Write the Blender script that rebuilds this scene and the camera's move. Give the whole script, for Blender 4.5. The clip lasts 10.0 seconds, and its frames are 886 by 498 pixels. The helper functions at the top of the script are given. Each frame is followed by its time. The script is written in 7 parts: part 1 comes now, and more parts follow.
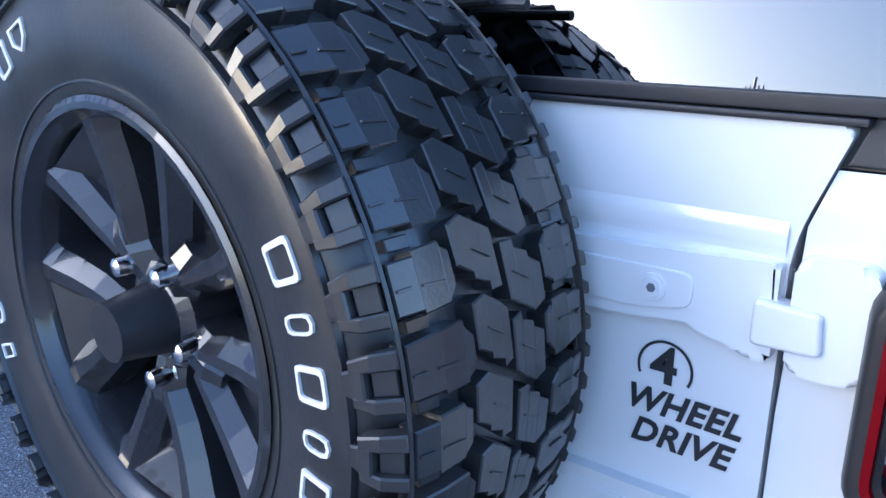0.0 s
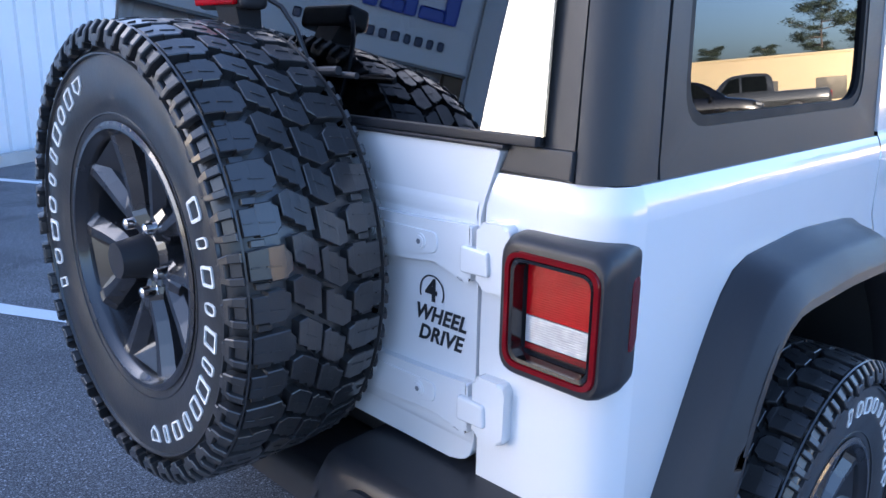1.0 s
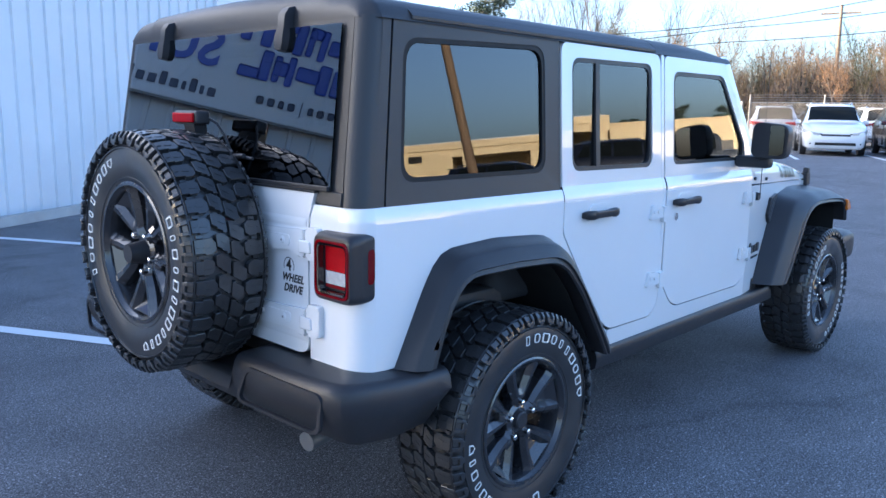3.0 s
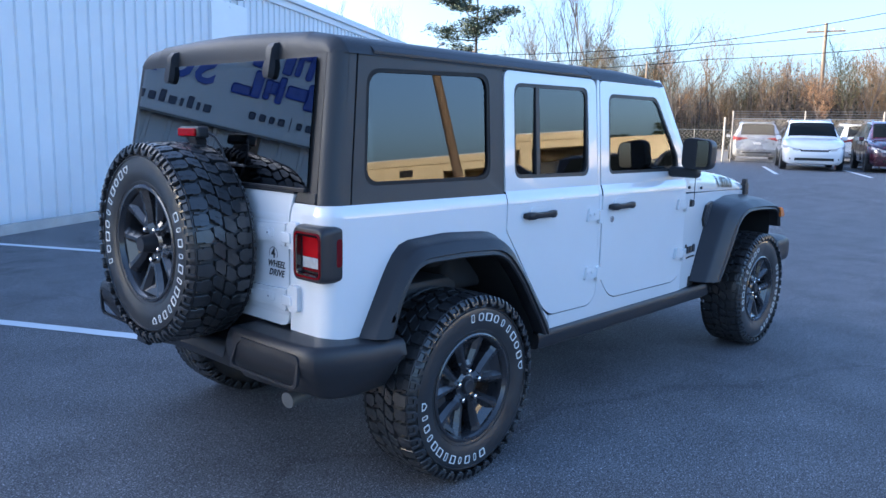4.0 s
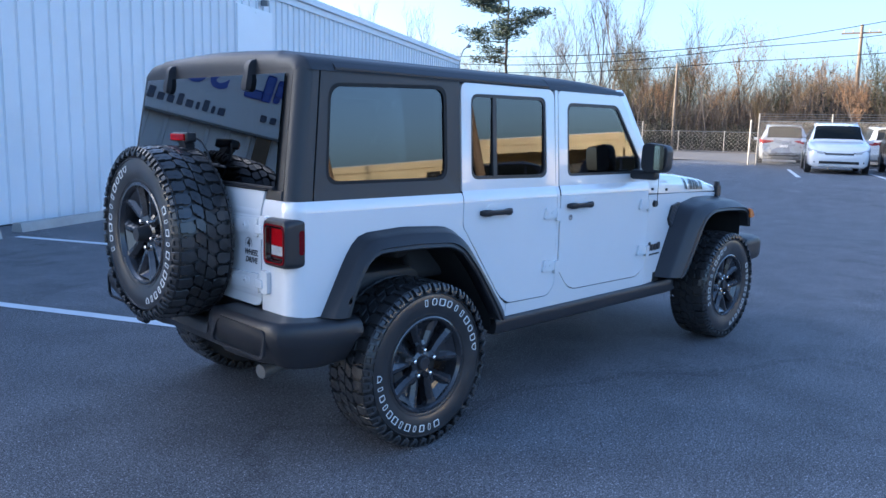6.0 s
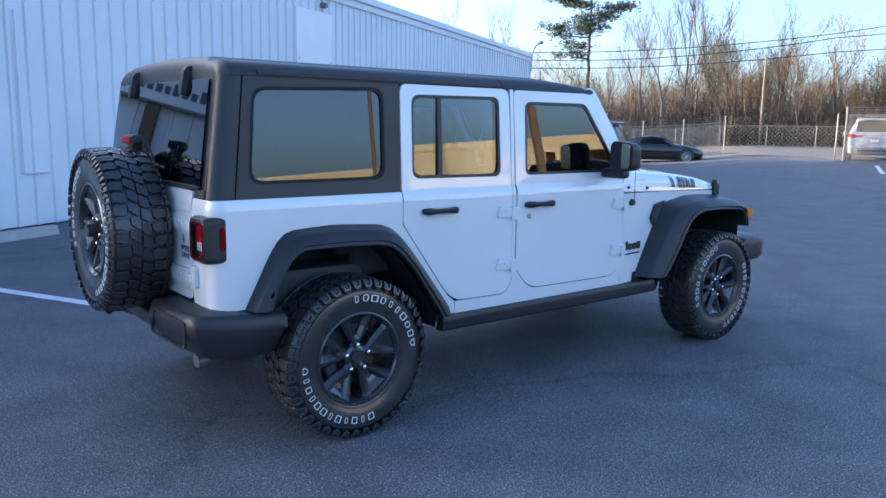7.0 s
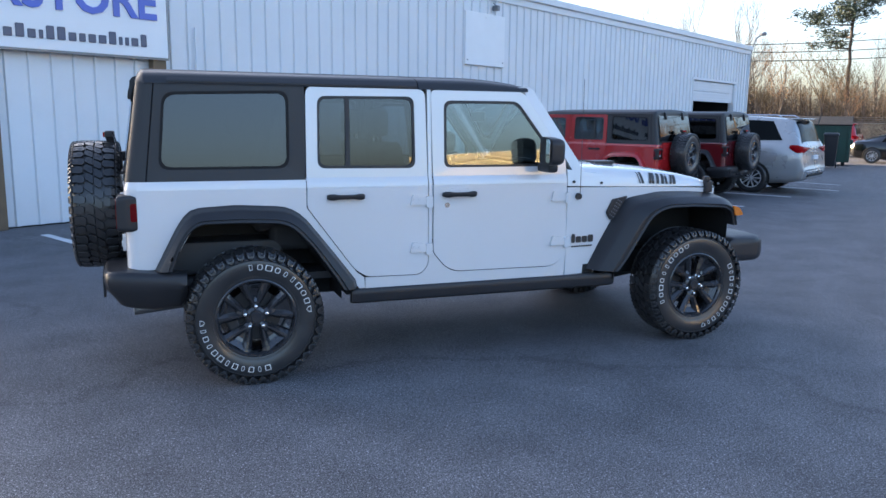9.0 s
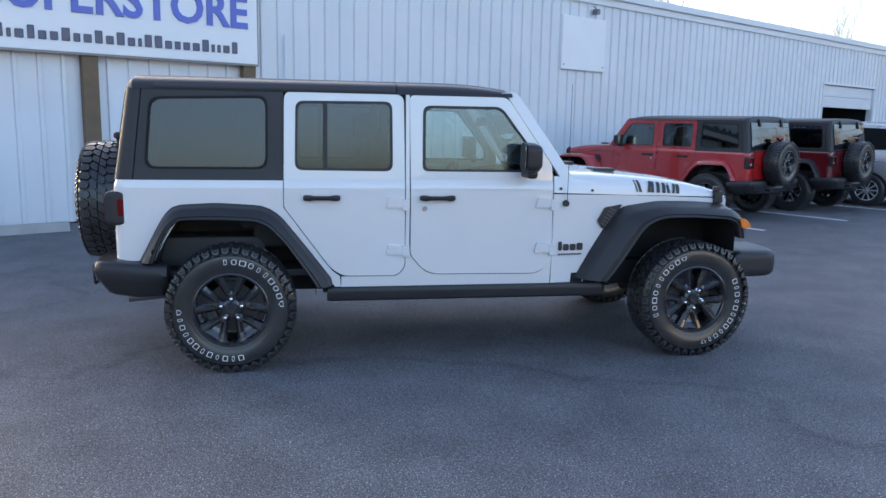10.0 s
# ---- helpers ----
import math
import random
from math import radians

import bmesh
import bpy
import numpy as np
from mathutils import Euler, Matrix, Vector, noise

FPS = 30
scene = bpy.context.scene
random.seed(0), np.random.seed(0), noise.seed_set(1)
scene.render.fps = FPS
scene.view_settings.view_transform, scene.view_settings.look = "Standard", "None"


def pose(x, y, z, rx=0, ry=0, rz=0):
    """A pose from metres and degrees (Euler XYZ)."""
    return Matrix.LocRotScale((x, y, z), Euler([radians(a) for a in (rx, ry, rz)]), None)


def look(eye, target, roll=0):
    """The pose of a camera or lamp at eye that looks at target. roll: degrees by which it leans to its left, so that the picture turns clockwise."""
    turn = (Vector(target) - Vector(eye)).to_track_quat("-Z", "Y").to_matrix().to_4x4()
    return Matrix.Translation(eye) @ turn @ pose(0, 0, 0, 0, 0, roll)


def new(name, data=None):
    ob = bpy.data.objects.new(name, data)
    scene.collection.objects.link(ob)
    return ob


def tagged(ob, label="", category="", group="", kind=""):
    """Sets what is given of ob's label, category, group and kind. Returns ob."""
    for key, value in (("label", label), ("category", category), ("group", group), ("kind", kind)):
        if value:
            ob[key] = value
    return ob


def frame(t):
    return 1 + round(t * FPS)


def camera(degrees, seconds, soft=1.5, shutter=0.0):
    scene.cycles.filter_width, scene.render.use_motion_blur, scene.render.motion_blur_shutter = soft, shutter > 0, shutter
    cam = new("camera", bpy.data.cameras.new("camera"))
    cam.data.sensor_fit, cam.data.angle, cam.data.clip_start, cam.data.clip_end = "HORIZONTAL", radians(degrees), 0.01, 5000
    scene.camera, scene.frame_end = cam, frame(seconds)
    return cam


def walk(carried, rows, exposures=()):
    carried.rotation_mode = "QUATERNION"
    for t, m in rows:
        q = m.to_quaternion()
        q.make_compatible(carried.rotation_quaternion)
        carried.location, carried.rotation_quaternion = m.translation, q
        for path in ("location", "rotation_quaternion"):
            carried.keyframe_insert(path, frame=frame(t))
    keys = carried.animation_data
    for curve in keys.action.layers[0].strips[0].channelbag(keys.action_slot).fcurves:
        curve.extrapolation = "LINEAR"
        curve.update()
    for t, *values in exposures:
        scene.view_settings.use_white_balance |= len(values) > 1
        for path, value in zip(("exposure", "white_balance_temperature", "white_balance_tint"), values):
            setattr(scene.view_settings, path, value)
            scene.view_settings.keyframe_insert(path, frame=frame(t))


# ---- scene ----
cam = camera(59.4, 10.0)
EXPOSURES = [(0.0, 3.02, 5600, 13), (0.5, 2.74, 5600, 16), (1.5, 2.84, 6100, 16), (2.5, 2.80, 6000, 13), (4.5, 2.38, 5550, 11), (7.5, 2.32, 5750, 12), (8.5, 2.40, 6350, 13), (10.0, 2.46, 7150, 14)]
PATH = [
    (0, (-1.302, -0.733, 1.278), (0.167, 0.488, 0.685), -0.0),
    (0.5, (-1.341, -1.022, 1.293), (0.03, 0.329, 0.751), 1.0),
    (1, (-1.467, -1.288, 1.331), (-0.098, 0.077, 0.82), 1.0),
    (1.5, (-1.579, -1.608, 1.362), (-0.206, -0.229, 0.902), 1.0),
    (2, (-1.716, -1.909, 1.397), (-0.322, -0.537, 0.978), 0.9),
    (2.5, (-1.876, -2.175, 1.418), (-0.461, -0.813, 1.04), 0.9),
    (4, (-2.33, -2.878, 1.435), (-0.884, -1.531, 1.129), 1.2),
    (4.5, (-2.432, -3.083, 1.443), (-0.982, -1.741, 1.137), 1.3),
    (5, (-2.466, -3.136, 1.443), (-1.014, -1.793, 1.142), 1.3),
    (6.5, (-2.217, -3.625, 1.482), (-0.899, -2.154, 1.17), 1.3),
    (7, (-1.901, -3.928, 1.496), (-0.679, -2.377, 1.179), 0.9),
    (7.5, (-1.616, -4.333, 1.518), (-0.511, -2.698, 1.194), 0.6),
    (8, (-1.26, -4.653, 1.498), (-0.28, -2.94, 1.169), 0.3),
    (8.5, (-0.893, -5.005, 1.502), (-0.054, -3.22, 1.171), 0.4),
    (9, (-0.49, -5.272, 1.513), (0.191, -3.421, 1.184), 0.6),
    (9.5, (-0.043, -5.455, 1.529), (0.477, -3.551, 1.202), 0.9),
    (10, (0.428, -5.582, 1.53), (0.783, -3.641, 1.207), 1.1),
]
walk(cam, [(t, look(eye, target, roll)) for t, eye, target, roll in PATH], EXPOSURES)

# ---- world and light ----
SUN_AZ, SUN_EL = 124.0, 11.0
world = bpy.data.worlds.new("sky")
scene.world = world
world.use_nodes = True
wn = world.node_tree.nodes
sky = wn.new("ShaderNodeTexSky")
sky.sky_type, sky.sun_disc = "NISHITA", False
sky.sun_elevation, sky.sun_rotation = radians(SUN_EL), radians(90.0 - SUN_AZ)
sky.air_density, sky.dust_density, sky.ozone_density, sky.altitude = 0.75, 3.6, 2.1, 0
world.node_tree.links.new(sky.outputs[0], wn["Background"].inputs[0])
wn["Background"].inputs[1].default_value = 0.15
sun = new("sun", bpy.data.lights.new("sun", "SUN"))
sun.data.energy, sun.data.angle, sun.data.color = 3.2, radians(0.6), (1.0, 0.80, 0.55)
_a, _e = radians(SUN_AZ), radians(SUN_EL)
sun.matrix_world = look((math.cos(_a) * math.cos(_e) * 50, math.sin(_a) * math.cos(_e) * 50, math.sin(_e) * 50), (0, 0, 0))


# ---- materials ----
def mat(name, color, rough=0.5, metal=0.0, var=0.12, scale=6.0, fine=0.0, bump=0.0, bump_scale=120.0, coat=0.0,
        rough_var=0.08, spec=0.5, rand=0.0, tint=None, coat_rough=0.03):
    """A principled material with noise at two scales in colour and roughness, and fine relief."""
    m = bpy.data.materials.new(name)
    m.use_nodes = True
    n, l = m.node_tree.nodes, m.node_tree.links
    p = n["Principled BSDF"]
    p.inputs["Metallic"].default_value = metal
    p.inputs["Specular IOR Level"].default_value = spec
    p.inputs["Coat Weight"].default_value = coat
    p.inputs["Coat Roughness"].default_value = coat_rough
    tc = n.new("ShaderNodeTexCoord")
    big = n.new("ShaderNodeTexNoise")
    big.inputs["Scale"].default_value, big.inputs["Detail"].default_value = scale, 5
    l.new(tc.outputs["Object"], big.inputs["Vector"])
    ramp = n.new("ShaderNodeMix")
    ramp.data_type = "RGBA"
    c2 = tint or tuple(c * (1 - var) for c in color)
    ramp.inputs["A"].default_value = (*c2, 1)
    ramp.inputs["B"].default_value = (*[min(1, c * (1 + var)) for c in color], 1)
    fac = big.outputs["Fac"]
    if fine:
        sm = n.new("ShaderNodeTexNoise")
        sm.inputs["Scale"].default_value, sm.inputs["Detail"].default_value = scale * 40, 3
        l.new(tc.outputs["Object"], sm.inputs["Vector"])
        mx = n.new("ShaderNodeMix")
        mx.inputs["Factor"].default_value = fine
        l.new(fac, mx.inputs["A"])
        l.new(sm.outputs["Fac"], mx.inputs["B"])
        fac = mx.outputs["Result"]
    if rand:
        oi = n.new("ShaderNodeObjectInfo")
        mx = n.new("ShaderNodeMix")
        mx.inputs["Factor"].default_value = rand
        l.new(fac, mx.inputs["A"])
        l.new(oi.outputs["Random"], mx.inputs["B"])
        fac = mx.outputs["Result"]
    st = n.new("ShaderNodeMapRange")
    st.inputs["From Min"].default_value, st.inputs["From Max"].default_value = 0.3, 0.7
    l.new(fac, st.inputs["Value"])
    l.new(st.outputs["Result"], ramp.inputs["Factor"])
    l.new(ramp.outputs["Result"], p.inputs["Base Color"])
    rr = n.new("ShaderNodeMapRange")
    rr.inputs["From Min"].default_value, rr.inputs["From Max"].default_value = 0.3, 0.7
    rr.inputs["To Min"].default_value, rr.inputs["To Max"].default_value = max(0, rough - rough_var), min(1, rough + rough_var)
    l.new(big.outputs["Fac"], rr.inputs["Value"])
    l.new(rr.outputs["Result"], p.inputs["Roughness"])
    if bump:
        bn = n.new("ShaderNodeTexNoise")
        bn.inputs["Scale"].default_value, bn.inputs["Detail"].default_value = bump_scale, 3
        l.new(tc.outputs["Object"], bn.inputs["Vector"])
        b = n.new("ShaderNodeBump")
        b.inputs["Strength"].default_value, b.inputs["Distance"].default_value = bump, 0.004
        l.new(bn.outputs["Fac"], b.inputs["Height"])
        l.new(b.outputs["Normal"], p.inputs["Normal"])
    return m


def glass_mat(name, tint, mix, rough=0.0, ior=1.5):
    """A thin tinted pane: a clear tinted part and a mirror part by Fresnel."""
    m = bpy.data.materials.new(name)
    m.use_nodes = True
    n, l = m.node_tree.nodes, m.node_tree.links
    n.remove(n["Principled BSDF"])
    t = n.new("ShaderNodeBsdfTransparent")
    t.inputs[0].default_value = (*tint, 1)
    g = n.new("ShaderNodeBsdfGlossy")
    g.inputs["Roughness"].default_value = rough
    g.inputs["Color"].default_value = (0.95, 0.97, 1, 1)
    f = n.new("ShaderNodeFresnel")
    f.inputs[0].default_value = ior
    mr = n.new("ShaderNodeMapRange")
    mr.inputs["To Min"].default_value, mr.inputs["To Max"].default_value = mix, 1.0
    l.new(f.outputs[0], mr.inputs["Value"])
    s = n.new("ShaderNodeMixShader")
    l.new(mr.outputs[0], s.inputs[0])
    l.new(t.outputs[0], s.inputs[1])
    l.new(g.outputs[0], s.inputs[2])
    l.new(s.outputs[0], n["Material Output"].inputs[0])
    return m


def asphalt_mat():
    """Coarse aged asphalt: stone grains, blotches, sealed patches, faint wandering joints."""
    m = mat("asphalt", (0.118, 0.118, 0.124), 0.68, var=0.14, scale=0.22, fine=0.0, rough_var=0.10, spec=0.18)
    n, l = m.node_tree.nodes, m.node_tree.links
    p = n["Principled BSDF"]
    colour = p.inputs["Base Color"].links[0].from_socket
    tc = n.new("ShaderNodeTexCoord")

    def noise_tex(scale, detail, distort=0.0):
        t = n.new("ShaderNodeTexNoise")
        t.inputs["Scale"].default_value, t.inputs["Detail"].default_value, t.inputs["Distortion"].default_value = scale, detail, distort
        l.new(tc.outputs["Object"], t.inputs["Vector"])
        return t.outputs["Fac"]

    def spread(sock, a, b, lo, hi):
        r = n.new("ShaderNodeMapRange")
        for key, v in (("From Min", a), ("From Max", b), ("To Min", lo), ("To Max", hi)):
            r.inputs[key].default_value = v
        l.new(sock, r.inputs["Value"])
        return r.outputs[0]

    def times(sock, fac):
        x = n.new("ShaderNodeMix")
        x.data_type, x.blend_type = "RGBA", "MULTIPLY"
        x.inputs["Factor"].default_value = 1
        l.new(sock, x.inputs["A"])
        l.new(fac, x.inputs["B"])
        return x.outputs["Result"]
    colour = times(colour, spread(noise_tex(2.2, 9), 0.3, 0.7, 0.80, 1.16))
    grain = noise_tex(150, 4)
    colour = times(colour, spread(grain, 0.43, 0.57, 0.50, 1.50))
    stone = noise_tex(330, 2)
    colour = times(colour, spread(stone, 0.45, 0.60, 0.62, 1.75))
    colour = times(colour, spread(noise_tex(85, 3), 0.56, 0.66, 0.98, 2.3))
    colour = times(colour, spread(noise_tex(38, 5), 0.38, 0.50, 0.78, 1.02))
    j = n.new("ShaderNodeMath")
    j.operation = "SUBTRACT"
    j.inputs[1].default_value = 0.5
    l.new(noise_tex(0.16, 6, 0.5), j.inputs[0])
    a = n.new("ShaderNodeMath")
    a.operation = "ABSOLUTE"
    l.new(j.outputs[0], a.inputs[0])
    colour = times(colour, spread(a.outputs[0], 0.001, 0.006, 0.80, 1.0))
    l.new(colour, p.inputs["Base Color"])
    b = n.new("ShaderNodeBump")
    b.inputs["Strength"].default_value, b.inputs["Distance"].default_value = 0.4, 0.003
    l.new(grain, b.inputs["Height"])
    b2 = n.new("ShaderNodeBump")
    b2.inputs["Strength"].default_value, b2.inputs["Distance"].default_value = 0.5, 0.003
    l.new(stone, b2.inputs["Height"])
    l.new(b.outputs["Normal"], b2.inputs["Normal"])
    l.new(b2.outputs["Normal"], p.inputs["Normal"])
    return m


M = {
    "white": mat("white_paint", (0.70, 0.705, 0.71), 0.22, var=0.015, scale=3, coat=1.0, rough_var=0.02),
    "red": mat("red_paint", (0.42, 0.012, 0.014), 0.25, var=0.04, scale=3, coat=1.0, rough_var=0.03),
    "maroon": mat("maroon_paint", (0.11, 0.008, 0.012), 0.25, var=0.05, scale=3, coat=1.0, rough_var=0.03),
    "wine": mat("wine_red_paint", (0.035, 0.005, 0.012), 0.25, var=0.05, scale=3, coat=1.0, rough_var=0.03),
    "silver": mat("silver_paint", (0.40, 0.41, 0.42), 0.28, metal=0.35, var=0.03, scale=3, coat=0.8, rough_var=0.03),
    "black_paint": mat("black_paint", (0.004, 0.004, 0.005), 0.2, var=0.1, scale=3, coat=1.0, rough_var=0.03),
    "charcoal": mat("charcoal_paint", (0.045, 0.05, 0.052), 0.25, var=0.05, scale=3, coat=1.0, rough_var=0.03),
    "alloy": mat("bright_alloy", (0.62, 0.63, 0.65), 0.3, metal=0.5, var=0.06, scale=10),
    "hardtop": mat("textured_black_hardtop", (0.027, 0.028, 0.031), 0.42, spec=0.38, var=0.06, scale=3, fine=0.3, bump=0.10, bump_scale=900, rough_var=0.04),
    "plastic": mat("black_moulded_plastic", (0.027, 0.027, 0.030), 0.37, var=0.10, scale=4, fine=0.3, bump=0.10, bump_scale=900, rough_var=0.05, spec=0.32),
    "rubber": mat("tyre_rubber", (0.024, 0.0243, 0.0258), 0.38, var=0.25, scale=9, fine=0.3, bump=0.10, bump_scale=160, rough_var=0.10, coat=0.48, coat_rough=0.15, spec=0.45),
    "rim": mat("gloss_black_alloy", (0.022, 0.022, 0.025), 0.26, var=0.15, scale=8, rough_var=0.06, coat=0.8),
    "letter": mat("raised_white_rubber", (0.72, 0.72, 0.70), 0.6, var=0.08, scale=30),
    "disc": mat("worn_iron", (0.05, 0.05, 0.052), 0.5, metal=0.6, var=0.2, scale=12),
    "car_glass": mat("dark_car_glass", (0.006, 0.008, 0.009), 0.06, var=0.1, scale=3, rough_var=0.02, spec=0.05),
    "chrome": mat("chrome", (0.75, 0.75, 0.76), 0.12, metal=1.0, var=0.05, scale=20),
    # black underbody parts, and surfaces whose shade is put into the colour
    "dark": mat("dark_parts_and_shade", (0.010, 0.010, 0.010), 0.8, var=0.3, scale=8, fine=0.4, bump=0.2),
    "red_lens": mat("red_lens", (0.30, 0.001, 0.005), 0.22, var=0.18, scale=25, fine=0.4, coat=0.05, spec=0.08, rough_var=0.03, bump=0.06, bump_scale=700),
    "red_dark": mat("deep_red_lens", (0.13, 0.001, 0.004), 0.15, var=0.08, scale=40, coat=0.2, spec=0.15, rough_var=0.03),
    "clear_lens": mat("clear_lens", (0.40, 0.41, 0.42), 0.15, var=0.15, scale=60, coat=1.0, bump=0.2, bump_scale=90),
    "amber": mat("amber_lens", (0.75, 0.20, 0.02), 0.15, var=0.1, scale=40, coat=1.0),
    "decal": mat("black_decal", (0.02, 0.022, 0.026), 0.4, var=0.1, scale=10),
    "decal_grey": mat("grey_decal", (0.14, 0.15, 0.17), 0.4, var=0.1, scale=10),
    "seal": mat("rubber_window_seal", (0.008, 0.008, 0.009), 0.55, var=0.1, scale=10, spec=0.25),
    "seat": mat("black_seat_cloth", (0.03, 0.03, 0.032), 0.85, var=0.2, scale=10, fine=0.4, bump=0.3, bump_scale=300),
    "trim": mat("interior_trim", (0.035, 0.035, 0.037), 0.6, var=0.15, scale=6),
    "paper": mat("white_paper", (0.75, 0.76, 0.78), 0.7, var=0.04, scale=6),
    "privacy": glass_mat("privacy_glass", (0.34, 0.38, 0.41), 0.025, ior=1.5),
    "dark_glass": glass_mat("dark_privacy_glass", (0.16, 0.18, 0.19), 0.025, ior=1.5),
    "rear_glass": glass_mat("rear_privacy_glass", (0.18, 0.20, 0.21), 0.085, ior=1.5),
    "clear": glass_mat("clear_glass", (0.72, 0.80, 0.79), 0.04, ior=1.5),
    "mirror": glass_mat("mirror_glass", (0, 0, 0), 0.85),
    "asphalt": asphalt_mat(),
    "line": mat("worn_white_line_paint", (0.66, 0.67, 0.68), 0.7, var=0.12, scale=3, fine=0.5, bump=0.3, bump_scale=200),
    "metal_wall": mat("white_painted_metal_siding", (0.70, 0.72, 0.74), 0.42, var=0.05, scale=0.8, fine=0.15, rough_var=0.08),
    "concrete": mat("concrete", (0.36, 0.35, 0.33), 0.85, var=0.2, scale=4, fine=0.4, bump=0.4),
    "wood": mat("weathered_wood", (0.17, 0.115, 0.07), 0.8, var=0.3, scale=5, fine=0.5, bump=0.4, bump_scale=80),
    "sign": mat("white_sign_face", (0.80, 0.81, 0.82), 0.35, var=0.02, scale=2),
    "sign_blue": mat("blue_sign_letters", (0.10, 0.15, 0.52), 0.4, var=0.08, scale=2),
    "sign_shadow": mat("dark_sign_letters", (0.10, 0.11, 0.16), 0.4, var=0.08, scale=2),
    "galv": mat("galvanised_steel", (0.20, 0.205, 0.21), 0.45, metal=0.6, var=0.1, scale=6),
    "bark": mat("bark", (0.11, 0.09, 0.078), 0.9, var=0.35, scale=2, fine=0.4, rand=0.4),
    "twig": mat("twig_haze", (0.115, 0.096, 0.085), 0.9, var=0.3, scale=0.6, rand=0.5),
    "pine": mat("pine_needles", (0.042, 0.062, 0.040), 0.75, var=0.4, scale=0.8, rand=0.2),
    "autumn": mat("autumn_leaves", (0.19, 0.112, 0.064), 0.9, var=0.35, scale=0.5, rand=0.6, tint=(0.075, 0.068, 0.035), spec=0.2),
    "brush": mat("green_brush", (0.026, 0.027, 0.017), 0.95, var=0.45, scale=0.4, rand=0.4),
    "wire": mat("fence_wire", (0.33, 0.30, 0.26), 0.6, var=0.1, scale=3),
    "thicket": mat("brown_saplings", (0.130, 0.088, 0.060), 0.95, var=0.4, scale=0.5, rand=0.6, tint=(0.075, 0.065, 0.042), spec=0.2),
    "tan_wall": mat("tan_painted_block", (0.62, 0.50, 0.30), 0.8, var=0.06, scale=0.7, fine=0.2),
    "roof_metal": mat("grey_roof_metal", (0.50, 0.52, 0.54), 0.45, var=0.06, scale=0.6),
    "dirt": mat("dry_grass_and_dirt", (0.20, 0.155, 0.105), 0.95, var=0.3, scale=0.3, fine=0.4, bump=0.4, bump_scale=30),
    "gravel": mat("pale_gravel", (0.12, 0.11, 0.102), 0.9, var=0.25, scale=0.5, fine=0.4, bump=0.4, bump_scale=40),
    "green_metal": mat("green_painted_steel", (0.01, 0.05, 0.035), 0.5, var=0.2, scale=3),
    "pole": mat("grey_wood_pole", (0.22, 0.17, 0.125), 0.85, var=0.25, scale=3, fine=0.4),
}


# ---- mesh helpers ----
def part(name, bm, material, parent=None, label=""):
    """Link a bmesh as one mesh object under a thing or part."""
    bmesh.ops.recalc_face_normals(bm, faces=bm.faces)
    me = bpy.data.meshes.new(name)
    bm.to_mesh(me)
    bm.free()
    me.materials.append(material)
    return link(name, me, parent, label)


def link(name, me, parent=None, label="", m=None):
    ob = new(name, me)
    if m is not None:
        ob.matrix_basis = m
    if parent is not None:
        ob.parent = parent
    if label:
        ob["label"] = label
    return ob


def smooth(bm, deg=35):
    """Smooth faces, with the edges sharper than deg kept sharp."""
    bm.normal_update()
    for f in bm.faces:
        f.smooth = True
    for e in bm.edges:
        if len(e.link_faces) == 2:
            e.smooth = e.calc_face_angle(0) < radians(deg)
    return bm


def box(bm, x0, x1, y0, y1, z0, z1, bev=0.0, m=None, seg=2):
    c = Matrix.LocRotScale(((x0 + x1) / 2, (y0 + y1) / 2, (z0 + z1) / 2), None, (abs(x1 - x0), abs(y1 - y0), abs(z1 - z0)))
    r = bmesh.ops.create_cube(bm, size=1.0, matrix=c)
    vs = r["verts"]
    if bev:
        es = list({e for v in vs for e in v.link_edges})
        r2 = bmesh.ops.bevel(bm, geom=es, offset=bev, segments=seg, affect="EDGES", profile=0.5)
        vs = list({v for f in r2["faces"] for v in f.verts} | {v for v in vs if v.is_valid})
    if m is not None:
        bmesh.ops.transform(bm, matrix=m, verts=vs)
    return bm


def boxes(items, bev=0.0, m=None):
    bm = bmesh.new()
    for it in items:
        box(bm, *it, bev=bev, m=m)
    return bm


def tube(bm, p0, p1, r0, r1=None, n=10, caps=True):
    p0, p1 = Vector(p0), Vector(p1)
    r1 = r0 if r1 is None else r1
    q = (p1 - p0).to_track_quat("Z", "Y").to_matrix()
    a = [bm.verts.new(p0 + q @ Vector((r0 * math.cos(t), r0 * math.sin(t), 0))) for t in [2 * math.pi * i / n for i in range(n)]]
    b = [bm.verts.new(p1 + q @ Vector((r1 * math.cos(t), r1 * math.sin(t), 0))) for t in [2 * math.pi * i / n for i in range(n)]]
    for i in range(n):
        bm.faces.new((a[i], a[(i + 1) % n], b[(i + 1) % n], b[i]))
    if caps:
        bm.faces.new(a[::-1])
        bm.faces.new(b)
    return bm


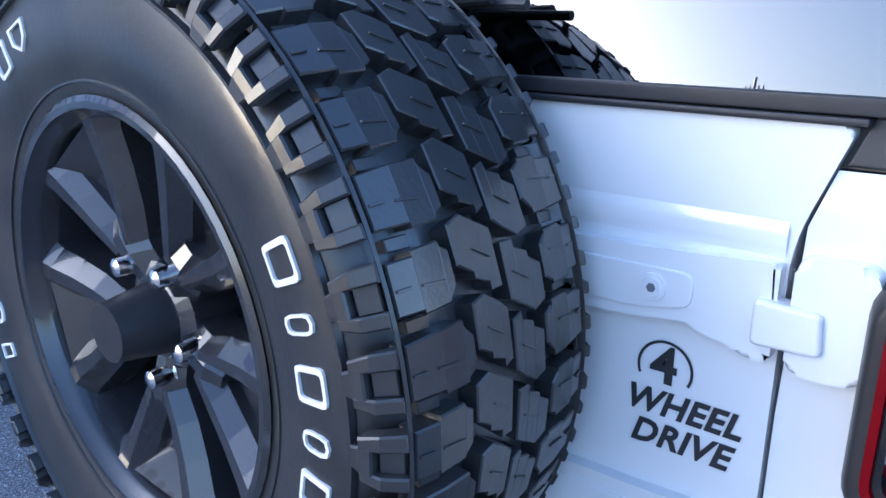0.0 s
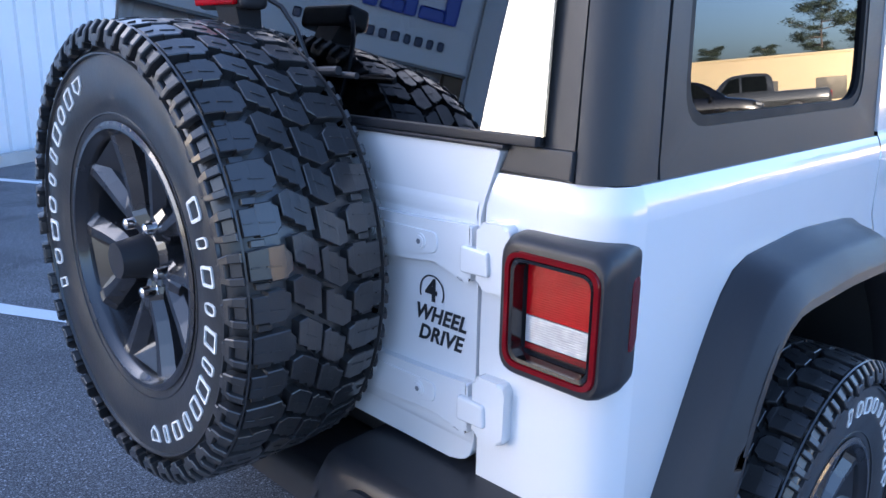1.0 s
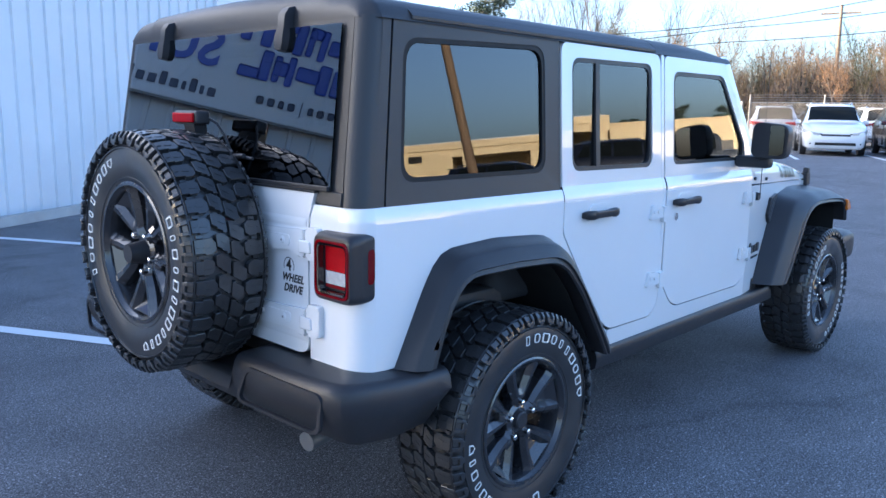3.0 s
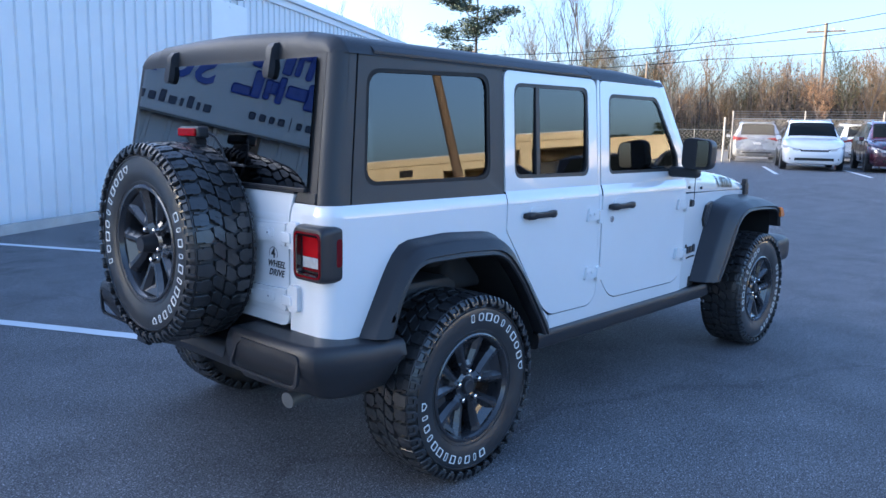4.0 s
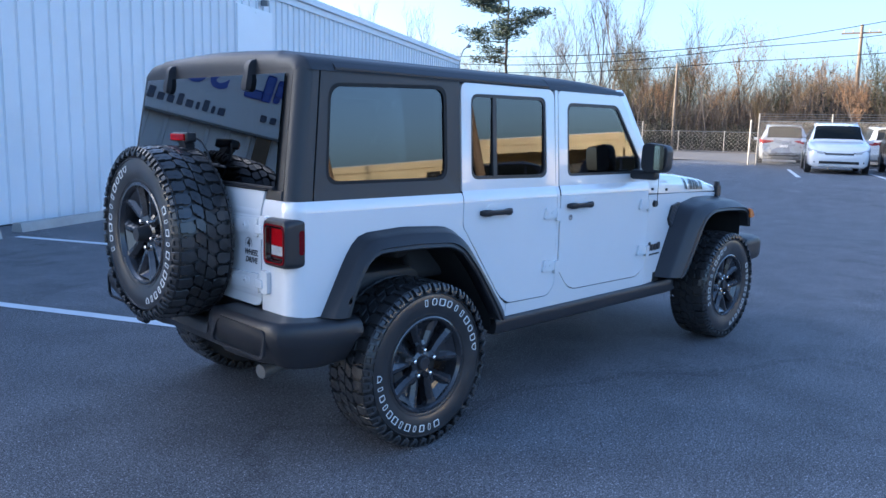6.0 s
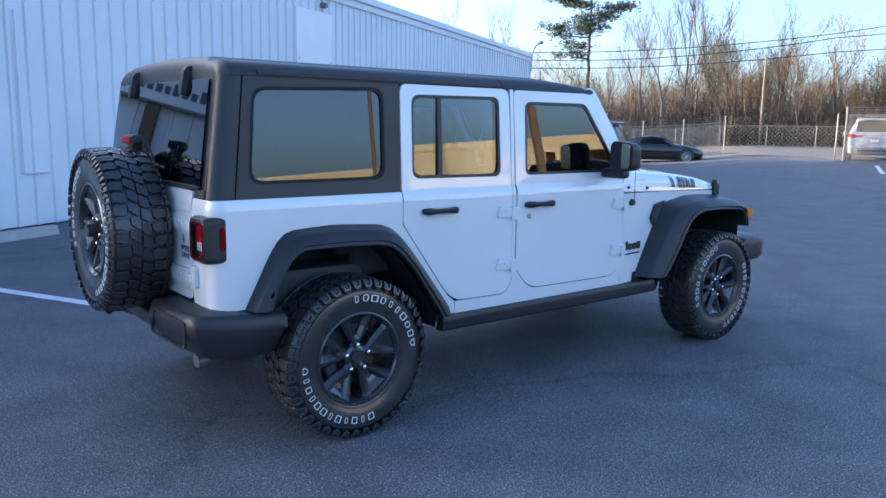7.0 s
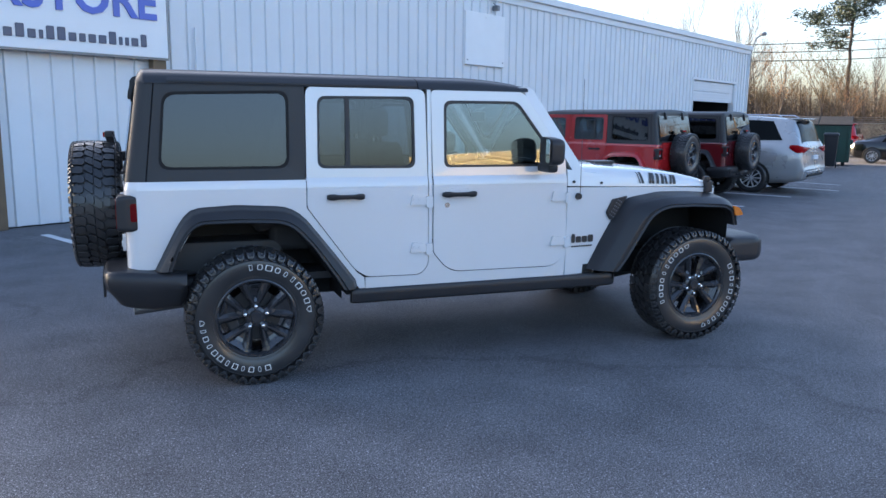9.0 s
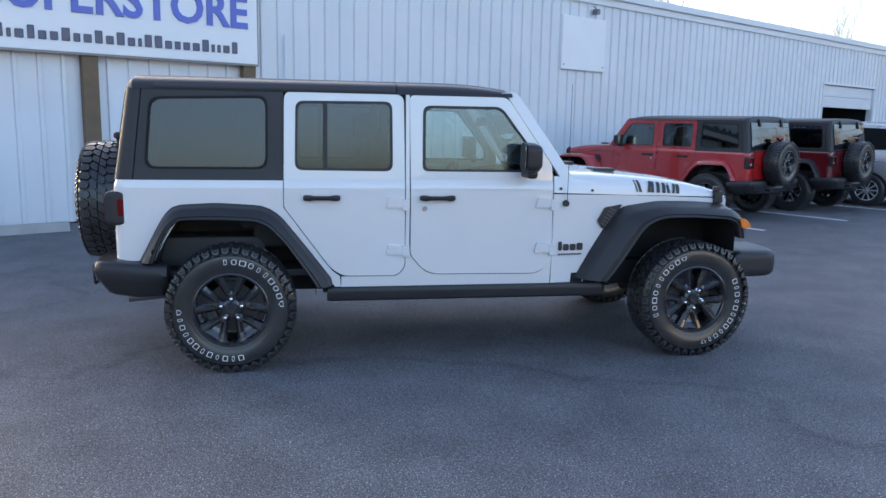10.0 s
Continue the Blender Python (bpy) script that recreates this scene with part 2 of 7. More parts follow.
def pipe(bm, pts, r, n=8):
    """One unbroken round bar along a line of points."""
    pts = [Vector(p) for p in pts]
    ds = [(b - a).normalized() for a, b in zip(pts, pts[1:])]
    ds = [ds[0]] + [(a + b).normalized() for a, b in zip(ds, ds[1:])] + [ds[-1]]
    up = Vector((0, 0, 1)) if abs(ds[0].z) < 0.9 else Vector((1, 0, 0))
    rows = []
    for p, d in zip(pts, ds):
        a = d.cross(up).normalized()
        up = a.cross(d).normalized()
        rows.append([p + (a * math.cos(2 * math.pi * k / n) + up * math.sin(2 * math.pi * k / n)) * r for k in range(n)])
    loft(bm, rows, closed=True, caps=True)
    bmesh.ops.recalc_face_normals(bm, faces=bm.faces)
    return bm


def loft(bm, rows, closed=False, caps=False):
    """A skin over rows of equal length."""
    vs = [[bm.verts.new(p) for p in r] for r in rows]
    n = len(rows[0])
    for a, b in zip(vs, vs[1:]):
        for i in range(n if closed else n - 1):
            j = (i + 1) % n
            try:
                bm.faces.new((a[i], a[j], b[j], b[i]))
            except ValueError:
                pass
    if caps:
        bm.faces.new(vs[0][::-1])
        bm.faces.new(vs[-1])
    return vs


def round_poly(pts, r, k=4):
    """Round the corners of a polygon; r one radius or one a corner."""
    out, n = [], len(pts)
    for i in range(n):
        p, a, b = Vector(pts[i]), Vector(pts[i - 1]), Vector(pts[(i + 1) % n])
        ri = r[i] if isinstance(r, (list, tuple)) else r
        ri = min(ri, (a - p).length * 0.49, (b - p).length * 0.49)
        if ri < 1e-4:
            out.append(tuple(p))
            continue
        s, e = p + (a - p).normalized() * ri, p + (b - p).normalized() * ri
        for j in range(k + 1):
            t = j / k
            out.append(tuple(s * (1 - t) ** 2 + p * 2 * t * (1 - t) + e * t ** 2))
    return out


def resample(pts, n, closed=True):
    pts = [Vector(p) for p in pts]
    if closed:
        pts.append(pts[0])
    d = [0.0]
    for a, b in zip(pts, pts[1:]):
        d.append(d[-1] + (b - a).length)
    out, j = [], 0
    for i in range(n):
        s = d[-1] * i / (n if closed else n - 1)
        while j < len(d) - 2 and d[j + 1] < s:
            j += 1
        f = (s - d[j]) / max(1e-9, d[j + 1] - d[j])
        out.append(tuple(pts[j].lerp(pts[j + 1], min(1, f))))
    return out


def radial(poly, c, angles):
    """Where rays from c at the angles leave a polygon."""
    out = []
    n = len(poly)
    for a in angles:
        dx, dy = math.cos(a), math.sin(a)
        best = 0
        for i in range(n):
            x1, y1 = poly[i][0] - c[0], poly[i][1] - c[1]
            x2, y2 = poly[(i + 1) % n][0] - c[0], poly[(i + 1) % n][1] - c[1]
            den = dx * (y2 - y1) - dy * (x2 - x1)
            if abs(den) < 1e-12:
                continue
            s = (x1 * (y2 - y1) - y1 * (x2 - x1)) / den
            u = (x1 * dy - y1 * dx) / den
            if s > 0 and -1e-6 <= u <= 1 + 1e-6:
                best = max(best, s)
        out.append((c[0] + dx * best, c[1] + dy * best))
    return out


def ring_loops(outer, inner):
    """Two loops of equal length, round the same centre, that keep the corners of both."""
    c = (sum(p[0] for p in inner) / len(inner), sum(p[1] for p in inner) / len(inner))
    ang = sorted({round(math.atan2(p[1] - c[1], p[0] - c[0]), 4) for p in list(outer) + list(inner)})
    return radial(outer, c, ang), radial(inner, c, ang)


def plate(bm, outline, fun, thick, bev=0.0, seg=2):
    """A plate over an outline (a, b); fun(a, b, depth) gives its place, depth 0 outside."""
    o = [bm.verts.new(fun(a, b, 0)) for a, b in outline]
    i = [bm.verts.new(fun(a, b, thick)) for a, b in outline]
    f = bm.faces.new(o)
    bm.faces.new(i[::-1])
    n = len(o)
    for k in range(n):
        bm.faces.new((o[k], i[k], i[(k + 1) % n], o[(k + 1) % n]))
    if bev:
        bmesh.ops.bevel(bm, geom=list(f.edges), offset=bev, segments=seg, affect="EDGES", profile=0.5)
    return bm


def ring_plate(bm, outer, inner, fun, thick):
    a, b = ring_loops(outer, inner)
    rows = [[fun(x, z, thick) for x, z in a], [fun(x, z, 0) for x, z in a], [fun(x, z, 0) for x, z in b], [fun(x, z, thick) for x, z in b]]
    loft(bm, rows, closed=True)
    return bm


def text_mesh(name, text, size, material, parent, m, label="", extrude=0.001, spread=1.0, shear=0.0, bold=0.0):
    cu = bpy.data.curves.new(name, "FONT")
    cu.body, cu.size, cu.extrude, cu.space_character, cu.shear, cu.offset = text, size, extrude, spread, shear, bold
    cu.align_x, cu.align_y = "CENTER", "CENTER"
    cu.resolution_u = 3
    tmp = bpy.data.objects.new(name, cu)
    me = bpy.data.meshes.new_from_object(tmp)
    bpy.data.objects.remove(tmp)
    bpy.data.curves.remove(cu)
    me.name = name
    me.materials.clear()
    me.materials.append(material)
    return link(name, me, parent, label, m)


def thing(name, label, category, m=None, group="", kind=""):
    ob = new(name)
    ob.empty_display_size = 0.2
    if m is not None:
        ob.matrix_basis = m
    return tagged(ob, label, category, group, kind)


# ---- wall of the building: its own plan axes ----
WALL_A = radians(30.5)
W0 = Vector((-0.5, 7.6, 0))
WU = Vector((math.cos(WALL_A), math.sin(WALL_A), 0))
WN = Vector((math.sin(WALL_A), -math.cos(WALL_A), 0))
WALL_M = Matrix.Translation(W0) @ pose(0, 0, 0, 0, 0, 30.5)   # local x along the wall, -y out of it


def wall_at(u, n, z=0.0):
    return W0 + WU * u + WN * n + Vector((0, 0, z))


def ground_z(x, y):
    """The lot is level round the car and rises gently towards the far fence."""
    w = min(1.0, max(0.0, (x - 13.0) / 9.0))
    w = w * w * (3 - 2 * w)
    return w * max(-0.2, min(0.0554 * (x - 7.0) - 0.0749 * y, 0.26))

# ---- ground ----
def build_ground():
    bm = bmesh.new()
    xs = [-900, -300, -120, -60, -30, -15, -8, 0, 7, 9, 11, 13, 14.5, 16, 17.5, 19, 20.5, 22, 24, 26, 28, 30, 33, 38, 44, 50, 56, 62, 75, 100, 160, 300, 900]
    ys = [-900, -300, -120, -60, -30, -15, -8, -3, 0, 3, 6, 9, 12, 15, 18, 21, 25, 30, 40, 60, 90, 160, 300, 900]
    loft(bm, [[(x, y, ground_z(x, y)) for y in ys] for x in xs])
    smooth(bm)
    tagged(part("ground", bm, M["asphalt"]), "dark blue-grey asphalt of a car park with worn joints", "ground", kind="structure")


def strip(name, p, q, w, material, label, h=0.004):
    """A painted line on the ground from p to q."""
    p, q = Vector((*p, 0)), Vector((*q, 0))
    d = (q - p).normalized()
    s = Vector((-d.y, d.x, 0)) * (w / 2)
    bm = bmesh.new()
    k = 24
    rows = []
    for i in range(k + 1):
        c = p.lerp(q, i / k)
        j = [random.uniform(-0.004, 0.004) for _ in range(2)]
        rows.append([Vector((*(c + s * (1 + j[0] * 20)).xy, 0)), Vector((*(c - s * (1 + j[1] * 20)).xy, 0))])
    rows = [[(v.x, v.y, ground_z(v.x, v.y) + h) for v in r] for r in rows]
    loft(bm, rows)
    return tagged(part(name, bm, material), label, "road marking", "parking lines", "structure")


# ---- building with ribbed metal siding ----
EAVE = 4.42
U0, U1 = -6.6, 26.7


def build_wall():
    door = (21.0, 25.3, 3.02)   # garage opening: from, to, head
    prof = []
    pitch = 0.305
    u = U0
    while u < U1 - 0.01:
        for du, d in ((0, 0), (0.205, 0), (0.217, 0.036), (0.263, 0.036), (0.275, 0)):
            if u + du < U1:
                prof.append((u + du, d))
        u += pitch
    prof.append((U1, 0))

    a = [p for p in prof if p[0] <= door[0]] + [(door[0], 0)]
    b = [(door[0], 0)] + [p for p in prof if door[0] < p[0] < door[1]] + [(door[1], 0)]
    c = [(door[1], 0)] + [p for p in prof if p[0] >= door[1]]
    bm = bmesh.new()
    for cols, z0 in ((a, 0.02), (b, door[2]), (c, 0.02)):
        loft(bm, [[WALL_M @ Vector((u, -d, z)) for u, d in cols] for z in (z0, EAVE - 0.1)])
    # the wall's thickness: back skin and reveals
    for x0, x1, z0 in ((U0, door[0], 0.0), (door[0], door[1], door[2]), (door[1], U1, 0.0)):
        box(bm, x0, x1, 0.02, 0.2, z0, EAVE - 0.1, m=WALL_M)
    tagged(part("wall_north", bm, M["metal_wall"]), "white ribbed metal siding of a long workshop building", "wall", kind="structure")
    # base strip and slab edge
    bm = boxes([(U0, door[0], -0.01, 0.2, 0.0, 0.02), (door[1], U1, -0.01, 0.2, 0.0, 0.02)], m=WALL_M)
    tagged(part("baseboard", bm, M["dark"]), "dark base strip under the metal siding", "wall base", kind="structure")
    # eave trim: fascia with a gutter lip
    bm = bmesh.new()
    box(bm, U0, U1 + 0.1, -0.06, 0.25, EAVE - 0.16, EAVE, 0.01, WALL_M)
    box(bm, U0, U1 + 0.12, -0.13, 0.25, EAVE, EAVE + 0.16, 0.015, WALL_M)
    box(bm, U1 + 0.003, U1 + 0.09, -0.05, 0.25, 0, EAVE - 0.16, 0.01, WALL_M)
    tagged(part("trim", bm, M["metal_wall"]), "white metal eave and corner trim of the building", "trim", kind="structure")
    # other walls and roof
    bm = bmesh.new()
    box(bm, U0, U0 + 0.2, 0.2, 22, 0, EAVE, m=WALL_M)
    box(bm, U1 - 0.2, U1, 0.2, 22, 0, EAVE, m=WALL_M)
    box(bm, U0, U1, 22, 22.2, 0, EAVE, m=WALL_M)
    tagged(part("wall_south", bm, M["metal_wall"]), "plain white metal walls of the workshop", "wall", kind="structure")
    bm = bmesh.new()
    loft(bm, [[WALL_M @ Vector((u, y, z)) for y, z in ((-0.12, EAVE + 0.165), (11, EAVE + 0.75), (22.3, EAVE + 0.165), (22.3, EAVE + 0.1), (11, EAVE + 0.65), (-0.1, EAVE + 0.1))] for u in (U0, U1 + 0.1)], closed=True, caps=True)
    tagged(part("roof", bm, M["roof_metal"]), "low pitched grey metal roof", "roof", kind="structure")
    # roller door, half open
    d = thing("garage_door", "white sectional garage door, half raised over a dark bay", "garage door", WALL_M @ pose(door[0], 0, 0), kind="structure")
    w = door[1] - door[0]
    for k in range(2):
        z0 = 2.27 + k * 0.37
        bm = bmesh.new()
        box(bm, 0.06, w - 0.06, 0.06, 0.11, z0, z0 + 0.362, 0.012)
        for r in range(3):
            box(bm, 0.12, w - 0.12, 0.052, 0.062, z0 + 0.06 + r * 0.1, z0 + 0.10 + r * 0.1, 0.004)
        part("panel", bm, M["metal_wall"], d)
    bm = boxes([(0, 0.06, -0.03, 0.2, 0, door[2]), (w - 0.06, w, -0.03, 0.2, 0, door[2]), (-0.06, w + 0.06, -0.035, 0.2, door[2], door[2] + 0.08)])
    part("frame", bm, M["metal_wall"], d)
    # bay walls are coloured near black to stand for the unlit inside
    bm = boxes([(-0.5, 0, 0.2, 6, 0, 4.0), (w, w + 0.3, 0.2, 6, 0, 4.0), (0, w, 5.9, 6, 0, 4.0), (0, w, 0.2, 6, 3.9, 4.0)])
    part("bay", bm, M["dark"], d, "bay walls, coloured near black for the shade inside")
    # flat white panel high on the wall
    p = thing("wall_panel", "flat white blank panel fixed high on the siding", "panel", WALL_M @ pose(0, 0, 0))
    bm = box(bmesh.new(), 7.66, 9.19, -0.075, -0.03, 2.75, 3.93, 0.012)
    part("board", bm, M["sign"], p)
    bm = boxes([(7.72, 7.76, -0.08, -0.07, 2.84, 2.87), (9.10, 9.14, -0.08, -0.07, 2.84, 2.87)], 0.004)
    part("fixing", bm, M["galv"], p)
    # flood lamp and conduit at the eave
    q = thing("flood_lamp", "small grey flood lamp under the eave", "lamp", WALL_M @ pose(8.75, -0.12, 4.08))
    bm = box(bmesh.new(), -0.05, 0.05, -0.08, 0.08, -0.06, 0.06, 0.015)
    part("head", bm, M["galv"], q)
    bm = tube(bmesh.new(), (0, 0, 0.05), (0, 0.08, 0.12), 0.012)
    part("bracket", bm, M["galv"], q)
    q = thing("conduit", "thin grey electrical conduit up the siding", "conduit", WALL_M)
    bm = tube(bmesh.new(), (0.75, -0.05, 0.75), (0.75, -0.05, 2.9), 0.016)
    tube(bm, (0.75, -0.05, 0.75), (1.15, -0.05, 0.75), 0.014)
    part("pipe", bm, M["metal_wall"], q)


def build_sign():
    s = thing("dealer_sign", "long white sign with big blue letters on wooden posts", "sign", WALL_M @ pose(0.17, -0.16, 0))
    L, zb, zt = 6.4, 2.38, 4.0
    bm = box(bmesh.new(), -L, 0, -0.04, 0.0, zb, zt, 0.006)
    part("board", bm, M["sign"], s)
    bm = boxes([(-L - 0.02, 0.02, -0.03, 0.012, zb - 0.03, zb), (-L - 0.02, 0.02, -0.03, 0.012, zt, zt + 0.03), (0, 0.022, -0.03, 0.012, zb, zt)])
    part("edge_frame", bm, M["galv"], s)
    for u in (-0.12, -2.55, -4.6, -6.3):
        bm = box(bmesh.new(), u - 0.11, u + 0.11, 0.005, 0.14, 0, zt - 0.1, 0.012)
        part("post", bm, M["wood"], s, "weathered square wooden post")
    up = Matrix.Rotation(radians(90), 4, "X")
    text_mesh("lettering", "SUPERSTORE", 0.60, M["sign_blue"], s, Matrix.Translation((-2.03, -0.052, 3.13)) @ up @ Matrix.Diagonal((1.06, 1.12, 1, 1)), "large blue bold letters", 0.012, 1.02, bold=0.014)
    # lower line: a row of small dark shapes
    bm = bmesh.new()
    random.seed(4)
    x = -3.96
    for k in range(27):
        w = random.choice((0.085, 0.10, 0.105, 0.05, 0.10))
        tall = random.random() < 0.25
        box(bm, x, x + w, -0.0465, -0.041, 2.52, 2.52 + (0.175 if tall else 0.115), 0.012)
        x += w + 0.046
    part("small_lettering", bm, M["sign_shadow"], s, "row of small dark plain shapes")
    # the far end: two rows of large blue shapes and a dark row below
    bm = bmesh.new()
    for z0, z1, n, x0, w in ((3.36, 3.80, 6, -6.30, 0.34), (2.90, 3.32, 5, -6.18, 0.36)):
        x = x0
        for k in range(n):
            q = w * random.choice((0.9, 1.1, 0.75, 1.2))
            box(bm, x, x + q * 0.36, -0.054, -0.041, z0, z1, 0.03)
            box(bm, x + q * 0.30, x + q, -0.0545, -0.041, *random.choice(((z1 - 0.15, z1), (z0, z0 + 0.15), (z0 + 0.12, z1 - 0.1))), 0.03)
            if k % 2:
                box(bm, x + q * 0.66, x + q, -0.0535, -0.041, z0 + 0.02, z1 - 0.03, 0.03)
            x += q + 0.03
    part("blue_block", bm, M["sign_blue"], s, "large blue plain shapes")
    bm = bmesh.new()
    x = -6.1
    for k in range(13):
        w = random.choice((0.07, 0.09, 0.085))
        if k != 8:
            box(bm, x, x + w, -0.048, -0.041, 2.58, 2.69, 0.02)
        else:
            box(bm, x + 0.03, x + 0.045, -0.048, -0.041, 2.53, 2.74)
        x += w + 0.05
    part("small_lettering", bm, M["sign_shadow"], s, "row of small dark plain shapes")


def build_lot():
    # parking lines stand square to the wall
    for u, n0, n1 in ((0.62, 0.9, 6.0), (-2.24, 0.9, 5.3), (-5.2, 0.9, 5.9), (5.4, 0.9, 6.2), (7.87, 0.9, 6.4), (10.45, 0.9, 6.5), (12.95, 0.9, 6.85), (15.35, 0.9, 7.1)):
        strip("parking_line", wall_at(u + 0.10, n0).xy, wall_at(u - 0.14 if u < 3 else u, n1).xy, 0.115, M["line"], "worn white painted parking line on asphalt")
    # bays in front of the storage yard
    for p, q in (((27.9, 8.6), (22.3, 6.05)), ((27.7, 5.65), (23.2, 3.6)), ((29.2, 2.9), (24.6, 0.85)), ((44.0, 18.1), (39.4, 15.6))):
        strip("parking_line", p, q, 0.13, M["line"], "worn white painted parking line on asphalt")
    for u, n in ((-4.0, 0.75), (-0.55, 0.80), (2.1, 0.58), (4.7, 0.62)):
        o = thing("wheel_stop", "long pale concrete wheel stop near the wall", "wheel stop", WALL_M @ pose(u, -n, 0), "wheel stops")
        bm = bmesh.new()
        loft(bm, [[(x, -0.09, 0), (x, -0.06, 0.115), (x, 0.06, 0.115), (x, 0.09, 0)] for x in (-1.05, -1.0, 1.0, 1.05)], closed=True, caps=True)
        part("block", bm, M["concrete"], o)


build_ground()
build_wall()
build_sign()
build_lot()

# ---- wheels ----
TYRE = [(0.0, 0.389), (0.035, 0.389), (0.07, 0.3885), (0.100, 0.386), (0.117, 0.381), (0.1275, 0.371), (0.1320, 0.356), (0.1325, 0.330)]


def tyre_point(p, th, h):
    """A point over the tread: p along the section from the middle (signed), th round the axle, h above the profile."""
    s, a = (1 if p >= 0 else -1), abs(p)
    for (w0, r0), (w1, r1) in zip(TYRE, TYRE[1:]):
        d = math.hypot(w1 - w0, r1 - r0)
        if a <= d or (w1, r1) == TYRE[-1]:
            f = a / d
            w, r = w0 + (w1 - w0) * f, r0 + (r1 - r0) * f
            nw, nr = -(r1 - r0) / d, (w1 - w0) / d
            break
        a -= d
    w, r = w + nw * h, r + nr * h
    return Vector((r * math.cos(th), -s * w, r * math.sin(th)))


def tread_block(bm, rows, h0, h1, ch=0.0016):
    """A lug from rows of (p, s0, s1), s along the tread in metres; chamfered top."""
    R = 0.389

    def loop(h, inset):
        a, b = [], []
        for k, (p, s0, s1) in enumerate(rows):
            q = p
            if k == 0:
                q += inset * (1 if rows[-1][0] > p else -1)
            if k == len(rows) - 1:
                q -= inset * (1 if p > rows[0][0] else -1)
            i = math.copysign(inset, s1 - s0)
            a.append(tyre_point(q, (s0 + i) / R, h))
            b.append(tyre_point(q, (s1 - i) / R, h))
        return a, b
    (a0, b0), (a1, b1), (a2, b2) = loop(h0, -0.0012), loop(h1 - ch, 0), loop(h1, ch)
    rings = [[bm.verts.new(v) for v in a + b[::-1]] for a, b in ((a0, b0), (a1, b1), (a2, b2))]
    n = len(rings[0])
    for r, q in zip(rings, rings[1:]):
        for i in range(n):
            bm.faces.new((r[i], r[(i + 1) % n], q[(i + 1) % n], q[i]))
    t, k = rings[-1], len(rows)
    for i in range(k - 1):
        bm.faces.new((t[i], t[i + 1], t[n - 2 - i], t[n - 1 - i]))


def lathe(bm, prof, n, y_sign=1.0, closed=False):
    """Turn a profile of (w, r) round the axle (y)."""
    rows = [[(r * math.cos(2 * math.pi * i / n), -w * y_sign, r * math.sin(2 * math.pi * i / n)) for i in range(n)] for w, r in prof]
    return loft(bm, rows, closed=True)


